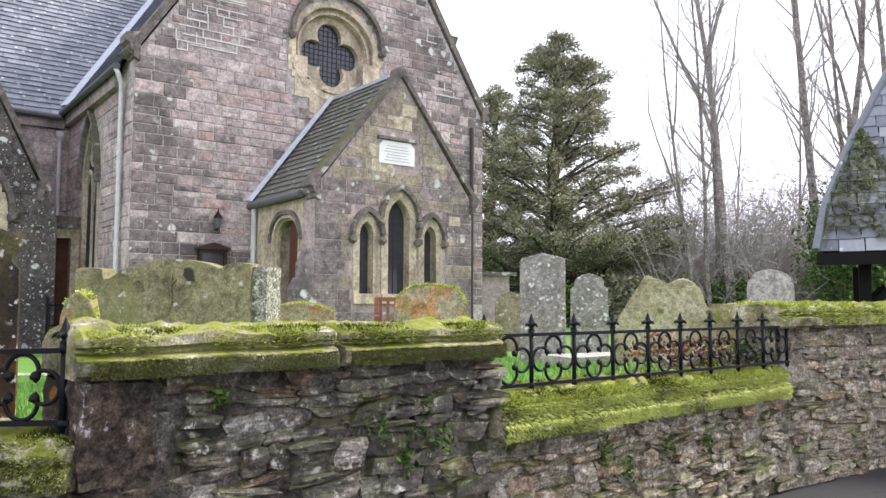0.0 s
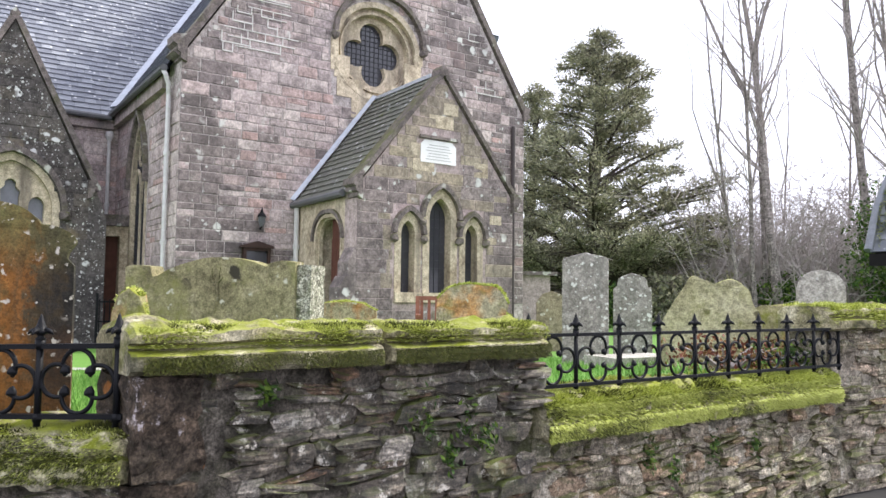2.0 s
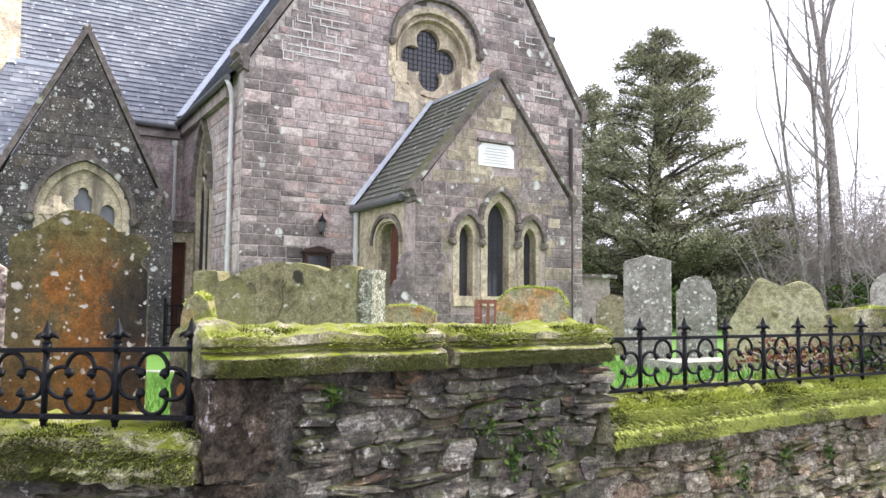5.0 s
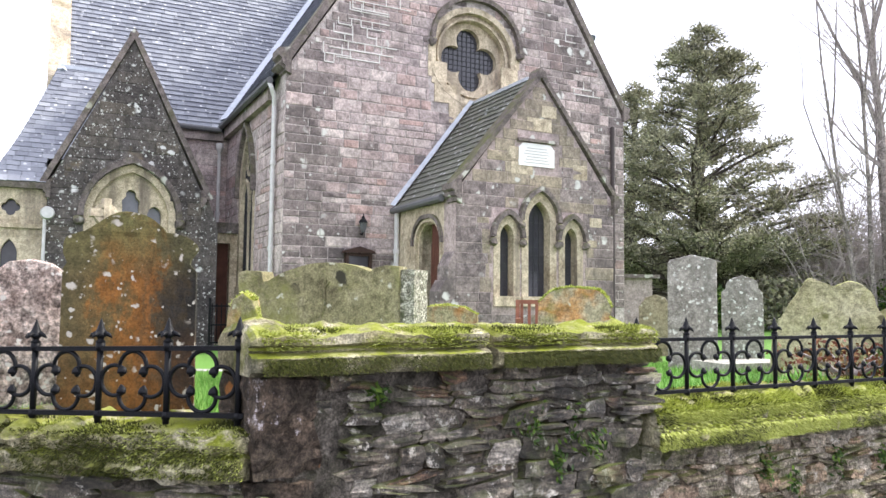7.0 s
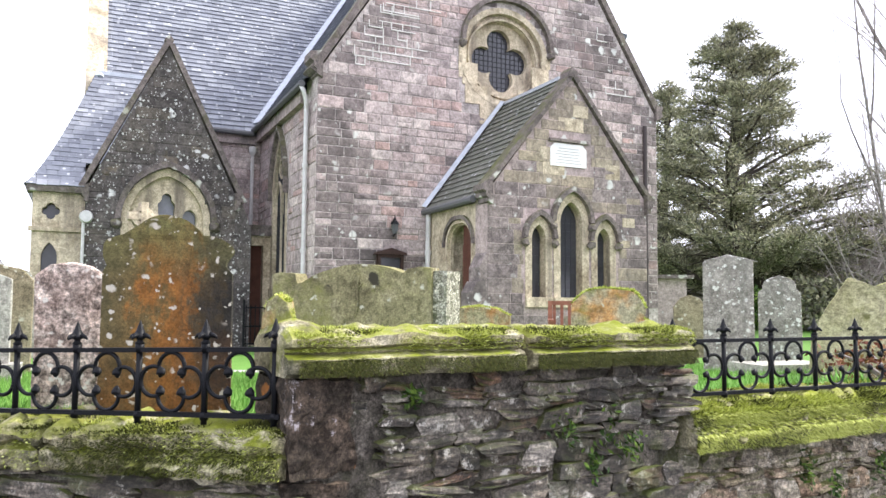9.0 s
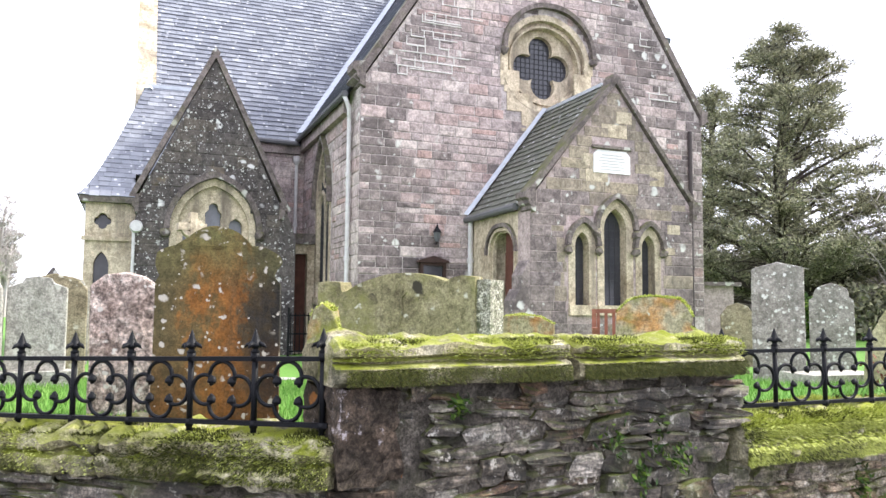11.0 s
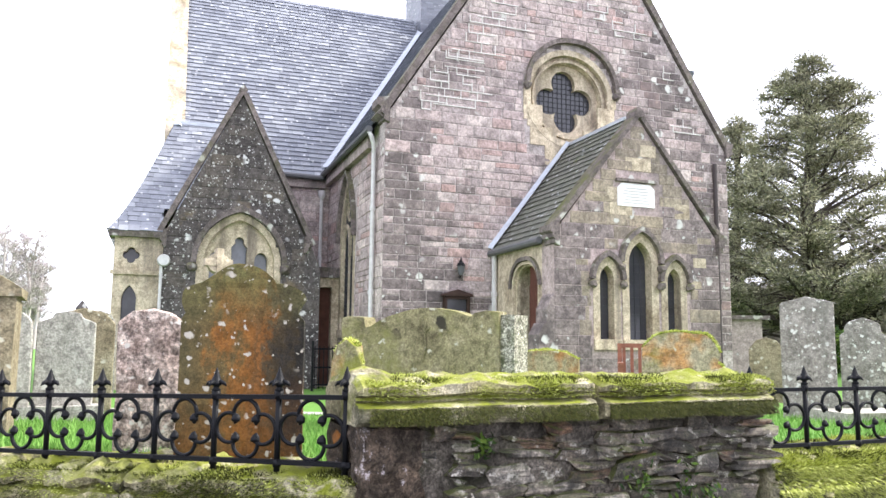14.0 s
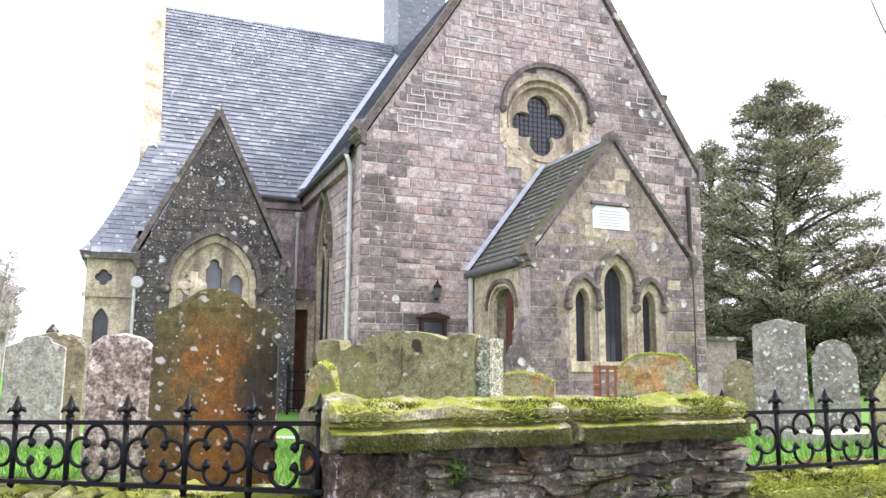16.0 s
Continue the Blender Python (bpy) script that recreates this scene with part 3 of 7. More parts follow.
def rose_window():
    w = part("rose_window", (lambda b: (strip(b, ring(MID, ROSE_Z, 0.74), ring(MID, ROSE_Z, 0.9), 0.1, 0.34, closed=True), b)[1])(bmesh.new()), M_ASHLAR, CH, "round buff stone window with quatrefoil tracery")
    bm = bmesh.new()
    strip(bm, ring(MID, ROSE_Z, 0.75), ring(MID, ROSE_Z, 0.79), 0.05, 0.14, closed=True)
    part("roll_moulding", bm, M_ASHLAR, w)
    bm = bmesh.new()
    strip(bm, ring(MID, ROSE_Z, 0.87), ring(MID, ROSE_Z, 0.985), -0.02, 0.2, closed=True)
    part("outer_ring", bm, M_ASHLAR, w)
    bm = bmesh.new()
    plate(bm, [ring(MID, ROSE_Z, 0.80), foil(MID, ROSE_Z, 0.36, 0.265, turn=radians(4))], 0.20, 0.36)
    part("tracery", bm, M_ASHLAR, w)
    bm = bmesh.new()
    plate(bm, [ring(MID, ROSE_Z, 0.78)], 0.31, 0.33)
    part("glass", bm, M_GLASS, w, "dark leaded glass")
    bm = bmesh.new()
    for i in range(-6, 7):
        x = i * 0.1
        h = math.sqrt(max(0, 0.62 ** 2 - x * x))
        if h > 0.05:
            box(bm, MID + x - 0.006, MID + x + 0.006, 0.298, 0.31, ROSE_Z - h, ROSE_Z + h)
            box(bm, MID - h, MID + h, 0.296, 0.308, ROSE_Z + x - 0.006, ROSE_Z + x + 0.006)
    tagged(part("came", bm, M_CAME, w), kind="stuff")
    # pointed hood over the upper half, with stops
    hx = MID + 0.05
    bm = bmesh.new()
    strip(bm, arch(hx, 1.88, 5.5, 5.62, 6.5, 14)[1:-1], arch(hx, 2.04, 5.5, 5.62, 6.6, 14)[1:-1], -0.11, 0.05)
    part("hood_mould", bm, M_SKEW, w, "dark weathered hood mould")
    for s in (-1, 1):
        bm = bmesh.new()
        bmesh.ops.create_icosphere(bm, subdivisions=2, radius=0.085, matrix=Matrix.Translation((hx + s * 0.985, -0.06, 5.56)))
        rough_up(bm, 0.035, 11, s)
        part("hood_stop", bm, M_SKEW, w)
    # ashlar dressings round the ring
    for x0, x1, z0, z1 in ((-0.92, -0.6, -0.62, -0.2), (-0.86, -0.3, -0.98, -0.62), (-0.3, 0.3, -1.2, -0.9), (0.3, 0.8, -1.0, -0.6), (0.62, 1.0, -0.6, -0.1), (-1.0, -0.84, -0.2, 0.1), (0.84, 1.04, -0.1, 0.12), (-0.55, -0.1, -1.35, -0.98), (-1.0, -0.86, -0.5, -0.2)):
        bm = bmesh.new()
        out = [(MID + x0, ROSE_Z + z0), (MID + x1, ROSE_Z + z0), (MID + x1, ROSE_Z + z1), (MID + x0, ROSE_Z + z1)]
        plate(bm, [out], -0.016, 0.03)
        part("dressing", bm, M_ASHLAR, w)


rose_window()


def lancet(parent, cx, w, z0, zs, zt, y, m=None, hood=True, surround=0.12, depth=0.2, stops=True, name="lancet_window"):
    """A pointed window: moulded surround, glass and hood."""
    m = m or Matrix()
    bm = bmesh.new()
    inner, outer = arch(cx, w, z0, zs, zt), arch(cx, w + 2 * surround, z0, zs, zt + surround * 1.25)
    strip(bm, inner, outer, y - 0.012, y + depth, m)
    win = part(name, bm, M_ASHLAR, parent, "pointed window with a buff stone surround")
    bm = bmesh.new()
    plate(bm, [arch(cx, w + 0.02, z0, zs, zt + 0.01)], y + depth - 0.03, y + depth - 0.01, m)
    part("glass", bm, M_GLASS, win, "dark leaded glass")
    bm = bmesh.new()
    k = max(2, int(w / 0.09))
    for i in range(1, k):
        x = cx - w / 2 + w * i / k
        plate(bm, [[(x - 0.004, z0), (x + 0.004, z0), (x + 0.004, zs + (zt - zs) * 0.5), (x - 0.004, zs + (zt - zs) * 0.5)]], y + depth - 0.04, y + depth - 0.031, m)
    n = int((zs - z0) / 0.13)
    for i in range(1, n + 1):
        z = z0 + (zs - z0) * i / n
        plate(bm, [[(cx - w / 2, z - 0.004), (cx + w / 2, z - 0.004), (cx + w / 2, z + 0.004), (cx - w / 2, z + 0.004)]], y + depth - 0.042, y + depth - 0.033, m)
    tagged(part("came", bm, M_CAME, win), kind="stuff")
    bm = bmesh.new()
    plate(bm, [[(cx - w / 2 - surround, z0 - 0.16), (cx + w / 2 + surround, z0 - 0.16), (cx + w / 2 + surround, z0), (cx - w / 2 - surround, z0)]], y - 0.05, y + depth, m)
    part("sill", bm, M_ASHLAR, win)
    if hood:
        a = arch(cx, w + 2 * surround, zs - 0.02, zs, zt + surround * 1.25)[1:-1]
        b = arch(cx, w + 2 * surround + 0.14, zs - 0.02, zs, zt + surround * 1.25 + 0.09)[1:-1]
        bm = bmesh.new()
        strip(bm, a, b, y - 0.1, y + 0.02, m)
        part("hood_mould", bm, M_SKEW, win, "dark weathered hood mould")
        if stops:
            for s in (-1, 1):
                bm = bmesh.new()
                bmesh.ops.create_icosphere(bm, subdivisions=2, radius=0.075, matrix=m @ Matrix.Translation((cx + s * (w / 2 + surround + 0.035), y - 0.06, zs - 0.08)))
                rough_up(bm, 0.03, 14, cx + s)
                part("hood_stop", bm, M_SKEW, win, "carved stone stop")
    return win


SIDE = Matrix(((0, 1, 0, 0), (1, 0, 0, 0), (0, 0, 1, 0), (0, 0, 0, 1)))   # plates turned to face along -x


def side_window():
    win = lancet(CH, 2.62, 1.02, 0.9, 2.75, 3.95, 0.0, SIDE, True, 0.14, 0.1, False, "traceried_window")
    bm = bmesh.new()
    for c in (2.62,):
        plate(bm, [[(c - 0.035, 0.9), (c + 0.035, 0.9), (c + 0.035, 3.0), (c - 0.035, 3.0)]], 0.03, 0.07, SIDE)
    for c in (2.36, 2.88):
        strip(bm, arch(c, 0.4, 2.4, 2.6, 3.05), arch(c, 0.48, 2.4, 2.6, 3.11), 0.03, 0.07, SIDE)
    strip(bm, ring(2.62, 3.35, 0.17, 20), ring(2.62, 3.35, 0.23, 20), 0.03, 0.07, SIDE, True)
    part("tracery", bm, M_ASHLAR, win)


side_window()


def porch():
    """The gabled porch against the front wall."""
    t = part("porch", (lambda b: (plate(b, [[(PL, -0.3), (PR, -0.3), (PR, PK - 0.06), (MID - 0.01, PA - 0.1), (PL, PK - 0.06)],
             arch(3.07, 0.46, 1.69 - G, 2.62 - G, 2.96 - G), arch(3.70, 0.66, 1.69 - G, 2.92 - G, 3.40 - G), arch(4.35, 0.46, 1.69 - G, 2.62 - G, 2.96 - G)], PV, PV + 0.4), b)[1])(bmesh.new()),
             M_GREYASH, CH, "gabled stone entrance porch with three pointed windows")
    lancet(t, 3.07, 0.26, 1.69 - G, 2.64 - G, 2.86 - G, PV, surround=0.12)
    lancet(t, 3.70, 0.43, 1.69 - G, 2.93 - G, 3.27 - G, PV, surround=0.13)
    lancet(t, 4.35, 0.26, 1.69 - G, 2.64 - G, 2.86 - G, PV, surround=0.12)
    # side walls, the near one with the doorway
    m = Matrix(((0, 1, 0, PL), (1, 0, 0, 0), (0, 0, 1, 0), (0, 0, 0, 1)))
    bm = bmesh.new()
    plate(bm, [[(PV + 0.4, -0.3), (0, -0.3), (0, PK - 0.2), (PV + 0.4, PK - 0.2)], arch(-1.26, 1.0, -0.2, 1.6, 2.0)], 0.0, 0.38, m)
    part("porch_side_wall", bm, M_ASHLAR, t, "buff ashlar wall beside the doorway")
    bm = bmesh.new()
    box(bm, PR - 0.38, PR, PV + 0.4, 0, -0.3, PK - 0.2)
    part("porch_far_wall", bm, M_GREYASH, t)
    bm = bmesh.new()
    strip(bm, arch(-1.26, 0.86, -0.2, 1.6, 1.94), arch(-1.26, 1.0, -0.2, 1.6, 2.0), 0.05, 0.12, m)
    strip(bm, arch(-1.26, 0.92, -0.2, 1.6, 1.965), arch(-1.26, 1.02, -0.2, 1.6, 2.02), -0.015, 0.11, m)
    dw = part("doorway", bm, M_ASHLAR, t, "pointed buff stone doorway")
    bm = bmesh.new()
    strip(bm, arch(-1.26, 1.04, 1.5, 1.6, 2.03)[1:-1], arch(-1.26, 1.16, 1.5, 1.6, 2.1)[1:-1], -0.05, 0.02, m)
    part("hood_mould", bm, M_SKEW, dw)
    bm = bmesh.new()
    plate(bm, [[(-1.72, -0.15), (-1.16, -0.15), (-1.16, 1.95), (-1.3, 1.96), (-1.5, 1.86), (-1.72, 1.6)]], 0.135, 0.175, m)
    for i in range(6):
        plate(bm, [[(-1.69 + i * 0.09, -0.1), (-1.61 + i * 0.09, -0.1), (-1.61 + i * 0.09, 1.62), (-1.69 + i * 0.09, 1.62)]], 0.124, 0.136, m)
    part("door_leaf", bm, M_DOOR, dw, "red-brown plank door leaf")
    # near-black sheet standing in for the shade inside the porch
    bm = bmesh.new()
    box(bm, PL + 0.9, PL + 0.95, -1.9, -0.05, -0.2, PK)
    part("inner_screen", bm, M_DARK, t)
    # roof
    up = Vector((MID - PL + 0.05, 0, PA - PK + 0.09))
    L = up.length
    bm = bmesh.new()
    for sx in (-1, 1):
        fx = MID + sx * (MID - PL + 0.05)
        for dz in (0, -0.05):
            quad_sheet(bm, [(fx, PV + 0.22, PK - 0.12 + dz), (fx, 0, PK - 0.12 + dz), (MID, 0, PA - 0.04 + dz), (MID, PV + 0.22, PA - 0.04 + dz)])
    part("porch_roof_deck", bm, M_PSLATE, t)
    bm = bmesh.new()
    slabs(bm, (PL - 0.05, 0.0, PK - 0.13), (0, -1, 0), up, -PV - 0.25, L, 0.14, 0.2, seed=5)
    tagged(part("porch_slates", bm, M_PSLATE, t, "green-grey mossy slates"), kind="stuff")
    bm = bmesh.new()
    box(bm, MID - 0.06, MID + 0.06, PV + 0.3, 0.0, PA - 0.06, PA + 0.0)
    part("porch_ridge", bm, M_LEAD, t, "pale lead ridge")
    bm = bmesh.new()
    a = Vector((PL - 0.06, -0.03, PK - 0.12))
    n = Vector((-up.z, 0, up.x)).normalized() * 0.05
    quad_sheet(bm, [a + n, a + n + Vector((0, -0.07, 0)), a + n + up + Vector((0, -0.07, 0)), a + n + up])
    quad_sheet(bm, [a + n * 2.2 + Vector((0, 0.02, 0)), a + n + Vector((0, -0.07, 0)), a + n + up + Vector((0, -0.07, 0)), a + n * 2.2 + up + Vector((0, 0.02, 0))])
    part("porch_flashing", bm, M_LEAD, t, "pale lead flashing")
    rake_stones("porch_skew", PL - 0.06, PK - 0.06, MID, PA - 0.1, PV - 0.06, PV + 0.26, 0.075, 5, M_SKEW, t)
    rake_stones("porch_skew", PR + 0.06, PK - 0.06, MID, PA - 0.1, PV - 0.06, PV + 0.26, 0.075, 5, M_SKEW, t)
    for x, s in ((PL, 1), (PR, -1)):
        kneeler(x, s, PK - 0.02, PV - 0.1, PV + 0.26, 0.5, t)
    bm = bmesh.new()
    plate(bm, [[(MID - 0.1, PA - 0.1), (MID + 0.1, PA - 0.1), (MID + 0.075, PA - 0.01), (MID + 0.03, PA + 0.03), (MID - 0.03, PA + 0.07), (MID - 0.085, PA + 0.0)]], PV - 0.07, PV + 0.2)
    part("apex_stone", bm, M_SKEW, t, "small carved apex stone")
    # tablet
    bm = bmesh.new()
    x0, x1, z0, z1 = 3.29, 4.0, 3.85 - G, 4.23 - G
    plate(bm, [[(x0, z0), (x1, z0), (x1, z1 - 0.08), (x1 - 0.08, z1), (x0 + 0.08, z1), (x0, z1 - 0.08)]], PV - 0.02, PV + 0.05)
    tab = part("tablet", bm, M_PLAQUE, t, "white marble tablet with worn lettering")
    bm = bmesh.new()
    for i in range(6):
        w = 0.26 - 0.03 * (i % 3)
        box(bm, 3.645 - w, 3.645 + w, PV - 0.024, PV - 0.019, z0 + 0.05 + i * 0.048, z0 + 0.062 + i * 0.048)
    part("lettering", bm, M_BAR, tab)
    bm = bmesh.new()
    box(bm, x0 - 0.03, x1 + 0.03, PV - 0.06, PV + 0.02, z1 + 0.02, z1 + 0.07)
    part("drip_mould", bm, M_SKEW, tab)
    # stepped corner buttress
    bm = bmesh.new()
    plate(bm, [[(PL + 0.02, -0.3), (PL + 0.02, 1.46), (PL - 0.04, 1.38), (PL - 0.13, 1.2), (PL - 0.13, 0.98), (PL - 0.17, 0.98), (PL - 0.27, 0.8), (PL - 0.27, -0.3)]], PV, PV + 0.36)
    part("buttress", bm, M_DBLOCK, t, "stepped stone buttress")
    bm = bmesh.new()
    box(bm, PL - 0.06, PR + 0.06, PV - 0.07, PV, -0.3, 0.22)
    part("plinth", bm, M_GREYASH, t)
    # quoins of pale ashlar scattered in the gable front
    for x, z, w, h in ((3.15, 2.75, 0.42, 0.2), (3.45, 3.5, 0.5, 0.22), (3.75, 3.75, 0.3, 0.2), (3.1, 3.0, 0.35, 0.2), (4.75, 1.95, 0.26, 0.16), (4.7, 1.6, 0.2, 0.12), (4.4, 2.75, 0.3, 0.25), (3.55, 2.9, 0.36, 0.2)):
        bm = bmesh.new()
        box(bm, x, x + w, PV - 0.008, PV + 0.02, z, z + h)
        part("block", bm, M_ASHLAR, t)


porch()


def side_chapel():
    """The blackened gable on the nave with its wide arch, and the hipped bay beside it."""
    t = part("side_chapel", (lambda b: (plate(b, [[(LMID - LHALF, -0.3), (LMID + LHALF + 0.12, -0.3), (LMID + LHALF + 0.12, LK - 0.3), (LMID + LHALF, LK), (LMID, LA), (LMID - LHALF, LK)],
             arch(LMID + 0.06, 1.62, 0.3, 3.1 - G, 4.12 - G)], LV, LV + 0.45), b)[1])(bmesh.new()), M_SOOT, CH, "blackened, lichen-spotted stone gable with a blind arch")
    bm = bmesh.new()
    c = LMID + 0.06
    strip(bm, arch(c, 1.36, 0.3, 3.1 - G, 3.98 - G), arch(c, 1.62, 0.3, 3.1 - G, 4.12 - G), LV + 0.03, LV + 0.3)
    ar = part("blind_arch", bm, M_ASHLAR, t, "wide buff stone arch")
    light = [(c - 0.15, 2.5 - G), (c - 0.15, 3.36 - G)] + [(c - 0.11 + 0.055 * math.cos(a), 3.42 - G + 0.06 * math.sin(a)) for a in (3.6, 2.6, 1.9)] + [(c + 0.095 * math.cos(a), 3.56 - G + 0.095 * math.sin(a)) for a in (3.5, 2.8, 2.1, 1.57, 1.04, 0.34, -0.36)] + [(c + 0.11 + 0.055 * math.cos(a), 3.42 - G + 0.06 * math.sin(a)) for a in (1.24, 0.54, -0.46)] + [(c + 0.15, 3.36 - G), (c + 0.15, 2.5 - G)]
    bm = bmesh.new()
    plate(bm, [arch(c, 1.4, 0.3, 3.1 - G, 4.0 - G), arch(c - 0.43, 0.26, 2.5 - G, 3.2 - G, 3.36 - G, 5), arch(c + 0.43, 0.26, 2.5 - G, 3.2 - G, 3.36 - G, 5), light], LV + 0.14, LV + 0.3)
    part("tympanum", bm, M_ASHLAR, ar)
    bm = bmesh.new()
    plate(bm, [arch(c, 1.38, 0.3, 3.1 - G, 3.98 - G)], LV + 0.3, LV + 0.32)
    part("glass", bm, M_PALEGLASS, ar, "pale leaded glass")
    bm = bmesh.new()
    a = arch(c, 1.64, 3.0 - G, 3.1 - G, 4.13 - G)[1:-1]
    b = arch(c, 1.84, 3.0 - G, 3.1 - G, 4.25 - G)[1:-1]
    strip(bm, a, b, LV - 0.1, LV + 0.04)
    part("hood_mould", bm, M_SKEW, ar)
    for s in (-1, 1):
        bm = bmesh.new()
        bmesh.ops.create_icosphere(bm, subdivisions=2, radius=0.1, matrix=Matrix.Translation((c + s * 0.88, LV - 0.05, 3.02 - G)))
        rough_up(bm, 0.04, 10, s)
        part("hood_stop", bm, M_SKEW, ar)
    rake_stones("chapel_skew", LMID - LHALF - 0.1, LK - 0.1, LMID, LA + 0.02, LV - 0.06, LV + 0.3, 0.1, 5, M_SKEW, t)
    rake_stones("chapel_skew", LMID + LHALF + 0.1, LK - 0.1, LMID, LA + 0.02, LV - 0.06, LV + 0.3, 0.1, 5, M_SKEW, t)
    bm = bmesh.new()
    plate(bm, [[(LMID - 0.1, LA), (LMID + 0.1, LA), (LMID + 0.05, LA + 0.08), (LMID + 0.085, LA + 0.13), (LMID, LA + 0.24), (LMID - 0.085, LA + 0.13), (LMID - 0.05, LA + 0.08)]], LV - 0.04, LV + 0.16)
    part("finial", bm, M_SKEW, t, "carved stone finial")
    for x, s in ((LMID - LHALF, 1), (LMID + LHALF, -1)):
        kneeler(x, s, LK, LV - 0.08, LV + 0.3, 0.5, t)
    # side walls and saddle roof behind the gable
    bm = bmesh.new()
    box(bm, LMID + LHALF - 0.3, LMID + LHALF + 0.12, LV + 0.45, NV, -0.3, LK - 0.15)
    part("chapel_side_wall", bm, M_SOOT, t)
    bm = bmesh.new()
    for sx in (-1, 1):
        quad_sheet(bm, [(LMID + sx * (LHALF + 0.1), LV + 0.2, LK - 0.2), (LMID + sx * (LHALF + 0.1), NV + 0.1, LK - 0.2), (LMID, NV + 1.2, LA - 0.1), (LMID, LV + 0.2, LA - 0.1)])
    part("chapel_roof", bm, M_SLATE, t)
    # right-hand pier with a sloped cap
    bm = bmesh.new()
    plate(bm, [[(LMID + LHALF - 0.02, -0.3), (LMID + LHALF + 0.3, -0.3), (LMID + LHALF + 0.3, 2.05), (LMID + LHALF + 0.08, 2.65), (LMID + LHALF - 0.02, 2.65)]], LV - 0.02, LV + 0.5)
    part("buttress", bm, M_SOOT, t)
    # hipped bay with a swept roof
    bl, br, bv, ez = -4.42, LMID - LHALF, 2.75, 3.55 - G
    bm = bmesh.new()
    cq, cl = -4.12, -4.12
    plate(bm, [[(bl, -0.3), (br, -0.3), (br, ez), (bl, ez)], foil(cq, 3.19 - G, 0.075, 0.075), arch(cl, 0.26, 1.75 - G, 2.35 - G, 2.62 - G)], bv, bv + 0.35)
    bay = part("bay", bm, M_ASHLAR, t, "buff stone bay with a quatrefoil and a lancet window")
    bm = bmesh.new()
    plate(bm, [ring(cq, 3.19 - G, 0.2, 16)], bv + 0.2, bv + 0.22)
    plate(bm, [arch(cl, 0.3, 1.7 - G, 2.35 - G, 2.66 - G)], bv + 0.2, bv + 0.22)
    part("glass", bm, M_GLASS, bay)
    bm = bmesh.new()
    box(bm, bl - 0.05, br, bv - 0.05, bv, 2.82 - G, 2.9 - G)
    part("string_course", bm, M_ASHLAR, bay)
    bm = bmesh.new()
    box(bm, bl - 0.1, br + 0.02, bv - 0.12, bv + 0.3, ez - 0.02, ez + 0.1)
    part("cornice", bm, M_SKEW, bay)
    bm = bmesh.new()
    box(bm, bl, bl + 0.35, bv + 0.35, NV + 0.6, -0.3, ez)
    part("bay_side_wall", bm, M_ASHLAR, bay)
    # swept roof: courses that flare out towards the eaves
    n = 26
    bm = bmesh.new()
    r = random.Random(12)
    prof = []
    for i in range(n + 1):
        q = i / n
        z = ez + 0.1 + q * 2.75
        v = (bv - 0.12) + 2.15 * q ** 0.82
        lft = (bl - 0.12) + 1.12 * q ** 0.8
        prof.append((lft, v, z))
    for i in range(n):
        (l0, v0, z0), (l1, v1, z1) = prof[i], prof[i + 1]
        x = l0 - r.uniform(0, 0.1)
        stop = br - 0.02 if v0 < LV + 0.4 else -2.1
        while x < stop:
            w = r.uniform(0.17, 0.25)
            x0 = max(x, l0)
            x1 = min(stop, x + w - 0.008)
            if x1 - x0 > 0.04:
                j = r.uniform(-0.01, 0.01)
                a = [bm.verts.new(p) for p in ((x0, v0 - 0.03, z0 + j), (x1, v0 - 0.03, z0 + j), (x1 + 0.0, v1, z1 + 0.02), (max(x0, l1 - 0.02), v1, z1 + 0.02))]
                b = [bm.verts.new(p) for p in ((x0, v0 - 0.005, z0 + j - 0.01), (x1, v0 - 0.005, z0 + j - 0.01))]
                bm.faces.new(a)
                bm.faces.new((b[0], b[1], a[1], a[0]))
            x += w
        # end slope
        y = v0
        while y < NV + 1.6:
            w = r.uniform(0.17, 0.25)
            y1 = y + w - 0.008
            bm.faces.new([bm.verts.new(p) for p in ((l0 - 0.03, y, z0), (l0 - 0.03, y1, z0), (l1, max(y1, v1), z1 + 0.02), (l1, max(y, v1), z1 + 0.02))])
            y += w
    tagged(part("bay_slates", bm, M_SLATE, bay, "swept courses of blue-grey slates"), kind="stuff")
    bm = bmesh.new()
    for i in range(n):
        (l0, v0, z0), (l1, v1, z1) = prof[i], prof[i + 1]
        e = br - 0.02 if v0 < LV + 0.4 else -2.1
        quad_sheet(bm, [(l0 + 0.02, v0 + 0.03, z0 - 0.03), (e, v0 + 0.03, z0 - 0.03), (e, v1 + 0.03, z1 - 0.03), (l1 + 0.02, v1 + 0.03, z1 - 0.03)])
    part("bay_roof_deck", bm, M_SLATE, bay)
    bm = bmesh.new()
    box(bm, -3.4, -2.1, bv + 1.95, bv + 2.12, ez + 2.78, ez + 2.86)
    tube(bm, [(-3.38, bv + 1.98, ez + 2.7), (-3.36, bv + 2.12, ez + 2.95), (-3.34, bv + 2.36, ez + 3.4)], [0.12, 0.05, 0.02], 6)
    part("roof_lead", bm, M_LEAD, bay, "pale lead flashing")
    bm = bmesh.new()
    tube(bm, [(LMID - LHALF - 0.02, LV - 0.07, -0.2), (LMID - LHALF - 0.02, LV - 0.07, 2.55 - 0.3)], 0.03, 8)
    part("downpipe", bm, M_PIPE, t, "pale downpipe")
    return t


chapel = side_chapel()


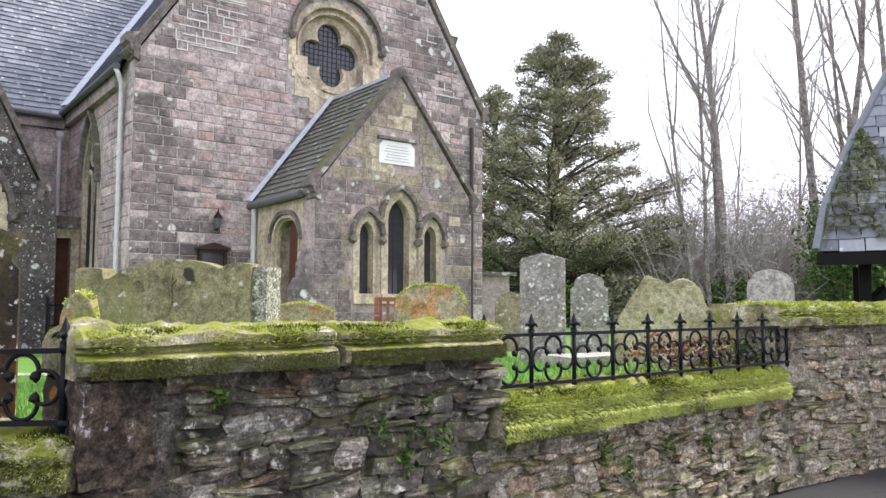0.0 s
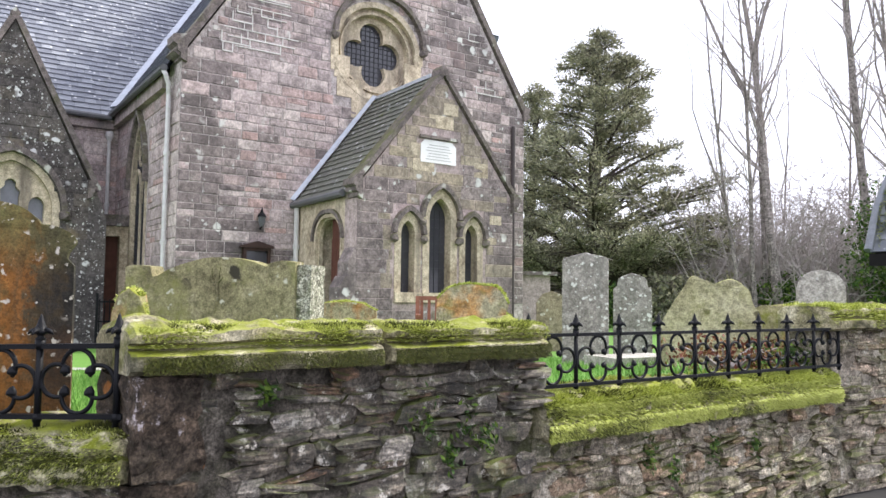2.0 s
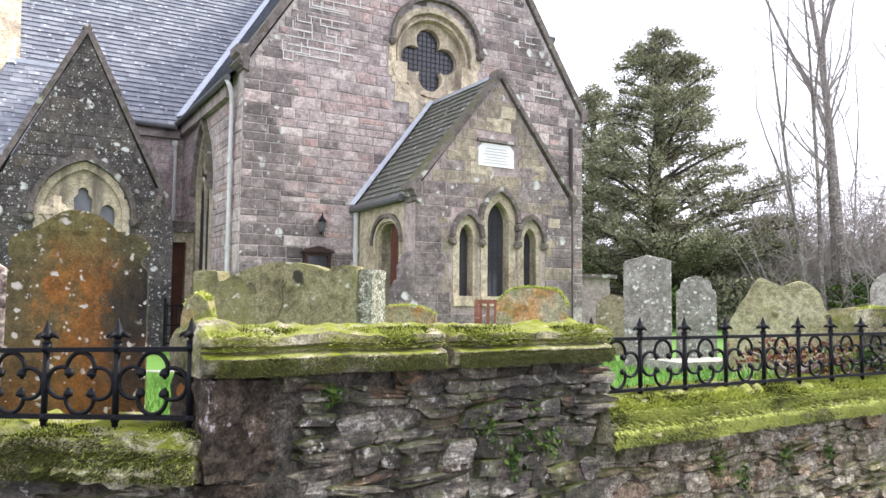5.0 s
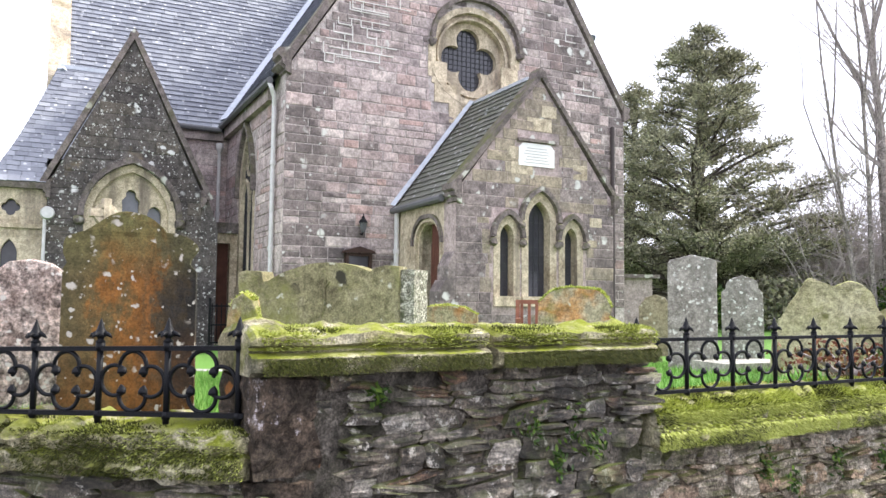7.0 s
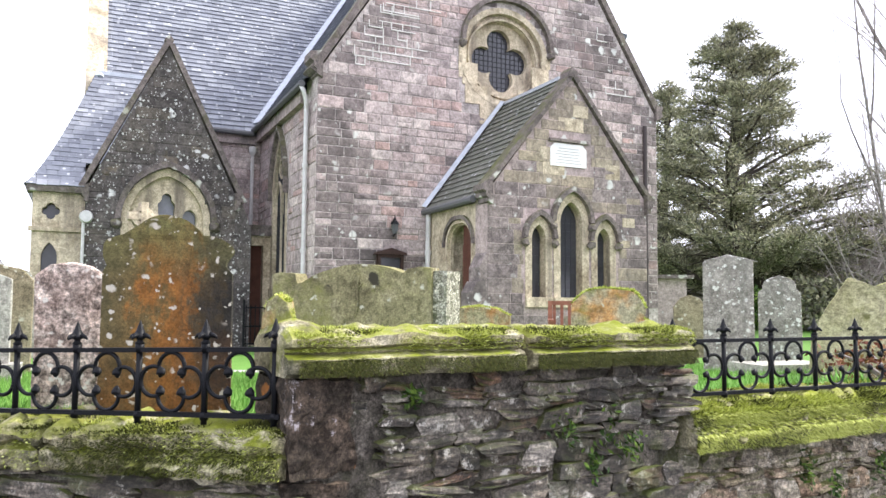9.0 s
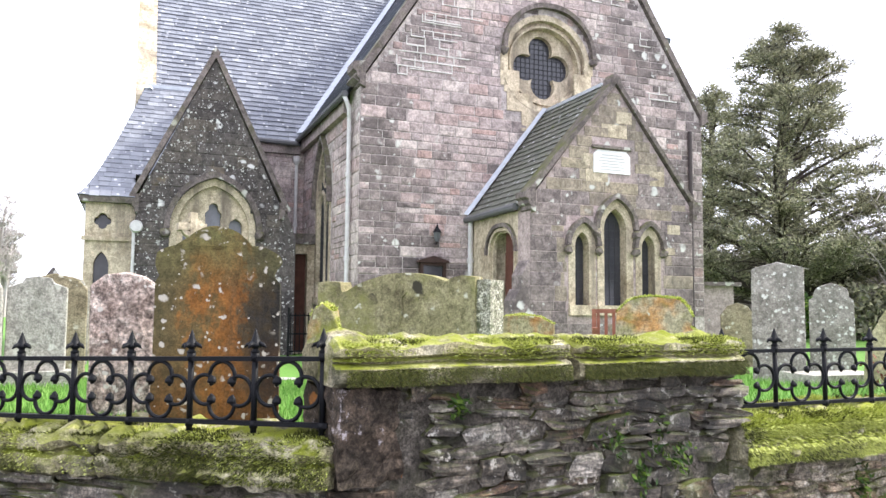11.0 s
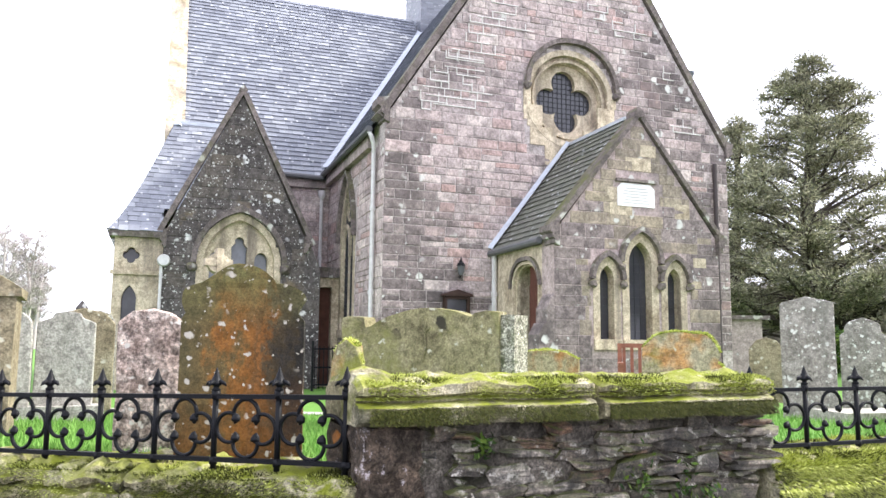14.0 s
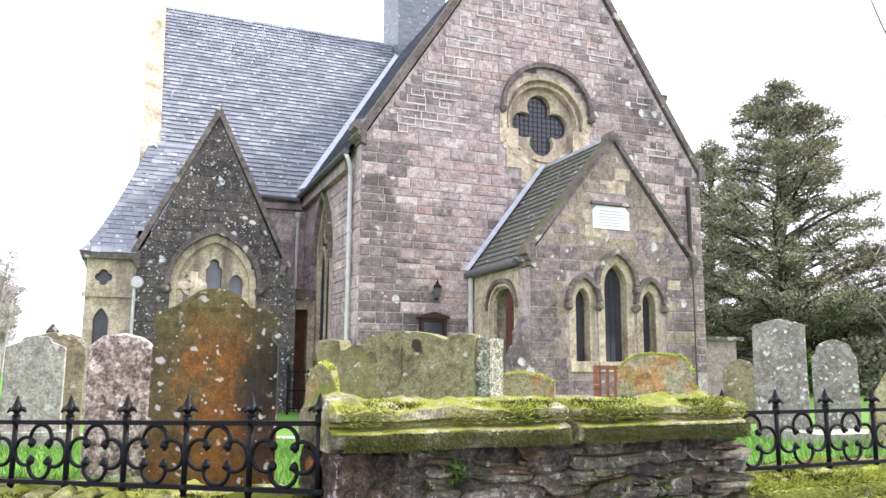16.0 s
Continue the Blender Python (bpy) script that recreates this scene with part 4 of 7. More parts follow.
def link_porch():
    """The low flat-topped entry in the inner corner."""
    v = 3.3
    bm = bmesh.new()
    plate(bm, [[(-0.72, -0.3), (-0.01, -0.3), (-0.01, 2.0), (-0.72, 2.0)], [(-0.6, -0.25), (-0.16, -0.25), (-0.16, 1.8), (-0.6, 1.8)]], v, v + 0.3)
    t = part("corner_entry", bm, M_ASHLAR, CH, "low stone entry with a red-brown door in the inner corner")
    bm = bmesh.new()
    plate(bm, [[(-0.62, -0.25), (-0.14, -0.25), (-0.14, 1.82), (-0.62, 1.82)]], v + 0.18, v + 0.24)
    part("door_leaf", bm, M_DOOR, t, "dark red-brown door")
    bm = bmesh.new()
    box(bm, -0.74, -0.005, v - 0.08, NV, 2.0, 2.22)
    part("flat_roof", bm, M_SKEW, t)


link_porch()


def rainwater():
    def pipe(x, y, z0, z1, mat, r=0.045):
        bm = bmesh.new()
        tube(bm, [(x, y, z0), (x, y, z1)], r, 10)
        p = part("downpipe", bm, mat, CH, "cast iron downpipe with collars")
        for k in range(int((z1 - z0) / 1.5) + 1):
            bm = bmesh.new()
            z = z0 + 0.3 + k * 1.5
            if z < z1:
                tube(bm, [(x, y, z), (x, y, z + 0.08)], r * 1.35, 10)
                part("collar", bm, mat, p)
        return p
    p = pipe(-0.08, 0.42, -0.3, 4.05, M_PIPE, 0.04)
    bm = bmesh.new()
    tube(bm, [(-0.08, 0.42, 4.05), (-0.1, 0.36, 4.2), (-0.16, 0.32, 4.34), (-0.2, 0.36, 4.45)], 0.04, 10)
    part("swan_neck", bm, M_PIPE, p)
    pipe(-0.2, NV - 0.12, 2.2, 4.0, M_PIPE, 0.038)
    pipe(PL - 0.06, -0.12, -0.3, PK - 0.1, M_PIPE, 0.045)
    pipe(GW - 0.35, -0.06, -0.3, 4.4, M_DPIPE, 0.045)
    bm = bmesh.new()
    lathe(bm, [(0.045, 3.9), (0.085, 3.98), (0.085, 4.08), (0.04, 4.1)], -0.2, NV - 0.14, 10)
    part("rainwater_head", bm, M_PIPE, CH)
    for a, b in (((-0.2, 0.3, 4.47), (-0.2, NV - 0.1, 4.45)), ((NL + 2.0, NV - 0.22, NEAVE - 0.06), (-0.2, NV - 0.22, NEAVE - 0.08)), ((PL - 0.1, PV + 0.3, PK - 0.15), (PL - 0.1, 0, PK - 0.17))):
        bm = bmesh.new()
        tube(bm, [a, b], 0.06, 8)
        part("gutter", bm, M_GUTTER, CH)
    bm = bmesh.new()
    box(bm, -0.12, 0.0, 0.7, NV, 4.22, 4.45)
    box(bm, NL + 0.5, -0.12, NV - 0.12, NV, NEAVE - 0.3, NEAVE - 0.08)
    part("eaves_course", bm, M_GREYASH, CH)


rainwater()


def gable_fittings():
    # wall lantern
    x, z = 1.42, 2.93 - G
    bm = bmesh.new()
    tube(bm, [(x, 0, z - 0.14), (x, -0.08, z - 0.17), (x, -0.13, z - 0.13)], 0.012, 6)
    tube(bm, [(x, 0.0, z + 0.08), (x, -0.13, z + 0.17), (x, -0.13, z + 0.12)], 0.01, 6)
    lan = part("wall_lantern", bm, M_IRON, CH, "black iron wall lantern")
    bm = bmesh.new()
    lathe(bm, [(0.035, z - 0.13), (0.06, z - 0.06), (0.075, z + 0.04), (0.07, z + 0.045)], x, -0.13, 6)
    part("glass", bm, M_WHITE, lan)
    bm = bmesh.new()
    lathe(bm, [(0.09, z + 0.04), (0.06, z + 0.09), (0.03, z + 0.115), (0.014, z + 0.17), (0.004, z + 0.21)], x, -0.13, 6)
    part("cap", bm, M_IRON, lan)
    # notice case
    x, z = 1.36, 2.28 - G
    bm = bmesh.new()
    strip(bm, [(x - 0.19, z - 0.3), (x + 0.19, z - 0.3), (x + 0.19, z + 0.1), (x - 0.19, z + 0.1)], [(x - 0.24, z - 0.36), (x + 0.24, z - 0.36), (x + 0.24, z + 0.15), (x - 0.24, z + 0.15)], -0.12, 0, closed=True)
    nb = part("notice_case", bm, M_CASE, CH, "dark wooden notice case with a pitched top")
    bm = bmesh.new()
    plate(bm, [[(x - 0.3, z + 0.15), (x + 0.3, z + 0.15), (x + 0.27, z + 0.19), (x, z + 0.27), (x - 0.27, z + 0.19)]], -0.16, 0)
    part("hood", bm, M_CASE, nb)
    bm = bmesh.new()
    box(bm, x - 0.2, x + 0.2, -0.06, -0.05, z - 0.3, z + 0.13)
    part("pane", bm, M_GLASS, nb)


gable_fittings()


def lamp_and_gate():
    bm = bmesh.new()
    m = Matrix.Translation((LMID - LHALF + 0.02, LV - 0.14, 3.1 - G)) @ pose(0, 0, 0, 90)
    bmesh.ops.create_cone(bm, cap_ends=True, segments=20, radius1=0.12, radius2=0.1, depth=0.08, matrix=m)
    lamp = part("bulkhead_lamp", bm, M_PIPE, CH, "round pale bulkhead lamp")
    bm = bmesh.new()
    tube(bm, [(LMID - LHALF + 0.02, LV - 0.1, 3.1 - G), (LMID - LHALF + 0.02, LV + 0.02, 3.1 - G)], 0.03, 8)
    part("bracket", bm, M_PIPE, lamp)


lamp_and_gate()

# ---- boundary wall ----
P0, P1 = Vector((-1.275, 2.975, 0)), Vector((0.331, 4.357, 0))     # front foot of the raised part
L0 = Vector((-9.0, 3.35, -0.167))
L1 = Vector((-1.285, 2.96, 0))
R1 = Vector((2.95, 6.62, 0))
R2 = Vector((7.2, 9.6, 0))


def run(a, b):
    """A matrix whose x goes along a wall, y into it, z up, and its length."""
    d = (b - a).normalized()
    n = Vector((-d.y, d.x, 0)).normalized()
    u = d.cross(n)
    return Matrix(((d.x, n.x, u.x, a.x), (d.y, n.y, u.y, a.y), (d.z, n.z, u.z, a.z), (0, 0, 0, 1))), (b - a).length


def coping(name, m, x0, x1, z0, z1, y0, y1, roll, seed, label, parent):
    """One weathered coping stone with a moulded front and a lumpy top."""
    bm = bmesh.new()
    nx = max(6, int((x1 - x0) / 0.02))
    h = z1 - z0
    prof = [(y0 + 0.03, z0), (y0, z0 + 0.02), (y0, z0 + h * 0.42), (y0 + 0.012, z0 + h * 0.47), (y0 + 0.05, z0 + h * 0.52), (y0 + 0.035, z0 + h * 0.58), (y0 + 0.055, z0 + h * 0.64), (y0 + 0.02, z0 + h * 0.7), (y0 + 0.02, z0 + h * 0.88),
            (y0 + 0.06, z1 - 0.01), (y0 + 0.14, z1), ((y0 + y1) / 2, z1 + 0.015), (y1 - 0.05, z1 - 0.01), (y1, z1 - 0.05), (y1, z0)]
    if not roll:
        prof = [(y0 + 0.03, z0), (y0, z0 + 0.02), (y0 - 0.012, z0 + h * 0.3), (y0 - 0.005, z0 + h * 0.42), (y0 + 0.05, z0 + h * 0.47), (y0 + 0.06, z0 + h * 0.53), (y0 + 0.015, z0 + h * 0.58), (y0 + 0.01, z0 + h * 0.75), (y0 + 0.05, z0 + h * 0.92), (y0 + 0.1, z1), ((y0 + y1) / 2, z1 + 0.01), (y1 - 0.05, z1 - 0.01), (y1, z1 - 0.05), (y1, z0)]
    rows = []
    for i in range(nx + 1):
        x = x0 + (x1 - x0) * i / nx
        row = []
        for j, (y, z) in enumerate(prof):
            p = Vector((x * 3.1 + seed, y * 3.1, z * 3.1))
            q = Vector((x * 9 + seed, y * 9, z * 9))
            top = max(0.0, (z - z0 - h * 0.66) / (h * 0.34))
            f = Vector((x * 22 + seed, y * 14, z * 30))
            ledge = abs(noise.noise(Vector((x * 5 + seed, y * 4, z * 26))))
            if not roll:
                p, q = p * 1.3, q * 1.1
            rug = 0.0 if roll else 0.03 * noise.noise(q) + 0.012 * noise.noise(f)
            wob = rug + 0.004 * noise.noise(q) + 0.005 * noise.noise(p) + top * (0.022 * noise.noise(p) + 0.024 * noise.noise(q) + 0.014 * noise.noise(f))
            end = 0.02 if i in (0, nx) else 0
            yy = y + rug * 0.7 + 0.006 * noise.noise(p + Vector((9, 9, 0))) + 0.006 * noise.noise(f) + top * (0.05 * ledge - 0.012) + (end if y < (y0 + y1) / 2 else -end)
            row.append(bm.verts.new((x, yy, z + wob - end * top)))
        rows.append(row)
    n = len(prof)
    for a, b in zip(rows, rows[1:]):
        for j in range(n):
            bm.faces.new((a[j], a[(j + 1) % n], b[(j + 1) % n], b[j]))
    bm.faces.new(rows[0])
    bm.faces.new(list(reversed(rows[-1])))
    return part(name, bm, M_COPE, parent, label, False, m)


def tufts(name, m, x0, x1, prof, per_m, size, mat, seed, label, droop=0.6, bare=0.0, gap=None):
    """Moss: short blades that grow out of a coping's top and hang over its front; prof gives (y, z, weight, normal y, normal z)."""
    r = random.Random(seed)
    bm = bmesh.new()
    total = sum(p[2] for p in prof)
    for _ in range(int((x1 - x0) * per_m)):
        x = r.uniform(x0, x1)
        if gap and abs(x - gap) < 0.034:
            continue
        k = r.uniform(0, total)
        for i, p in enumerate(prof[:-1]):
            k -= p[2]
            if k <= 0:
                break
        q = prof[i + 1]
        s = r.random()
        y, z = p[0] + (q[0] - p[0]) * s, p[1] + (q[1] - p[1]) * s
        patch = noise.noise(Vector((x * 2.2 + seed, y * 5, z * 5))) + 0.45 * noise.noise(Vector((x * 7, y * 9, z * 9 + seed)))
        if patch < r.uniform(-0.35, 0.15) - bare:
            continue
        base = Vector((x, y, z))
        a = r.uniform(0, 2 * math.pi)
        side = Vector((math.cos(a), math.sin(a) * 0.5, math.sin(a) * 0.5)) * size * r.uniform(0.15, 0.35)
        out = Vector((r.gauss(0, 0.35), p[3], p[4])) + Vector((0, 0, -droop * r.random()))
        tip = base + out.normalized() * size * r.uniform(0.5, 1.3) * (0.7 + max(0, patch))
        bm.faces.new([bm.verts.new(base - side), bm.verts.new(base + side), bm.verts.new(tip)])
    ob = part(name, bm, mat, None, label, False, m)
    tagged(ob, label, "moss", kind="stuff")
    return ob


def boundary():
    made = []
    specs = [("wall_raised", P0, P1, 1.275, 0.42), ("wall_low_left", L0, L1, 0.86, 0.36), ("wall_low_right", P1, R1, 0.80, 0.36), ("wall_far_pier", R1, R2, 1.36, 0.42)]
    for name, a, b, top, thick in specs:
        m, n = run(a, b)
        bm = bmesh.new()
        box(bm, 0.0, n, 0.055, thick, -0.3, top)
        # lumpy mortar face between the stones
        nx, nz = int(n / 0.045), int((top + 0.3) / 0.045)
        proud = 0.03 if name == "wall_low_right" else 0.022
        grid = [[bm.verts.new((n * i / nx, proud + 0.028 * noise.noise(Vector((n * i / nx * 5, 3.0 * n, k * 0.045 * 9))) + 0.014 * noise.noise(Vector((n * i / nx * 17, 9.0, k * 0.045 * 24))), -0.3 + (top + 0.3) * k / nz)) for k in range(nz + 1)] for i in range(nx + 1)]
        for p, q in zip(grid, grid[1:]):
            for k in range(nz):
                bm.faces.new((p[k], q[k], q[k + 1], p[k + 1]))
        ob = part(name, bm, M_PALECORE if name in ("wall_low_right", "wall_far_pier") else M_WALLCORE, None, "", False, m)
        tagged(ob, "rubble boundary wall of dark schist set in mortar", "wall", kind="structure")
        made.append((ob, m, n, top))
    return made


WALLS = boundary()


def copings():
    # raised part: two long stones with a joint
    m, n = run(P0, P1)
    c = thing("raised_coping", m, "moulded sandstone wall coping under yellow-green moss", "coping")
    for x0, x1, s in ((-0.07, n * 0.515 - 0.018, 3.0), (n * 0.515 + 0.022, n + 0.04, 8.0)):
        coping("coping_stone", Matrix(), x0, x1, 1.27, 1.45, -0.085, 0.46, True, s, "", c)
    top = [(-0.07, 1.372, 0.6, -1, 0.1), (-0.07, 1.405, 1.6, -0.9, 0.4), (-0.045, 1.435, 3, -0.4, 1), (0.05, 1.452, 2.5, 0, 1), (0.3, 1.452, 0, 0, 1)]
    tufts("moss", m, -0.03, n + 0.04, top, 6000, 0.016, M_DMOSS, 25, "dark moss on the wall coping", 0.3, gap=n * 0.515)
    tufts("moss", m, -0.03, n + 0.04, top, 10000, 0.018, M_MOSS, 5, "yellow-green moss on the wall coping", 0.3, gap=n * 0.515)
    # the lower front face gets dark blades only
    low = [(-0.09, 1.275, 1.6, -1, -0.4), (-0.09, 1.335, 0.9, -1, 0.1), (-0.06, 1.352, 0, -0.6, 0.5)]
    tufts("moss", m, -0.03, n + 0.04, low, 9000, 0.017, M_DMOSS, 6, "dark moss along the coping face", 0.7, gap=n * 0.515)
    # low part beside it, deep in moss
    m, n = run(P1, R1)
    c = thing("low_coping", m, "low sandstone coping thick with bright moss", "coping")
    cuts = [0.06, 0.62, 1.72, 2.7, n]
    for i, (x0, x1) in enumerate(zip(cuts, cuts[1:])):
        coping("coping_stone", Matrix(), x0, x1 - 0.015, 0.79, 1.03, -0.06, 0.44, False, 11.0 + i, "", c)
    top = [(-0.065, 0.80, 2.2, -1, -0.3), (-0.072, 0.885, 0.15, -1, 0.2), (-0.045, 0.935, 1.8, -1, 0.1), (-0.045, 0.985, 2.2, -0.6, 0.8), (0.04, 1.03, 3.0, -0.1, 1), (0.4, 1.04, 0, 0, 1)]
    tufts("moss", m, 0.05, n, top, 7000, 0.034, M_DMOSS, 17, "dark green moss among brighter moss", 0.9)
    tufts("moss", m, 0.05, n, top, 44000, 0.03, M_MOSS, 7, "bright green moss thick on the low coping", 0.9, 0.2)
    # the other side
    m, n = run(L0, L1)
    c = thing("low_coping", m, "low sandstone coping with patches of moss", "coping")
    cuts = [n - 0.01]
    for w in (0.62, 0.55, 0.9, 0.8, 0.9, 0.9, 0.9):
        cuts.append(cuts[-1] - w)
    for i, (x1, x0) in enumerate(zip(cuts, cuts[1:])):
        coping("coping_stone", Matrix(), x0 + 0.012, x1, 0.855, 1.05, -0.07, 0.42, False, 21.0 + i, "", c)
    top = [(-0.08, 0.87, 1.2, -1, -0.2), (-0.08, 0.95, 1.5, -1, 0.2), (-0.04, 1.03, 2.0, -0.5, 0.8), (0.04, 1.05, 2.0, -0.1, 1), (0.4, 1.05, 0, 0, 1)]
    tufts("moss", m, cuts[-1], n, top, 7000, 0.017, M_MOSS, 9, "patchy green moss on the low coping", 0.4)
    tufts("moss", m, cuts[-1], n, top, 15000, 0.018, M_DMOSS, 10, "dark moss on the low coping", 0.5)
    # far pier
    m, n = run(R1, R2)
    c = thing("pier_coping", m, "mossy sandstone coping on the far pier", "coping")
    for i, (x0, x1) in enumerate(((-0.08, 0.9), (0.915, 2.0), (2.015, 3.2))):
        coping("coping_stone", Matrix(), x0, x1, 1.36, 1.56, -0.09, 0.46, True, 31.0 + i, "", c)
    top = [(-0.09, 1.38, 1.5, -1, 0.1), (-0.07, 1.5, 1.5, -0.8, 0.5), (-0.03, 1.555, 3, -0.3, 1), (0.1, 1.56, 2.5, 0, 1), (0.4, 1.56, 0, 0, 1)]
    tufts("moss", m, -0.08, 3.2, top, 8000, 0.036, M_MOSS, 15, "green moss on the far pier's coping", 0.3)


copings()


# ---- iron railings ----
def railing(a, b, spaces, z_low, z_top, first=True, last=True, tail=0.0):
    """Cast iron railing: bars with spear finials, two rails and a quatrefoil in every space."""
    m, n = run(a, Vector((b.x, b.y, a.z)))
    s, fall = n / spaces, b.z - a.z
    t = thing("iron_railing", m, "black cast iron churchyard railing with quatrefoils and spear finials", "railing", "churchyard railings")
    for z in (z_low, z_top):
        bm = bmesh.new()
        for v in box(bm, -tail, n + tail, -0.014, 0.014, z - 0.010, z + 0.010):
            v.co.z += fall * v.co.x / n
        part("rail", bm, M_IRON, t)
    post_me = finial_me = foil_me = knob_me = None
    for i in range(spaces + 1):
        x = i * s
        if post_me is None:
            bm = bmesh.new()
            tube(bm, [(0, 0, z_low - 0.04), (0, 0, z_top + 0.02)], 0.0135, 8)
            tube(bm, [(0, 0, z_low - 0.02), (0, 0, z_low + 0.012)], 0.018, 8)
            tube(bm, [(0, 0, z_top - 0.01), (0, 0, z_top + 0.025)], 0.02, 8)
            post_me = link_mesh("post", bm, M_IRON, True)
            bm = bmesh.new()
            z = z_top
            lathe(bm, [(0.012, z + 0.02), (0.022, z + 0.03), (0.012, z + 0.04), (0.016, z + 0.048), (0.034, z + 0.056), (0.026, z + 0.066), (0.016, z + 0.088), (0.006, z + 0.118), (0.001, z + 0.13)], 0, 0, 8)
            for k in range(4):
                c, d = math.cos(k * math.pi / 2), math.sin(k * math.pi / 2)
                tube(bm, [(0.02 * c, 0.02 * d, z + 0.066), (0.042 * c, 0.042 * d, z + 0.06), (0.055 * c, 0.055 * d, z + 0.048)], [0.012, 0.009, 0.003], 5)
            finial_me = link_mesh("finial", bm, M_IRON, True)
        p = new("post", post_me)
        p.parent, p.location = t, (x, 0, fall * i / spaces)
        f = new("finial", finial_me)
        f.parent, f.location = p, (0, 0, 0)
    h = z_top - z_low
    r = min(h, s) * 0.235
    off = h / 2 - r - 0.012
    for i in range(spaces):
        if foil_me is None:
            bm = bmesh.new()
            for k in range(4):
                c = k * math.pi / 2
                ox, oz = (s / 2 - r - 0.012) * math.cos(c), off * math.sin(c)
                pts = [(ox + r * math.cos(c + q), 0, oz + r * math.sin(c + q)) for q in [-2.25 + 4.5 * j / 18 for j in range(19)]]
                tube(bm, pts, 0.0095, 6)
            foil_me = link_mesh("quatrefoil", bm, M_IRON, True)
            bm = bmesh.new()
            bmesh.ops.create_icosphere(bm, subdivisions=2, radius=0.019, matrix=Matrix.Diagonal((1.2, 0.9, 1, 1)))
            rough_up(bm, 0.006, 60)
            knob_me = link_mesh("cusp", bm, M_IRON, True)
        q = new("quatrefoil", foil_me)
        q.parent, q.location = t, ((i + 0.5) * s, 0, (z_low + z_top) / 2 + fall * (i + 0.5) / spaces)
        for sx in (-1, 1):
            for sz in (-1, 1):
                k = new("cusp", knob_me)
                k.parent, k.location = q, (sx * 0.052, 0, sz * 0.042)
    return t


railing(Vector((-4.69, 3.217, -0.092)), Vector((-1.395, 3.007, -0.004)), 10, 1.106, 1.382, tail=0.03)
railing(Vector((0.571 - 0.267, 4.707 - 0.223, 0)), Vector((2.764 + 0.24, 6.43 + 0.2, 0)), 9, 1.075, 1.375, tail=0.03)

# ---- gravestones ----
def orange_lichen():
    """Sandstone with an orange bloom down the middle, olive towards one side and near-black towards the other."""
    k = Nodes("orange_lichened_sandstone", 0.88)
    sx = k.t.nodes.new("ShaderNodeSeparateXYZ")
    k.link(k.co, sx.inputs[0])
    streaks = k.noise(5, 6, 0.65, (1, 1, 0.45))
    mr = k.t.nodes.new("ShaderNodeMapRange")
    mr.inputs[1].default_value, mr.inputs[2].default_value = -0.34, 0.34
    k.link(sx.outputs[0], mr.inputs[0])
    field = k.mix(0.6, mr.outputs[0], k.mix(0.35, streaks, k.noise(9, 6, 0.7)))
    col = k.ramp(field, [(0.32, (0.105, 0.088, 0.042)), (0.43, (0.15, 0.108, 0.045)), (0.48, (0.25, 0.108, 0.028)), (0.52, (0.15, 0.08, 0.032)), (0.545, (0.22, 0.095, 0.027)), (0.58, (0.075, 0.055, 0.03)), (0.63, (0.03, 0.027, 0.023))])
    foot = k.t.nodes.new("ShaderNodeMapRange")
    foot.inputs[1].default_value, foot.inputs[2].default_value = 0.5, 0.12
    k.link(sx.outputs[2], foot.inputs[0])
    col = k.mix(k.maths("MULTIPLY", foot.outputs[0], k.ramp(k.noise(6, 6, 0.7), [(0.38, 0.15), (0.56, 0.7)])), col, (0.205, 0.088, 0.024))
    top = k.t.nodes.new("ShaderNodeMapRange")
    top.inputs[1].default_value, top.inputs[2].default_value = 0.72, 1.0
    k.link(sx.outputs[2], top.inputs[0])
    col = k.mix(k.maths("MULTIPLY", top.outputs[0], k.ramp(k.noise(4, 5), [(0.35, 0.3), (0.55, 1.0)])), col, (0.15, 0.14, 0.055))
    fine = k.noise(80, 8, 0.75)
    col = k.mix(0.8, col, k.ramp(fine, [(0.36, 0.5), (0.5, 0.95), (0.64, 1.3)]), "MULTIPLY")
    col = k.mix(0.5, col, k.ramp(k.noise(18, 7, 0.7), [(0.4, 0.4), (0.6, 1.4)]), "MULTIPLY")
    for scale, size in ((7.0, 0.2), (13.0, 0.235), (24.0, 0.22)):
        blot = k.mix(0.25, k.cells(scale, 0.3), k.noise(scale * 2.6, 5, 0.7))
        col = k.mix(k.maths("MULTIPLY", k.ramp(blot, [(size, 1.0), (size + 0.05, 0.0)]), k.ramp(k.noise(scale * 0.5, 2), [(0.46, 0.0), (0.52, 1.0)])), col, (0.52, 0.48, 0.40))
    return k.done(col, fine, 0.5, 0.015)


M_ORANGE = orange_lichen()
M_GREENSTONE = stone("green_algae_stone", [(0.13, 0.112, 0.068), (0.23, 0.205, 0.118), (0.30, 0.265, 0.18)], None, [((0.045, 0.04, 0.03), 3.6, 0.22), ((0.50, 0.48, 0.40), 7.0, 0.18)], ((0.19, 0.19, 0.06), 2.2, 0.52), ((0.20, 0.20, 0.035), 0.4, 3), grain=60, speck=0.45, big=3.2)
M_TOMB = stone("algae_yellow_tombstone", [(0.22, 0.20, 0.11), (0.36, 0.335, 0.20), (0.46, 0.43, 0.29)], None, [((0.12, 0.11, 0.06), 5.0, 0.18)], ((0.17, 0.165, 0.07), 3, 0.55), ((0.26, 0.29, 0.035), 0.5, 3), grain=60, speck=0.4, big=2.5)
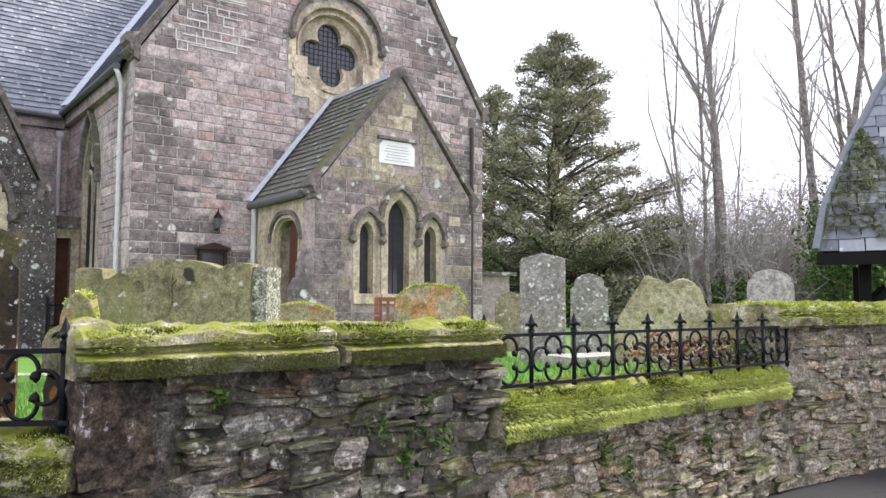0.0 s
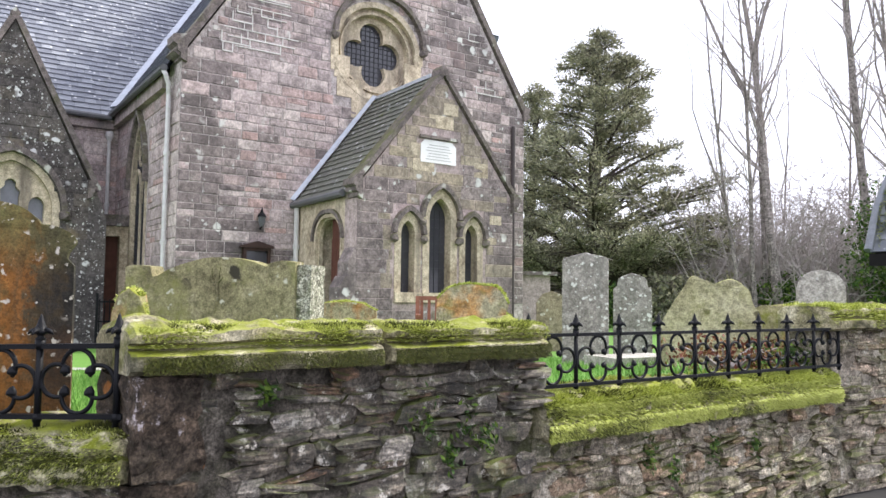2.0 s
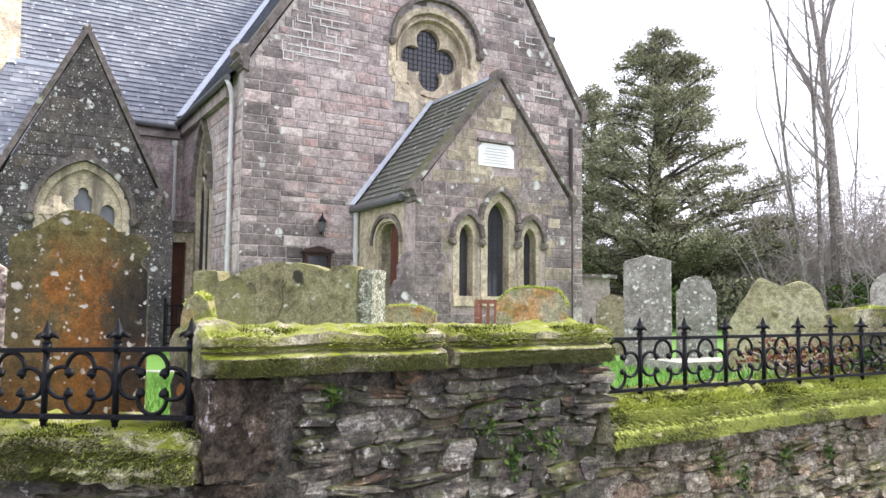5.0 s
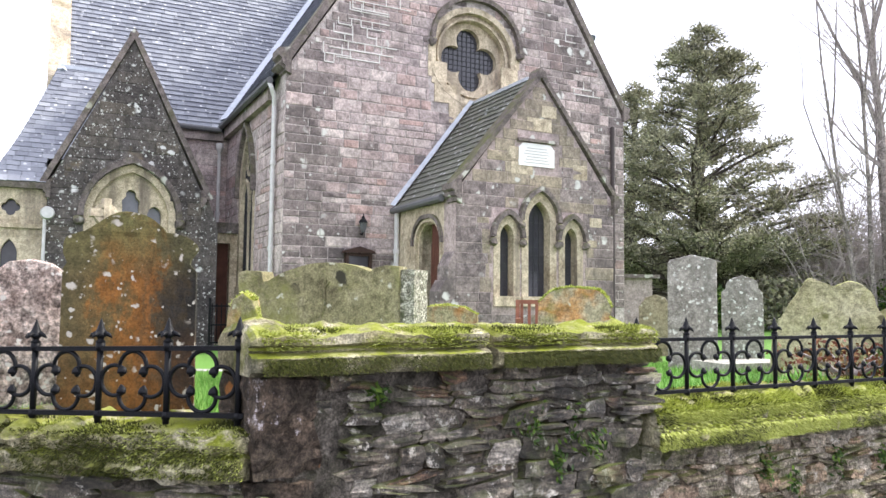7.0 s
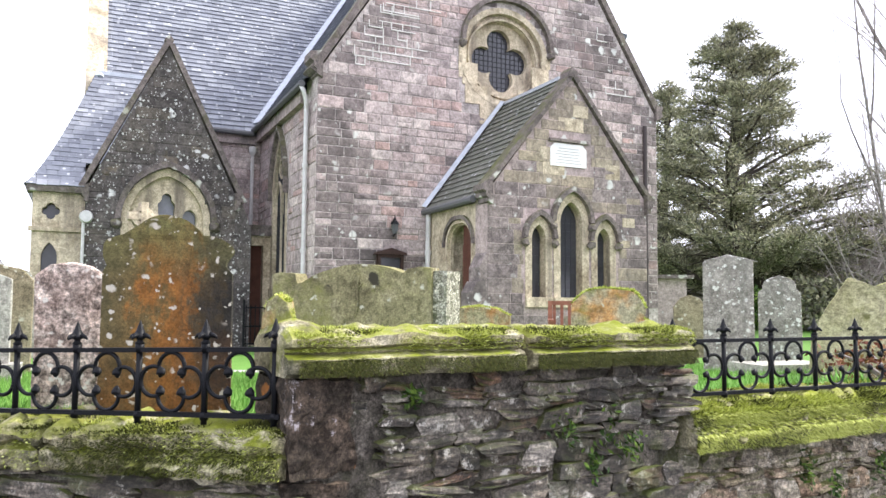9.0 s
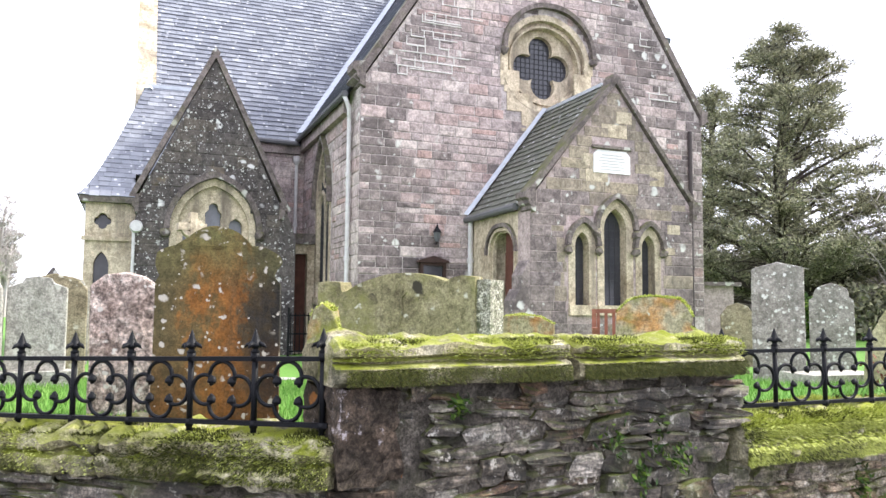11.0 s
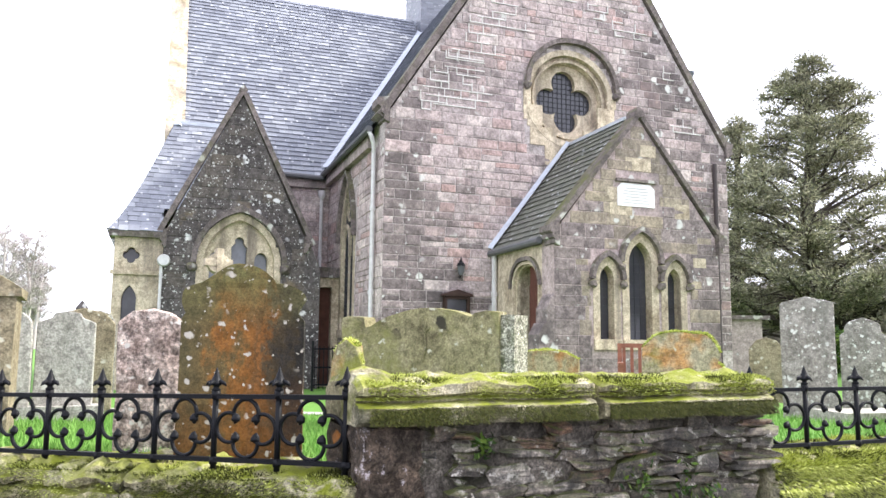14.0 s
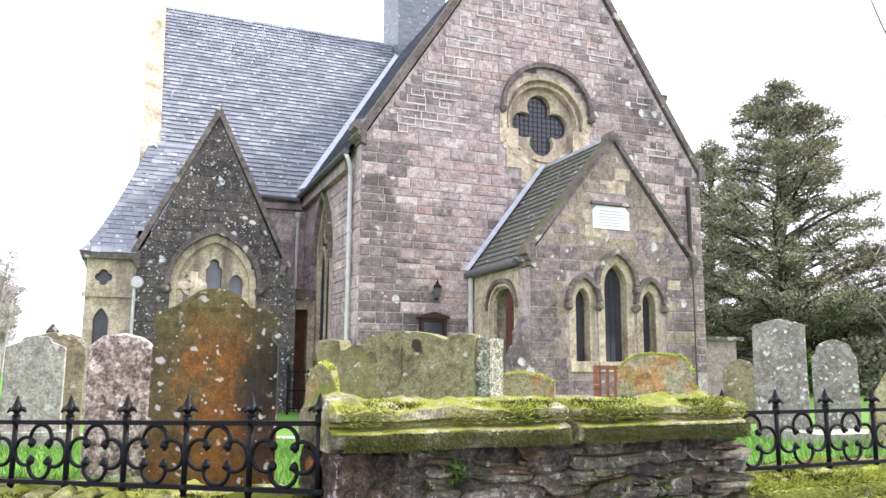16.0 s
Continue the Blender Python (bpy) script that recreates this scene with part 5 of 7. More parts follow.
M_FLECK = stone("flecked_rough_stone", [(0.15, 0.14, 0.105), (0.31, 0.295, 0.24), (0.54, 0.52, 0.45)], None, None, ((0.10, 0.11, 0.06), 14, 0.52), None, grain=60, big=30, bump=1.0)
M_PINKSTONE = stone("rough_pink_granite", [(0.22, 0.16, 0.135), (0.40, 0.315, 0.27), (0.64, 0.55, 0.48)], None, [((0.66, 0.62, 0.56), 14, 0.2)], ((0.16, 0.11, 0.09), 9, 0.56), None, grain=45, big=13, bump=1.0, mottle=0.9)
M_GREYSTONE = stone("pale_grey_gravestone", [(0.30, 0.285, 0.25), (0.40, 0.385, 0.35)], None, [((0.55, 0.55, 0.5), 6, 0.14)], ((0.16, 0.165, 0.13), 2, 0.55, 0.4), None, grain=60, speck=0.45, big=2)
M_LICHSTONE = stone("grey_lichened_gravestone", [(0.165, 0.15, 0.13), (0.255, 0.235, 0.21), (0.35, 0.325, 0.295)], None, [((0.60, 0.60, 0.56), 13, 0.24), ((0.55, 0.55, 0.5), 22, 0.2)], ((0.28, 0.15, 0.07), 1.5, 0.64, 0.4), None, grain=60, speck=0.45, big=4, streak=((0.13, 0.13, 0.11), 5, 0.53))
M_BROWNSTONE = stone("brown_lichened_gravestone", [(0.16, 0.13, 0.085), (0.25, 0.21, 0.14), (0.30, 0.26, 0.19)], None, [((0.50, 0.47, 0.38), 9, 0.2)], None, ((0.16, 0.16, 0.04), 0.3, 3), grain=60, speck=0.45, big=3)
M_MOSSSTONE = stone("mossy_gravestone", [(0.22, 0.19, 0.115), (0.34, 0.30, 0.19)], None, [((0.5, 0.48, 0.38), 6, 0.12)], ((0.46, 0.15, 0.03), 1.9, 0.5, 0.5), ((0.25, 0.27, 0.025), 0.95, 3), grain=60, speck=0.45, big=2)


def gravestone(x, y, yaw, outline, thick, mat, label, lean=(0, 0), lump=0.006, name="gravestone"):
    """An upright slab with the given outline (width centred on 0, z from the ground), bevelled and weathered."""
    bm = bmesh.new()
    foot = lie(x, y) - G - 0.04
    outline = [(a, b if b > 0 else foot) for a, b in outline]
    plate(bm, [outline], -thick / 2, thick / 2)
    bmesh.ops.remove_doubles(bm, verts=bm.verts, dist=0.0005)
    bmesh.ops.subdivide_edges(bm, edges=[e for e in bm.edges if e.calc_length() > 0.15], cuts=3, use_grid_fill=True)
    rough_up(bm, lump, 6, x)
    ob = part(name, bm, mat, None, label, False, pose(x, y, G, lean[0], lean[1], yaw))
    mod = ob.modifiers.new("bevel", "BEVEL")
    mod.width, mod.segments, mod.limit_method, mod.angle_limit = 0.012, 2, "ANGLE", radians(50)
    return tagged(ob, label, "gravestone", "gravestones")


def curve(pts, n=6):
    """Smooths a few control points into an outline (Catmull-Rom)."""
    out = []
    for i in range(len(pts) - 1):
        p0, p1, p2, p3 = (Vector(pts[max(0, min(len(pts) - 1, i + k))]) for k in (-1, 0, 1, 2))
        for j in range(n):
            t = j / n
            q = 0.5 * (2 * p1 + (p2 - p0) * t + (2 * p0 - 5 * p1 + 4 * p2 - p3) * t * t + (3 * p1 - p0 - 3 * p2 + p3) * t ** 3)
            out.append((q.x, q.y))
    out.append(tuple(pts[-1]))
    return out


def mirrored(right):
    """A symmetric outline from its right half, bottom to top."""
    return right + [(-a, b) for a, b in reversed(right) if abs(a) > 1e-6]


def at(dist, bearing):
    """A place in the yard by distance and bearing (degrees to the right of straight ahead)."""
    return dist * math.sin(radians(bearing)), dist * math.cos(radians(bearing))


def stone_moss(ob, above, size, n, seed, mat=None):
    """Moss tufts on the upper faces and edges of a gravestone."""
    r = random.Random(seed)
    bm = bmesh.new()
    tops = [p for p in ob.data.polygons if p.center.z > above and p.normal.z > 0.25]
    for p in tops:
        vs = [ob.data.vertices[i].co for i in p.vertices]
        for _ in range(max(1, int(n * p.area))):
            k = sorted((r.random(), r.random()))
            b = vs[0] * k[0] + vs[1] * (k[1] - k[0]) + vs[2] * (1 - k[1])
            s = Vector((r.gauss(0, 1), r.gauss(0, 1), r.gauss(0, 0.5))).normalized() * size * 0.3
            tip = b + (p.normal + Vector((r.gauss(0, 0.5), r.gauss(-0.35, 0.5), r.gauss(-0.2, 0.3)))).normalized() * size * r.uniform(0.5, 1.3)
            bm.faces.new([bm.verts.new(b - s), bm.verts.new(b + s), bm.verts.new(tip)])
    tagged(part("moss", bm, mat or M_MOSS, ob, "green moss"), kind="stuff")


M_RUST = stone("orange_stained_headstone", [(0.24, 0.205, 0.135), (0.32, 0.27, 0.185), (0.40, 0.21, 0.085), (0.33, 0.285, 0.20), (0.27, 0.235, 0.16)], None, [((0.5, 0.48, 0.38), 8, 0.12)], None, ((0.25, 0.28, 0.03), 0.7, 4), grain=50, speck=0.45, big=1.7)


def stones():
    orange = [(0.30, 0.0), (0.294, 0.765)] + curve([(0.262, 0.80), (0.268, 0.83), (0.296, 0.875), (0.285, 0.905), (0.24, 0.935), (0.19, 0.955), (0.145, 0.96)], 4) + curve([(0.132, 0.985), (0.07, 1.03), (-0.03, 1.055), (-0.105, 1.04), (-0.19, 0.985)], 5) + curve([(-0.232, 0.955), (-0.28, 0.94), (-0.318, 0.915), (-0.325, 0.85), (-0.305, 0.80)], 4) + [(-0.325, 0.765), (-0.33, 0.0)]
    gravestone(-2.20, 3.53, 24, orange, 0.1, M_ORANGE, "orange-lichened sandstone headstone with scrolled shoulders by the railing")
    pink = mirrored([(0.17, 0.0), (0.175, 0.76), (0.11, 0.82), (0.0, 0.85)])
    x, y = at(4.9, -38.2)
    gravestone(x, y, 30, pink, 0.16, M_PINKSTONE, "rough-hewn pink granite headstone with a shallow peak", lump=0.022)
    x, y = at(7.4, -43.3)
    grey = gravestone(x, y, 38, mirrored([(0.23, 0.0), (0.225, 0.8), (0.12, 0.84), (0.1, 0.88), (0.0, 0.9)]), 0.1, M_GREYSTONE, "pale grey upright headstone on a low base")
    bm = bmesh.new()
    box(bm, -0.32, 0.32, -0.15, 0.15, -0.05, 0.14)
    part("grave_base", bm, M_GREYSTONE, grey, "low stone base", False, pose(0, 0, lie(x, y) - G))
    x, y = at(8.6, -42.3)
    gravestone(x, y, 38, mirrored([(0.3, 0.0), (0.3, 0.82), (0.2, 0.92), (0.0, 0.97)]), 0.12, M_BROWNSTONE, "brown rounded headstone behind a paler one")
    wide = [(-0.79, 0.0), (-0.79, 0.88), (-0.72, 0.895), (-0.57, 0.885), (-0.545, 0.80)] + curve([(-0.50, 0.805), (-0.333, 0.885), (-0.084, 0.955), (0.116, 0.965), (0.34, 0.93), (0.47, 0.885)], 5) + [(0.515, 0.915), (0.61, 0.94), (0.725, 0.925), (0.725, 0.0)]
    green = gravestone(-2.22, 6.55, -6, wide, 0.22, M_GREENSTONE, "wide algae-green headstone with a low arched top", (1.5, 0))
    # the wide headstone's own rough end face, added as a separate slab
    bm = bmesh.new()
    box(bm, 0, 0.15, -0.13, 0.13, 0, 0.9 + G - lie(-1.5, 6.5))
    bmesh.ops.subdivide_edges(bm, edges=bm.edges, cuts=6, use_grid_fill=True)
    rough_up(bm, 0.012, 14, 2)
    x0 = Vector((-2.22, 6.55, G)) + Matrix.Rotation(radians(-6), 3, "Z") @ Vector((0.72, 0.06, 0))
    end = part("gravestone", bm, M_FLECK, None, "", False, pose(x0.x, x0.y, lie(x0.x, x0.y), 0, 0, -14))
    tagged(end, "rough flecked end face of the wide green headstone, built as its own slab", "gravestone", "gravestones")
    # carved sprig on the green stone
    bm = bmesh.new()
    tube(bm, [(0, 0, 0), (0.03, 0, 0.12), (0.02, 0, 0.26), (0.05, 0, 0.38)], [0.012, 0.014, 0.012, 0.006], 5)
    tube(bm, [(0.02, 0, 0.2), (-0.03, 0, 0.3), (-0.02, 0, 0.38)], [0.01, 0.01, 0.004], 5)
    tube(bm, [(0.02, 0, 0.24), (0.07, 0, 0.3), (0.05, 0, 0.34)], [0.01, 0.01, 0.004], 5)
    part("carved_sprig", bm, M_GREENSTONE, green, "carved leafy sprig in relief", False, pose(0.02, -0.118, 0.5))
    x, y = at(6.1, -24.4)
    pale = gravestone(x, y, 12, mirrored([(0.11, 0.0), (0.115, 0.5), (0.08, 0.63), (0.0, 0.69)]), 0.22, M_MOSSSTONE, "small pale headstone with a mossy rounded top", lump=0.015)
    stone_moss(pale, 0.3, 0.022, 5000, 6)
    x, y = at(8.4, -9.8)
    low = gravestone(x, y, 5, mirrored([(0.34, 0.0), (0.34, 0.5), (0.2, 0.57), (0.0, 0.6)]), 0.25, M_MOSSSTONE, "low lichened gravestone with a yellow mossy edge", lump=0.015)
    stone_moss(low, 0.4, 0.025, 9000, 4)
    x, y = at(8.0, -0.4)
    rust = gravestone(x, y, -4, curve([(-0.36, 0.0), (-0.36, 0.62)], 2) + curve([(-0.3, 0.68), (-0.2, 0.76), (0.0, 0.78), (0.25, 0.75), (0.36, 0.6), (0.34, 0.5)], 4) + [(0.38, 0.45), (0.38, 0.0)], 0.2, M_RUST, "orange-stained headstone with moss over its top", lump=0.02)
    stone_moss(rust, 0.4, 0.03, 13000, 3)
    x, y = at(8.9, 7.8)
    gravestone(x, y, -8, mirrored([(0.26, 0.0), (0.255, 1.09), (0.23, 1.12), (0.0, 1.18)]), 0.13, M_LICHSTONE, "tall grey headstone flecked with lichen")
    x, y = at(10.8, 11.1)
    gravestone(x, y, -10, mirrored([(0.26, 0.0), (0.25, 0.8)] + curve([(0.2, 0.84), (0.17, 0.95), (0.0, 1.02)], 4)), 0.13, M_LICHSTONE, "grey headstone with a rounded top")
    scroll = [(-0.62, 0.0)] + curve([(-0.6, 0.36), (-0.52, 0.52), (-0.40, 0.72), (-0.29, 0.86), (-0.2, 0.84), (-0.1, 0.8), (0.0, 0.835), (0.09, 0.83), (0.18, 0.76), (0.23, 0.62), (0.29, 0.52), (0.31, 0.38)], 4) + [(0.31, 0.0)]
    tomb = gravestone(*at(7.7, 17.4), -14, scroll, 0.42, M_TOMB, "broad scroll-topped tombstone green with algae", lump=0.02)
    x, y = at(8.3, 23.4)
    gravestone(x, y, -24, mirrored([(0.21, 0.0), (0.21, 0.78)] + curve([(0.19, 0.84), (0.12, 0.92), (0.0, 0.95)], 4)), 0.3, M_GREYSTONE, "thick rounded grey headstone")
    x, y = at(9.6, 20.9)
    gravestone(x, y, -20, mirrored([(0.42, 0.0), (0.42, 0.5), (0.2, 0.6), (0.0, 0.62)]), 0.3, M_MOSSSTONE, "low mossy tombstone behind the railing", lump=0.02)
    x, y = at(13.5, 5.3)
    gravestone(x, y, 0, mirrored([(0.26, 0.0), (0.26, 0.6), (0.15, 0.75), (0.0, 0.8)]), 0.15, M_BROWNSTONE, "small brown headstone beside the church")
    # urn monument
    x, y = at(6.3, -49.0)
    t = thing("urn_monument", pose(x, y, lie(x, y), 0, 0, 40), "brown lichened pedestal topped with a stone urn", "monument")
    bm = bmesh.new()
    box(bm, -0.3, 0.3, -0.22, 0.22, 0, 0.95)
    plate(bm, [mirrored([(0.33, 0.94), (0.33, 1.0), (0.2, 1.08), (0.14, 1.12), (0.0, 1.13)])], -0.25, 0.25)
    rough_up(bm, 0.012, 6, 1)
    part("pedestal", bm, M_BROWNSTONE, t)
    bm = bmesh.new()
    lathe(bm, [(0.08, 1.11), (0.08, 1.13), (0.035, 1.15), (0.045, 1.18), (0.085, 1.25), (0.092, 1.31), (0.075, 1.34), (0.088, 1.355), (0.05, 1.39), (0.02, 1.42), (0.004, 1.44)])
    part("urn", bm, M_BROWNSTONE, t, "", True)
    x, y = at(7.4, -46.8)
    gravestone(x, y, 42, mirrored([(0.2, 0.0), (0.2, 0.6)] + curve([(0.2, 0.68), (0.16, 0.84), (0.0, 0.92)], 4)), 0.14, M_GREYSTONE, "small arched pale headstone in shade")
    # carved cross head behind the orange stone
    x, y = at(6.6, -33.9)
    bm = bmesh.new()
    strip(bm, ring(0, 1.34, 0.045, 16), ring(0, 1.34, 0.085, 16), -0.05, 0.05, closed=True)
    box(bm, -0.025, 0.025, -0.06, 0.06, 0.9, 1.46)
    box(bm, -0.11, 0.11, -0.055, 0.055, 1.31, 1.37)
    plate(bm, [[(-0.14, 0), (0.14, 0), (0.05, 1.1), (-0.05, 1.1)]], -0.07, 0.07)
    rough_up(bm, 0.012, 12, 4)
    tagged(part("wheel_cross", bm, M_ASHLAR, None, "", False, pose(x, y, lie(x, y), 0, 0, 45)), "pale weathered stone wheel cross", "cross", "gravestones")
    # flat slab and far monuments
    bm = bmesh.new()
    box(bm, -0.25, 0.25, -0.45, 0.45, -0.05, 0.1)
    rough_up(bm, 0.01, 5, 3)
    tagged(part("grave_slab", bm, M_GREYSTONE, None, "", False, pose(*at(8.4, 11.2), lie(*at(8.4, 11.2)), 0, 0, -60)), "pale flat grave slab on the grass", "grave slab")
    for d, b, w, h, n in ((13, -41.2, 0.5, 1.1, "dark weathered headstone far off"), (16, -39.6, 0.7, 1.3, "dark square monument far off"), (15, -46, 0.5, 1.0, "grey headstone far off"), (20, -37.6, 0.5, 1.0, "grey headstone near the church wall"), (21, 16, 0.6, 0.9, "mossy headstone under the trees")):
        gravestone(*at(d, b), -b, mirrored([(w / 2, 0.0), (w / 2, h * 0.8), (w * 0.3, h * 0.95), (0.0, h)]), 0.15, M_LICHSTONE, n)
    x, y = at(17, -42.3)
    bm = bmesh.new()
    lathe(bm, [(0.14, 0), (0.14, 1.25), (0.2, 1.3), (0.2, 1.36), (0.1, 1.42), (0.12, 1.55), (0.05, 1.65), (0.01, 1.7)], 0, 0, 10)
    tagged(part("obelisk", bm, M_SOOT, None, "", False, pose(x, y, lie(x, y))), "dark stone grave column with a cap", "monument")


stones()


def bench(x, y, yaw):
    t = thing("garden_bench", pose(x, y, lie(x, y), 0, 0, yaw), "red-brown varnished slatted wooden bench by the porch", "bench")
    for s in (-0.6, 0.6):
        for yy, h in ((-0.22, 0.62), (0.22, 0.9)):
            bm = bmesh.new()
            box(bm, s - 0.03, s + 0.03, yy - 0.03, yy + 0.03, 0, h)
            part("leg", bm, M_BENCH, t)
        bm = bmesh.new()
        box(bm, s - 0.035, s + 0.035, -0.28, 0.24, 0.6, 0.64)
        part("armrest", bm, M_BENCH, t)
    for i in range(5):
        bm = bmesh.new()
        box(bm, -0.62, 0.62, -0.24 + i * 0.09, -0.18 + i * 0.09, 0.41, 0.435)
        part("seat_slat", bm, M_BENCH, t)
    for i in range(11):
        bm = bmesh.new()
        box(bm, -0.54 + i * 0.108 - 0.022, -0.54 + i * 0.108 + 0.022, 0.215, 0.235, 0.46, 0.86)
        part("back_slat", bm, M_BENCH, t)
    for z in (0.45, 0.87):
        bm = bmesh.new()
        box(bm, -0.6, 0.6, 0.2, 0.25, z - 0.03, z + 0.03)
        part("back_rail", bm, M_BENCH, t)


bench(-0.27, 11.1, 6)


def outbuilding():
    t = thing("stone_outbuilding", pose(1.95, 21.6, lie(1.95, 21.6), 0, 0, 20), "low stone outbuilding with a flat slab roof", "outbuilding")
    bm = bmesh.new()
    box(bm, -2.2, 0.0, 0, 2.0, -0.2, 1.62)
    part("wall", bm, M_GREYASH, t)
    bm = bmesh.new()
    box(bm, -2.4, 0.15, -0.15, 2.2, 1.62, 1.72)
    part("roof", bm, M_SKEW, t)


outbuilding()


def lychgate():
    """The slated gateway roof beyond the far pier."""
    t = thing("lychgate", pose(4.85, 9.85, G, 0, 0, -26), "timber lychgate with a steep mossy slate roof", "lychgate")
    ez = 2.22 - G
    up = Vector((1.4, 1.5, 3.3))
    run_x = Vector((1, 0, 0))
    n = run_x.cross(Vector((0, up.y, up.z))).normalized()
    bm = bmesh.new()
    for i in range(12):
        a, b = i / 12, (i + 1) / 12
        quad_sheet(bm, [(0.03 + 1.4 * a ** 1.4, 1.5 * a, ez + 3.3 * a), (4.2, 1.5 * a, ez + 3.3 * a), (4.2, 1.5 * b, ez + 3.3 * b), (0.03 + 1.4 * b ** 1.4, 1.5 * b, ez + 3.3 * b)])
    quad_sheet(bm, [(0.02, 3.0, ez), (4.2, 3.0, ez), (4.2, 1.5, ez + 3.3), (1.42, 1.5, ez + 3.3)])
    for i in range(12):
        a, b = i / 12, (i + 1) / 12
        quad_sheet(bm, [(0.03 + 1.4 * a ** 1.4, 1.5 * a, ez + 3.3 * a), (0.03 + 1.4 * b ** 1.4, 1.5 * b, ez + 3.3 * b), (0.03 + 1.4 * b ** 1.4, 3.0 - 1.5 * b, ez + 3.3 * b), (0.03 + 1.4 * a ** 1.4, 3.0 - 1.5 * a, ez + 3.3 * a)])
    roof = part("roof", bm, M_TIMBER, t, "steep slate roof with clumps of moss")
    L = math.hypot(1.5, 3.3)
    su = Vector((0, 1.5, 3.3)).normalized()
    r = random.Random(3)
    me = None
    bm = bmesh.new()
    v = box(bm, 0, 1, 0, 1, -0.5, 0.5)
    me = link_mesh("slate", bm, M_LSLATE)
    rot = Matrix(((1, 0, 0), (0, su.y, n.y), (0, su.z, n.z))).to_4x4()
    s, k, count = 0.0, 0, 0
    while s < L - 0.05:
        lead = 1.4 * min(1.0, (s + 0.12) / L) ** 1.4
        x = lead - (0.14 if k % 2 else 0.0)
        while x < 2.6:
            w = r.uniform(0.22, 0.34)
            x0 = max(x, lead)
            if x + w - x0 > 0.07:
                ob = new("slate", me)
                ob.parent = roof
                ob.matrix_basis = Matrix.Translation(Vector((x0, 0, ez)) + su * (s + r.uniform(-0.012, 0.012)) + n * (0.03 + r.uniform(0, 0.008))) @ rot @ pose(0, 0, 0, -4.5, 0, r.uniform(-0.8, 0.8)) @ Matrix.Diagonal((x + w - x0 - 0.012, 0.24, 0.016, 1))
                count += 1
            x += w
        s += 0.17
        k += 1
    bm = bmesh.new()
    for _ in range(14000):
        x, q = r.uniform(0.1, 2.6), r.random()
        c = noise.noise(Vector((x * 1.1 + 4, q * 2.6, 2))) + 0.3 * noise.noise(Vector((x * 4, q * 8, 5)))
        if c < 0.05:
            continue
        if x < 1.4 * q ** 1.4:
            continue
        b = Vector((x, 0, ez)) + su * (q * L) + n * 0.05
        d = Vector((r.gauss(0, 1), r.gauss(0, 1), r.gauss(0, 1))) * 0.016
        bm.faces.new([bm.verts.new(b + d), bm.verts.new(b - d), bm.verts.new(b + n * r.uniform(0.02, 0.07) + Vector((0, -0.02, -0.02)))])
    tagged(part("roof_moss", bm, M_MOSS, roof), kind="stuff")
    bm = bmesh.new()
    tube(bm, [(1.4 * (i / 12) ** 1.4 + 0.01 * math.sin(i * 2.1), 1.5 * i / 12, ez + 0.03 + 3.3 * i / 12) for i in range(13)], 0.06, 8)
    part("hip_roll", bm, M_LSLATE, roof, "slate-grey hip capping")
    bm = bmesh.new()
    box(bm, 0.0, 4.2, -0.06, 0.04, ez - 0.16, ez - 0.01)
    part("fascia", bm, M_TIMBER, t, "black timber eaves board")
    for x, y in ((0.55, 0.35), (3.4, 0.35), (0.55, 2.25), (3.4, 2.25)):
        bm = bmesh.new()
        box(bm, x - 0.07, x + 0.07, y - 0.07, y + 0.07, -0.95, ez - 0.1)
        part("post", bm, M_TIMBER, t)
        bm = bmesh.new()
        tube(bm, [(x, y, ez - 0.75), (x + 0.3, y, ez - 0.45), (x + 0.75, y, ez - 0.16)], 0.06, 6)
        part("brace", bm, M_TIMBER, t)
    bm = bmesh.new()
    box(bm, 0.9, 1.5, 1.9, 2.3, -0.95, 0.95)
    part("gate_pillar", bm, M_ASHLAR, t, "buff stone gate pillar")


lychgate()


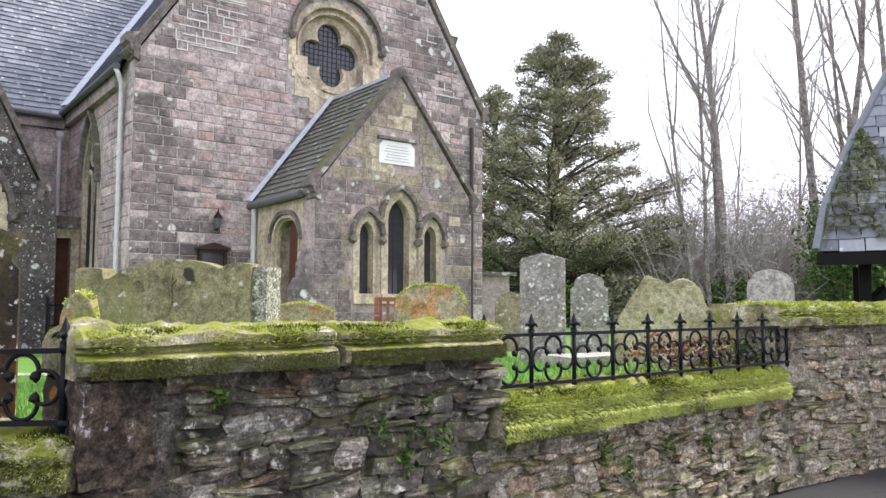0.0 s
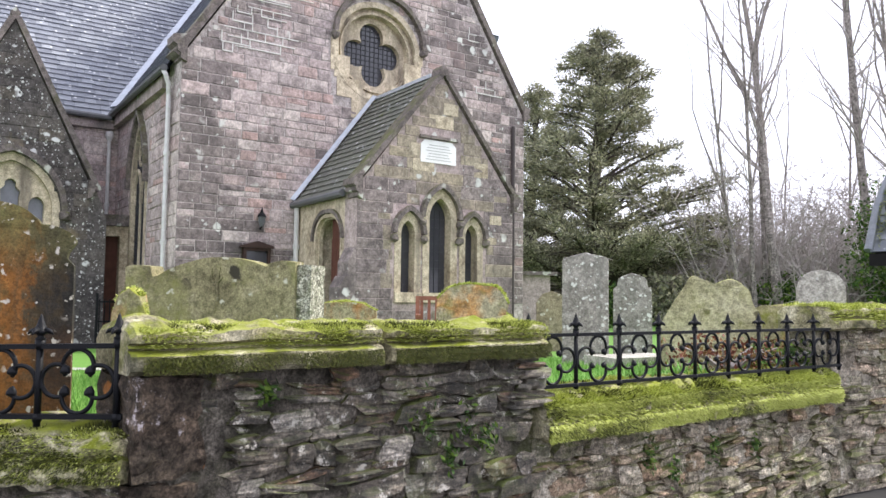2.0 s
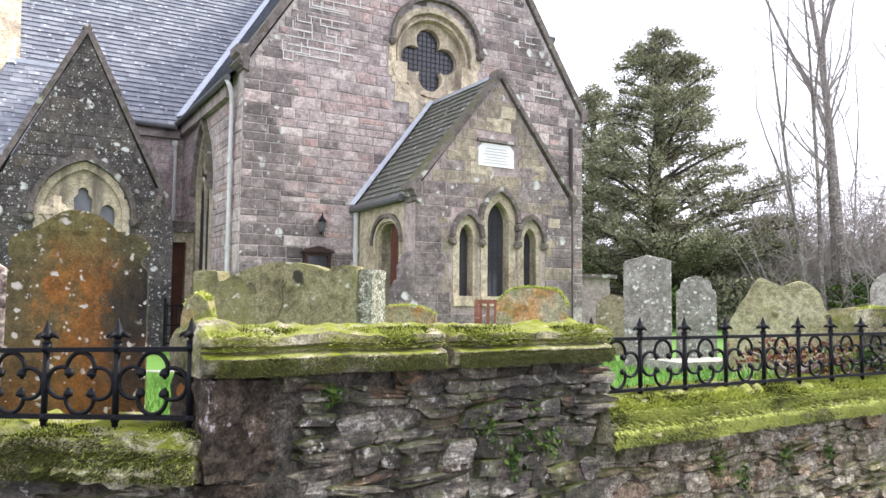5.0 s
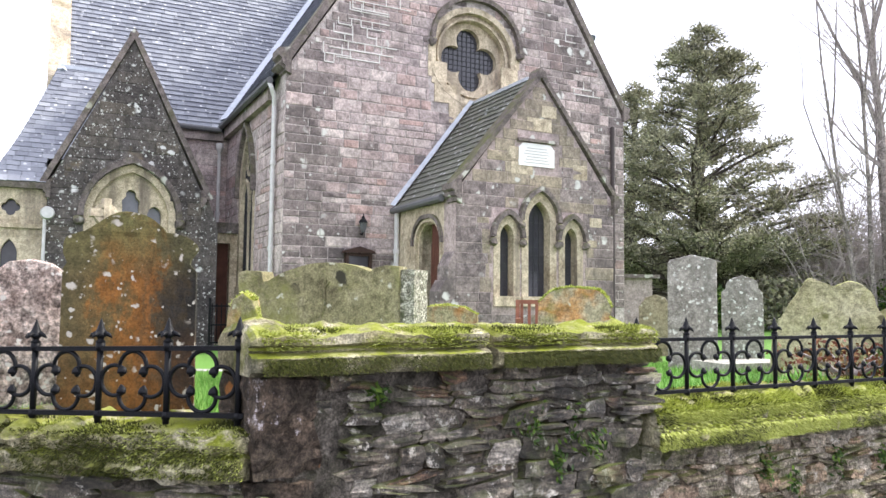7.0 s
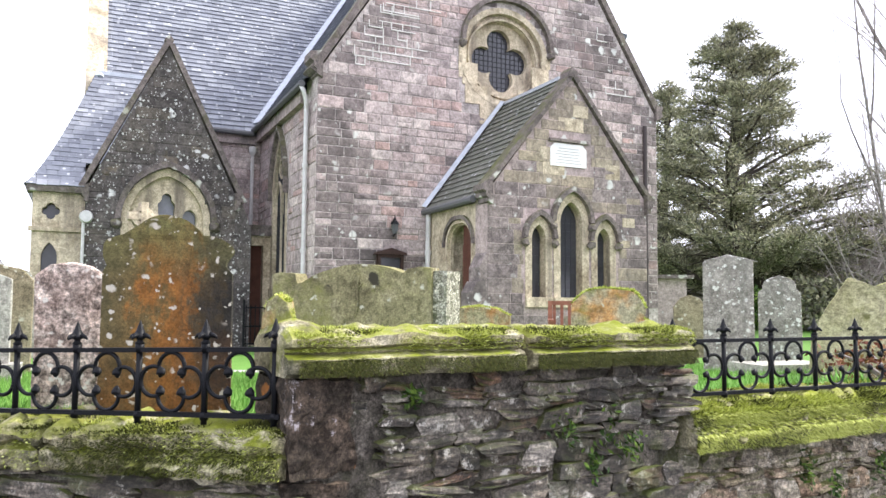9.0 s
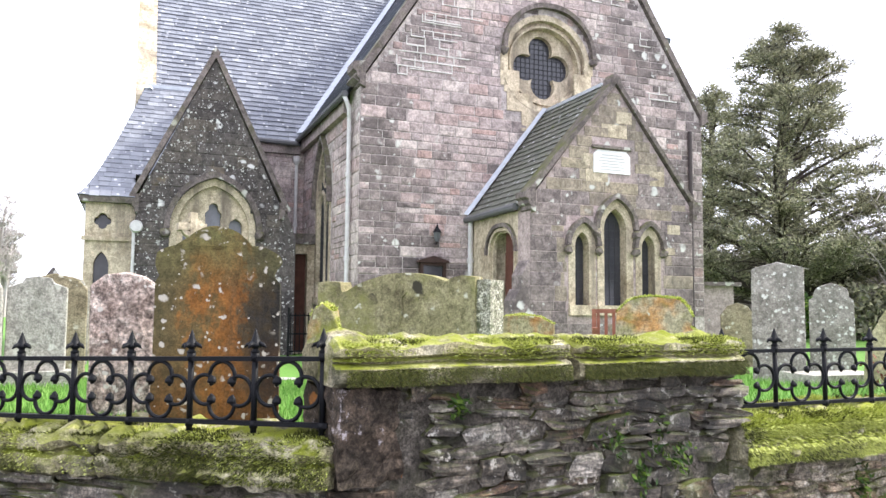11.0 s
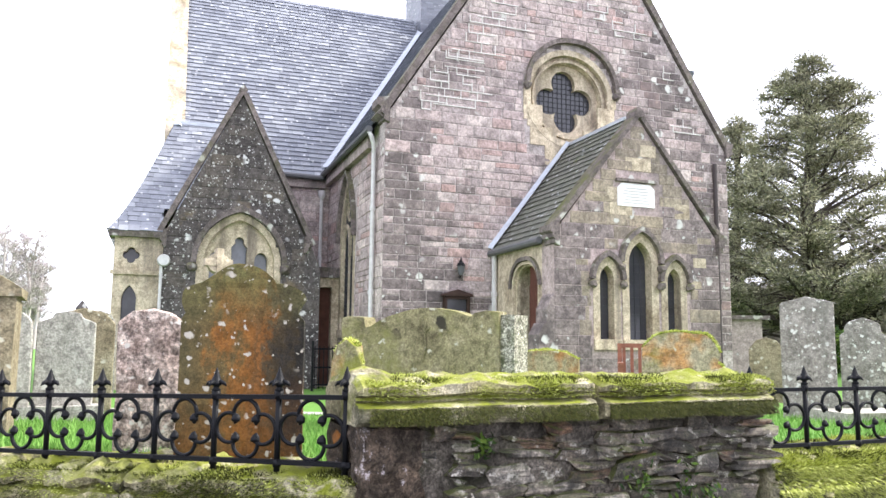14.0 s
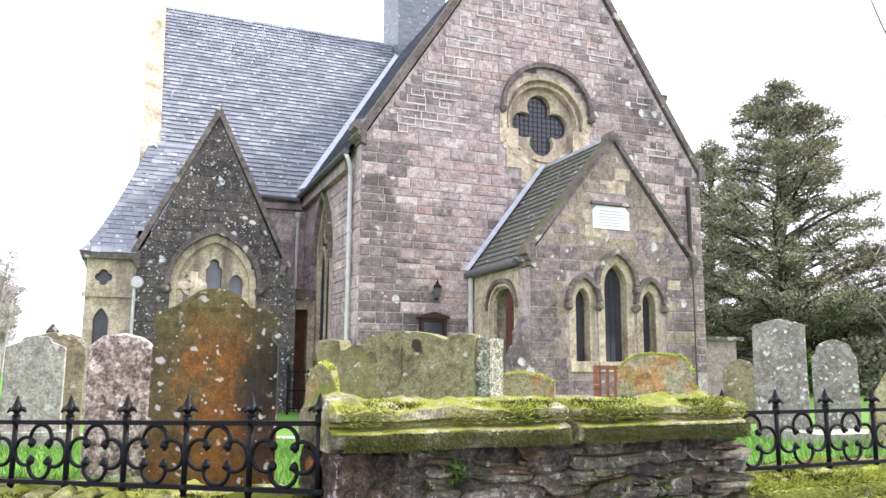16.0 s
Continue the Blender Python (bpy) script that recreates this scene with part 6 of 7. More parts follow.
# ---- trees ----
def conifer(x, y, height, seed, wide=1.0, boughs=145):
    """A ragged evergreen: rising limbs that level out, each ending in separate tufted sprays with gaps between."""
    r = random.Random(seed)
    t = thing("conifer", pose(x, y, lie(x, y)), "tall dark green conifer with ragged tufted boughs", "tree")
    bm = bmesh.new()
    lean = [Vector((0.18 * math.sin(k * 1.3), 0.1 * math.cos(k), height * k / 8 - 0.3)) for k in range(9)]
    tube(bm, lean, [0.42 * (1 - k / 8) ** 0.8 + 0.03 for k in range(9)], 10)
    part("trunk", bm, M_DBARK, t)
    limbs = bmesh.new()
    verts, faces = [], []

    def spray(c, way, size, n):
        lift = Vector((0, 0, 0.25))
        for _ in range(n):
            d = Vector((r.gauss(0, 1), r.gauss(0, 1), r.gauss(0, 0.55)))
            d = d.normalized() * size * r.random() ** 0.45
            p = c + d
            e = (d.normalized() * 0.8 + way * 0.7 + lift + Vector((r.gauss(0, 0.3), r.gauss(0, 0.3), r.gauss(0, 0.3)))).normalized() * r.uniform(0.09, 0.21)
            w = e.cross(Vector((r.gauss(0, 1), r.gauss(0, 1), r.gauss(0, 1)))).normalized() * r.uniform(0.016, 0.034)
            k = len(verts)
            verts.extend((p - w, p + w, p + e))
            faces.append((k, k + 1, k + 2))

    for k in range(boughs):
        q = (k + 0.5) / boughs
        down = (height - 1.2) * (1 - q) ** 1.15 + 0.15
        z = height - down + r.uniform(-0.35, 0.35)
        a = k * 2.39996 + r.uniform(-0.5, 0.5)
        out = Vector((math.cos(a), math.sin(a), 0))
        lump = 0.9 + 0.42 * noise.noise(Vector((out.x * 1.3 + seed, out.y * 1.3, z * 0.42)))
        rad = wide * (0.36 + 1.12 * down ** 0.74) * lump * (1 + 0.1 * out.x * min(1, down / 6)) * r.uniform(0.6, 1.1)
        rad = min(rad, wide * 5.4)
        foot = Vector((lean[min(8, int(8 * z / height))].x, 0, max(0.9, z - 0.5 * rad)))
        pts = [foot + out * rad * f + Vector((0, 0, rad * (0.72 * f - 0.3 * f * f) + 0.05 * r.gauss(0, 1))) for f in (0, 0.2, 0.4, 0.6, 0.8, 1.0)]
        tube(limbs, pts, [(0.035 + 0.016 * rad) * (1 - 0.15 * f) for f in range(6)], 5, False)
        for _ in range(int(4 + rad * 4.0)):
            f = r.uniform(0.3, 1.0) ** 0.8 * 5
            i = min(4, int(f))
            b = pts[i].lerp(pts[i + 1], f - i)
            side = (out * 0.6 + Vector((r.gauss(0, 0.8), r.gauss(0, 0.8), r.uniform(-0.15, 0.5)))).normalized()
            far = r.uniform(0.25, 0.3 + 0.16 * rad)
            c = b + side * far
            tube(limbs, [b, b.lerp(c, 0.5) + Vector((0, 0, 0.04)), c], [0.022, 0.015, 0.007], 3, False)
            for f2 in (0.55, 1.0):
                spray(b.lerp(c, f2) + Vector((0, 0, 0.05)), side, r.uniform(0.2, 0.42), 25)
        spray(pts[-1], out, r.uniform(0.22, 0.36), 34)
    for _ in range(10):
        spray(Vector((r.gauss(0, 0.14), r.gauss(0, 0.14), height - r.uniform(0.1, 1.0))), Vector((0, 0, 1)), 0.26, 50)
    # dead twigs low in the crown
    for _ in range(60):
        a, z = r.uniform(0, 6.28), r.uniform(0.8, 3.2)
        b = Vector((0, 0, z))
        c = b + Vector((math.cos(a), math.sin(a), r.uniform(-0.15, 0.25))) * r.uniform(1.5, 4.2) * wide
        tube(limbs, [b, b.lerp(c, 0.5) + Vector((0, 0, r.uniform(0, 0.3))), c], [0.05, 0.03, 0.008], 4, False)
    tagged(part("boughs", limbs, M_DBARK, t), kind="stuff")
    me = bpy.data.meshes.new("crown")
    me.from_pydata(verts, [], faces)
    me.materials.append(M_NEEDLE)
    crown = new("crown", me)
    crown.parent = t
    tagged(crown, "dark olive green needle sprays", kind="stuff")


conifer(5.0, 33.6, 12.5, 4)
conifer(2.6, 38.5, 11.6, 9, 0.62, 80)


def bare_tree(x, y, height, girth, seed, stems=1, mat=None, spread=0.35, name="bare_tree", label="tall leafless tree with slender grey branches", depth=4, kids=4, lean=0.0, fork=True, thin=0.0):
    r = random.Random(seed)
    t = thing(name, pose(x, y, lie(x, y)), label, "tree", "bare trees")
    trunk, twigs = bmesh.new(), bmesh.new()

    def grow(bm, p, d, length, rad, level):
        pts, q = [p], p
        n = 5 if level < 2 else 3
        dd = d
        for _ in range(n):
            dd = (dd + Vector((r.gauss(0, 0.075 if level else 0.055), r.gauss(0, 0.075 if level else 0.055), 0.05 if level else 0.09)) * (1 + level)).normalized()
            q = q + dd * length / n
            pts.append(q)
        tube(bm, pts, [rad * (1 - 0.72 * i / n) for i in range(n + 1)], 7 if level == 0 else (5 if level == 1 else 3), False)
        if level == 0 and fork:
            for _ in range(2):
                i = r.choice((2, 3))
                a = r.uniform(0, 6.28)
                grow(trunk, pts[i], (dd + Vector((math.cos(a), math.sin(a), 0)) * r.uniform(0.06, 0.17)).normalized(), length * 0.5, rad * 0.5, 1)
        if level < depth:
            c = kids + (20 if level == 0 else 0)
            for _ in range(c):
                k = r.uniform(0.32 if level == 0 else 0.2, 1.0)
                i = min(n - 1, int(k * n))
                b = pts[i].lerp(pts[i + 1], k * n - i)
                a = r.uniform(0, 2 * math.pi)
                side = Vector((math.cos(a), math.sin(a), 0))
                nd = (dd * 0.5 + side * (spread + 0.35 + 0.15 * level) + Vector((0, 0, 0.15))).normalized()
                grow(twigs, b, nd, length * (r.uniform(0.08, 0.27) if level == 0 else r.uniform(0.3, 0.6)) * (1.15 - 0.4 * k), max(thin, rad * (1 - 0.72 * k) * 0.33), level + 1)

    for s in range(stems):
        a = r.uniform(0, 6.28)
        off = Vector((math.cos(a), math.sin(a), 0)) * (0.35 * s)
        grow(trunk, Vector((0, 0, -0.2)) + off, Vector((lean + 0.022 * r.gauss(0, 1), 0.03 * r.gauss(0, 1), 1)).normalized(), height * r.uniform(0.85, 1.05), girth * r.uniform(0.7, 1), 0)
    part("trunk", trunk, mat or M_BARK, t)
    tagged(part("branches", twigs, mat or M_TWIG, t, "fine leafless branches"), kind="stuff")
    return t


for tx, ty, th, tg, ts, tl in ((9.25, 28.0, 12.5, 0.12, 11, -0.012), (9.9, 28.2, 14.5, 0.17, 12, -0.02), (10.7, 28.0, 19, 0.24, 52, -0.016), (10.5, 29.0, 18, 0.14, 13, -0.012), (13.8, 27.6, 19, 0.29, 14, -0.045),
                              (14.3, 28.2, 19, 0.22, 15, 0.0), (15.4, 28.8, 18, 0.16, 16, -0.01), (16.2, 28.2, 19, 0.2, 17, -0.02), (12.0, 37.0, 11, 0.1, 18, 0.0), (16.5, 36.0, 14, 0.13, 19, 0.0), (14.6, 38.0, 12, 0.1, 20, 0.02)):
    bare_tree(tx, ty, th, tg * 0.8, ts, 1, None, 0.34, depth=3, kids=8, lean=tl)


def thicket():
    """Leafless undergrowth and evergreen bushes below the trees."""
    r = random.Random(31)
    bm = bmesh.new()
    for _ in range(3000):
        b = r.uniform(3.5, 34)
        d = r.uniform(30, 52) if b > 15 else r.uniform(40, 56)
        x, y = at(d, b)
        h = r.uniform(2.2, 7.0) * (0.75 if b < 14 else 1.0)
        p = Vector((x, y, 0))
        pts = [p]
        dv = Vector((r.gauss(0, 0.3), r.gauss(0, 0.3), 1)).normalized()
        for _ in range(4):
            dv = (dv + Vector((r.gauss(0, 0.25), r.gauss(0, 0.25), r.gauss(0, 0.08)))).normalized()
            pts.append(pts[-1] + dv * h / 4)
        tube(bm, pts, [0.035, 0.028, 0.02, 0.012, 0.006], 3, False)
        for _ in range(9):
            k = r.randrange(1, 5)
            dv = Vector((r.gauss(0, 0.8), r.gauss(0, 0.8), r.uniform(-0.1, 1))).normalized() * r.uniform(0.5, 1.5)
            tube(bm, [pts[k], pts[k] + dv * 0.5 + Vector((0, 0, 0.05)), pts[k] + dv], [0.014, 0.01, 0.005], 3, False)
    ob = part("thicket", bm, M_TWIG, None, "", False, pose(0, 0, G))
    tagged(ob, "tangled leafless thicket behind the churchyard", "thicket", kind="stuff")


thicket()


def bush(x, y, z, rx, ry, rz, n, seed, mat, label, leaf=0.09, name="bush", sits=None):
    r = random.Random(seed)
    t = thing(name, pose(x, y, lie(x, y) if sits is None else sits), label, "bush")
    bm = bmesh.new()
    tube(bm, [(0, 0, -0.1), (0.05, 0, z * 0.6), (0, 0.05, z)], [0.05, 0.035, 0.015], 5)
    for k in range(7):
        a = k * 0.9
        tube(bm, [(0, 0, z * 0.3), (rx * 0.4 * math.cos(a), ry * 0.4 * math.sin(a), z), (rx * 0.8 * math.cos(a), ry * 0.8 * math.sin(a), z + rz * 0.4)], [0.02, 0.014, 0.006], 4)
    part("stems", bm, M_TWIG, t)
    bm = bmesh.new()
    for _ in range(n):
        d = Vector((r.gauss(0, 1), r.gauss(0, 1), r.gauss(0, 1))).normalized()
        k = r.random() ** 0.35
        lump = 1 + 0.5 * noise.noise(d * 2.3 + Vector((seed, 0, 0)))
        p = Vector((d.x * rx * k * lump, d.y * ry * k * lump, z + d.z * rz * k * lump))
        if p.z < 0:
            continue
        e = Vector((r.gauss(0, 1), r.gauss(0, 1), r.gauss(0, 1))).normalized() * leaf * r.uniform(0.6, 1.2)
        s = e.cross(Vector((r.gauss(0, 1), r.gauss(0, 1), r.gauss(0, 1)))).normalized() * leaf * 0.45
        bm.faces.new([bm.verts.new(p - e), bm.verts.new(p + s), bm.verts.new(p + e), bm.verts.new(p - s)])
    part("leaves", bm, mat, t)
    return t


bush(13.9, 26.6, 2.6, 1.5, 1.3, 2.6, 4500, 3, M_IVY, "ivy-clad evergreen bush below bare trees")
bush(15.6, 26.0, 1.6, 2.2, 1.4, 1.7, 4500, 4, M_IVY, "green evergreen bush behind the lychgate")
bush(11.2, 28.6, 1.0, 1.3, 1.0, 1.0, 2500, 5, M_IVY, "low bright green bush under the trees")
bush(4.4, 27.5, 0.8, 1.2, 0.8, 0.8, 2500, 6, M_IVY, "low green shrub beside the outbuilding")
bush(8.2, 30.5, 1.0, 3.0, 1.5, 1.2, 5000, 7, M_NEEDLE, "dark evergreen undergrowth below the conifer", 0.12)


def far_things():
    # far hill and a hazy leafless tree beyond the other end of the yard
    bm = bmesh.new()
    rows = []
    for i in range(61):
        a = radians(-80 + 130 * i / 60)
        d = 420
        h = 14 + 9 * noise.noise(Vector((i * 0.16, 2, 0))) + 3 * noise.noise(Vector((i * 0.7, 5, 0)))
        rows.append((bm.verts.new((d * math.sin(a), d * math.cos(a), 0)), bm.verts.new((d * 1.2 * math.sin(a), d * 1.2 * math.cos(a), h))))
    for p, q in zip(rows, rows[1:]):
        bm.faces.new((p[0], q[0], q[1], p[1]))
    # the mist is put into the hill's pale grey-blue tones
    k = Nodes("mist_toned_hill", 1.0)
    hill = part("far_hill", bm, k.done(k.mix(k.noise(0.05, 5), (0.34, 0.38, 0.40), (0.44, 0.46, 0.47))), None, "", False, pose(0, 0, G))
    tagged(hill, "pale hillside in the distance, tinted for mist", "hill", kind="structure")


far_things()
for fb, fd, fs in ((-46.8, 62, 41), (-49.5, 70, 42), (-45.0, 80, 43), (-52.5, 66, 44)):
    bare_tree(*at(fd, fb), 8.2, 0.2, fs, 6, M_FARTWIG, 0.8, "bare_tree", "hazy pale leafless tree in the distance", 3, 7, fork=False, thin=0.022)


# ---- grass and small plants ----
def grass():
    r = random.Random(77)
    bm = bmesh.new()

    def blade(x, y, h):
        a = r.uniform(0, 6.28)
        s = Vector((math.cos(a), math.sin(a), 0)) * 0.005
        b = Vector((x, y, lie(x, y) - G))
        bm.faces.new([bm.verts.new(b - s), bm.verts.new(b + s), bm.verts.new(b + Vector((r.gauss(0, 0.02), r.gauss(0, 0.02), h)))])
    for _ in range(52000):
        b = r.uniform(-54, -20) if r.random() < 0.72 else r.uniform(-2, 26)
        d = r.uniform(3.4, 9.0) if b < -15 else r.uniform(5.0, 11)
        x, y = at(d, b)
        if b > -15 and y < 4.75 + 0.82 * (x - 0.4):
            continue
        if b < -15 and y < 3.28:
            continue
        blade(x, y, r.uniform(0.03, 0.075))
    ob = part("grass", bm, M_BLADE, None, "", False, pose(0, 0, G))
    tagged(ob, "short bright green winter grass between graves", "grass", kind="stuff")


grass()


def path():
    bm = bmesh.new()
    pts = [at(8.8, -44), at(9.6, -34), at(9.4, -24), at(10.2, -10), at(11.5, -6)]
    lo = [bm.verts.new((x, y, lie(x, y) - G + 0.012)) for x, y in pts]
    hi = [bm.verts.new((x * 1.13, y * 1.13, lie(x * 1.13, y * 1.13) - G + 0.012)) for x, y in pts]
    for i in range(len(pts) - 1):
        bm.faces.new((lo[i], lo[i + 1], hi[i + 1], hi[i]))
    tagged(part("path", bm, M_GRAVEL, None, "", False, pose(0, 0, G)), "pale gravel path to the church porch", "path", kind="structure")


path()
M_RUSSET = leaf_mat("russet_leaves", (0.09, 0.025, 0.018), (0.16, 0.06, 0.03), (0.22, 0.15, 0.05))
bush(2.0, 6.35, 0.2, 0.5, 0.22, 0.18, 600, 21, M_RUSSET, "russet winter shrub inside the railing", 0.03, "shrub")
bush(2.6, 6.8, 0.16, 0.35, 0.2, 0.16, 600, 22, M_IVY, "small green plant inside the railing", 0.03, "shrub")


def spring_leaves(x, y, n, seed):
    r = random.Random(seed)
    bm = bmesh.new()
    for _ in range(n):
        a = r.uniform(0, 6.28)
        b = Vector((r.gauss(0, 0.07), r.gauss(0, 0.05), 0))
        o = Vector((math.cos(a), math.sin(a), 0))
        s = Vector((-o.y, o.x, 0)) * 0.007
        h = r.uniform(0.12, 0.24)
        p = [b, b + o * 0.03 + Vector((0, 0, h * 0.6)), b + o * 0.09 + Vector((0, 0, h))]
        v = [bm.verts.new(q) for q in (p[0] - s, p[0] + s, p[1] + s, p[1] - s, p[2])]
        bm.faces.new(v[:4])
        bm.faces.new((v[3], v[2], v[4]))
    tagged(part("bulb_leaves", bm, M_BLADE, None, "", False, pose(x, y, lie(x, y))), "tuft of strappy green bulb leaves", "plant", "bulb plants")


for i, (x, y) in enumerate(((1.5, 5.75), (1.62, 5.9), (2.25, 6.5), (1.1, 5.45))):
    spring_leaves(x, y, 34, 60 + i)


# ---- coursed stone of the church, block by block ----
def block_meshes(mat, n=8, bevel=0.06, seed=1):
    """Shared unit blocks: x and z from 0 to 1, front face at y = -1, edges worn."""
    r = random.Random(seed)
    out = []
    for _ in range(n):
        bm = bmesh.new()
        bk = [bm.verts.new((x, 0, z)) for x, z in ((0, 0), (1, 0), (1, 1), (0, 1))]
        md = [bm.verts.new((x + r.uniform(-0.01, 0.01), -0.55, z + r.uniform(-0.02, 0.02))) for x, z in ((0, 0), (1, 0), (1, 1), (0, 1))]
        fr = [bm.verts.new((x + r.uniform(-0.02, 0.02), -1 + r.uniform(-0.25, 0.25), z + r.uniform(-0.04, 0.04))) for x, z in ((bevel * 0.5, bevel), (1 - bevel * 0.5, bevel), (1 - bevel * 0.5, 1 - bevel), (bevel * 0.5, 1 - bevel))]
        c = bm.verts.new((r.uniform(0.35, 0.65), -1.1 + r.uniform(-0.3, 0.3), r.uniform(0.35, 0.65)))
        for i in range(4):
            j = (i + 1) % 4
            bm.faces.new((bk[i], bk[j], md[j], md[i]))
            bm.faces.new((md[i], md[j], fr[j], fr[i]))
            bm.faces.new((fr[i], fr[j], c))
        out.append(link_mesh("stone_block", bm, mat))
    return out


def lay(parent, m, spans, z0, z1, heights, lengths, joint, proud, mat, rest_mat, limit, seed, taken=None, name="stone_block", other=None):
    """Courses of blocks; spans(z) gives the stretches to fill at a height, taken(x0, x1, z0, z1) what to leave out."""
    r = random.Random(seed)
    sets = [(block_meshes(mat, seed=seed), bmesh.new(), rest_mat)]
    if other:
        sets.append((block_meshes(other[0], seed=seed + 50), bmesh.new(), other[1]))
    count, z = 0, z0
    while z < z1 - 0.06:
        h = min(r.uniform(*heights), z1 - z)
        for a, b in spans(z + h / 2):
            x = a
            while x < b - 0.04:
                w = r.uniform(*lengths) * (0.7 + 0.6 * h / heights[1])
                if b - x - w < 0.1:
                    w = b - x
                zz, hh = z, h
                two = r.random() < 0.22 and h > 0.19
                for k in range(2 if two else 1):
                    lo = z + (h * 0.5 * k if two else 0)
                    hi = lo + (h * 0.5 if two else h)
                    pieces = [(x, x + w)]
                    if taken and taken(x, x + w, lo, hi):
                        cuts = max(2, int(w / 0.07))
                        pieces = [(x + w * c / cuts, x + w * (c + 1) / cuts) for c in range(cuts)]
                        pieces = [q for q in pieces if not taken(q[0], q[1], lo, hi)]
                        if pieces:
                            pieces = [(pieces[0][0], pieces[-1][1])] if pieces[-1][1] - pieces[0][0] < w * 0.98 else []
                            if pieces and taken(pieces[0][0], pieces[0][1], lo, hi):
                                pieces = []
                    for xa, xb in pieces:
                        p = proud * r.uniform(0.5, 1.4)
                        meshes, rest, _ = sets[1 if other and r.random() < other[2]((xa + xb) / 2, lo) else 0]
                        mm = m @ Matrix.Translation((xa + joint / 2, 0.002, lo + joint / 2)) @ Matrix.Diagonal((xb - xa - joint, p, hi - lo - joint, 1))
                        if count < limit:
                            ob = new(name, meshes[r.randrange(len(meshes))])
                            ob.parent, ob.matrix_basis = parent, mm
                            count += 1
                        else:
                            start = len(rest.verts)
                            rest.from_mesh(meshes[r.randrange(len(meshes))])
                            rest.verts.ensure_lookup_table()
                            for v in rest.verts[start:]:
                                v.co = mm @ v.co
                x += w
        z += h
    for _, rest, rmat in sets:
        if len(rest.verts):
            tagged(part("stonework", rest, rmat, parent), kind="stuff")
        else:
            rest.free()


def over_rose(x0, x1, z0, z1):
    cx, cz = max(x0, min(MID, x1)), max(z0, min(ROSE_Z, z1))
    if math.hypot(cx - MID, cz - ROSE_Z) < 0.97:
        return True
    if x1 > MID - 0.9 and x0 < MID + 0.95 and z1 > ROSE_Z - 1.1 and z0 < ROSE_Z:
        return True
    return x0 > PL and x1 < PR and z1 < PK + 0.3


def gable_span(z):
    if z < KZ:
        return [(0.0, GW)]
    k = (z - KZ) / (APEX - KZ) * MID
    return [(k + 0.1, GW - k - 0.1)]


# darker blocks likelier at the left corner, low down and towards the right
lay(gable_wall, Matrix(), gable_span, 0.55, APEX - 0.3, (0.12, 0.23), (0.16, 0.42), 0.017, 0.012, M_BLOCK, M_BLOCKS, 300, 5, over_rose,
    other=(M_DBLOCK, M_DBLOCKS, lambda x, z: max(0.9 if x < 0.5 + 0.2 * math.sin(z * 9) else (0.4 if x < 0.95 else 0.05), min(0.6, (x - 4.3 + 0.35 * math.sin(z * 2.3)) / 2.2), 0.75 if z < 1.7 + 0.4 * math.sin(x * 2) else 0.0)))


def pointing():
    """Bold white repointing round some of the upper blocks."""
    r = random.Random(14)
    bm = bmesh.new()
    for cx, cz, n in ((0.95, 5.6, 22), (1.45, 6.2, 18), (0.5, 5.0, 5), (1.15, 5.15, 7), (6.35, 5.15, 5), (6.0, 6.2, 3), (3.7, 7.6, 8), (4.6, 7.3, 6), (1.95, 6.9, 14), (2.45, 7.6, 12), (3.0, 8.3, 10), (5.0, 7.0, 5)):
        z = cz - 0.07 * n ** 0.5
        for _ in range(max(2, round(n ** 0.5))):
            h = r.uniform(0.12, 0.2)
            x = cx - 0.13 * n ** 0.5 + r.uniform(-0.15, 0.15)
            for _ in range(max(2, round(n ** 0.5) + 1)):
                w = r.uniform(0.16, 0.36)
                k = max(0.0, (z - KZ) / (APEX - KZ) * MID)
                clear = x > k + 0.25 and x + w < GW - k - 0.25 and math.hypot(x + w / 2 - MID, z - ROSE_Z) > 1.4
                if clear and r.random() < 0.8:
                    box(bm, x, x + w, -0.022, -0.004, z, z + r.uniform(0.012, 0.02))
                if clear and r.random() < 0.7:
                    box(bm, x, x + 0.015, -0.021, -0.004, z, z + h)
                x += w
            z += h
    tagged(part("pointing", bm, M_POINT, gable_wall, "white mortar repointing"), kind="stuff")


pointing()


def porch_span(z):
    if z < PK:
        return [(PL, PR)]
    k = (z - PK) / (PA - PK) * (MID - PL)
    return [(PL + k + 0.12, PR - k - 0.12)]


def porch_taken(x0, x1, z0, z1):
    for c, w, t in ((3.07, 0.25, 2.52), (3.70, 0.34, 2.76), (4.35, 0.25, 2.52)):
        if x1 > c - w - 0.02 and x0 < c + w + 0.02 and z0 < t - G + 0.5 and z1 > 1.5 - G:
            return True
    return x1 > 3.3 and x0 < 4.1 and z1 > 3.84 - G and z0 < 4.34 - G


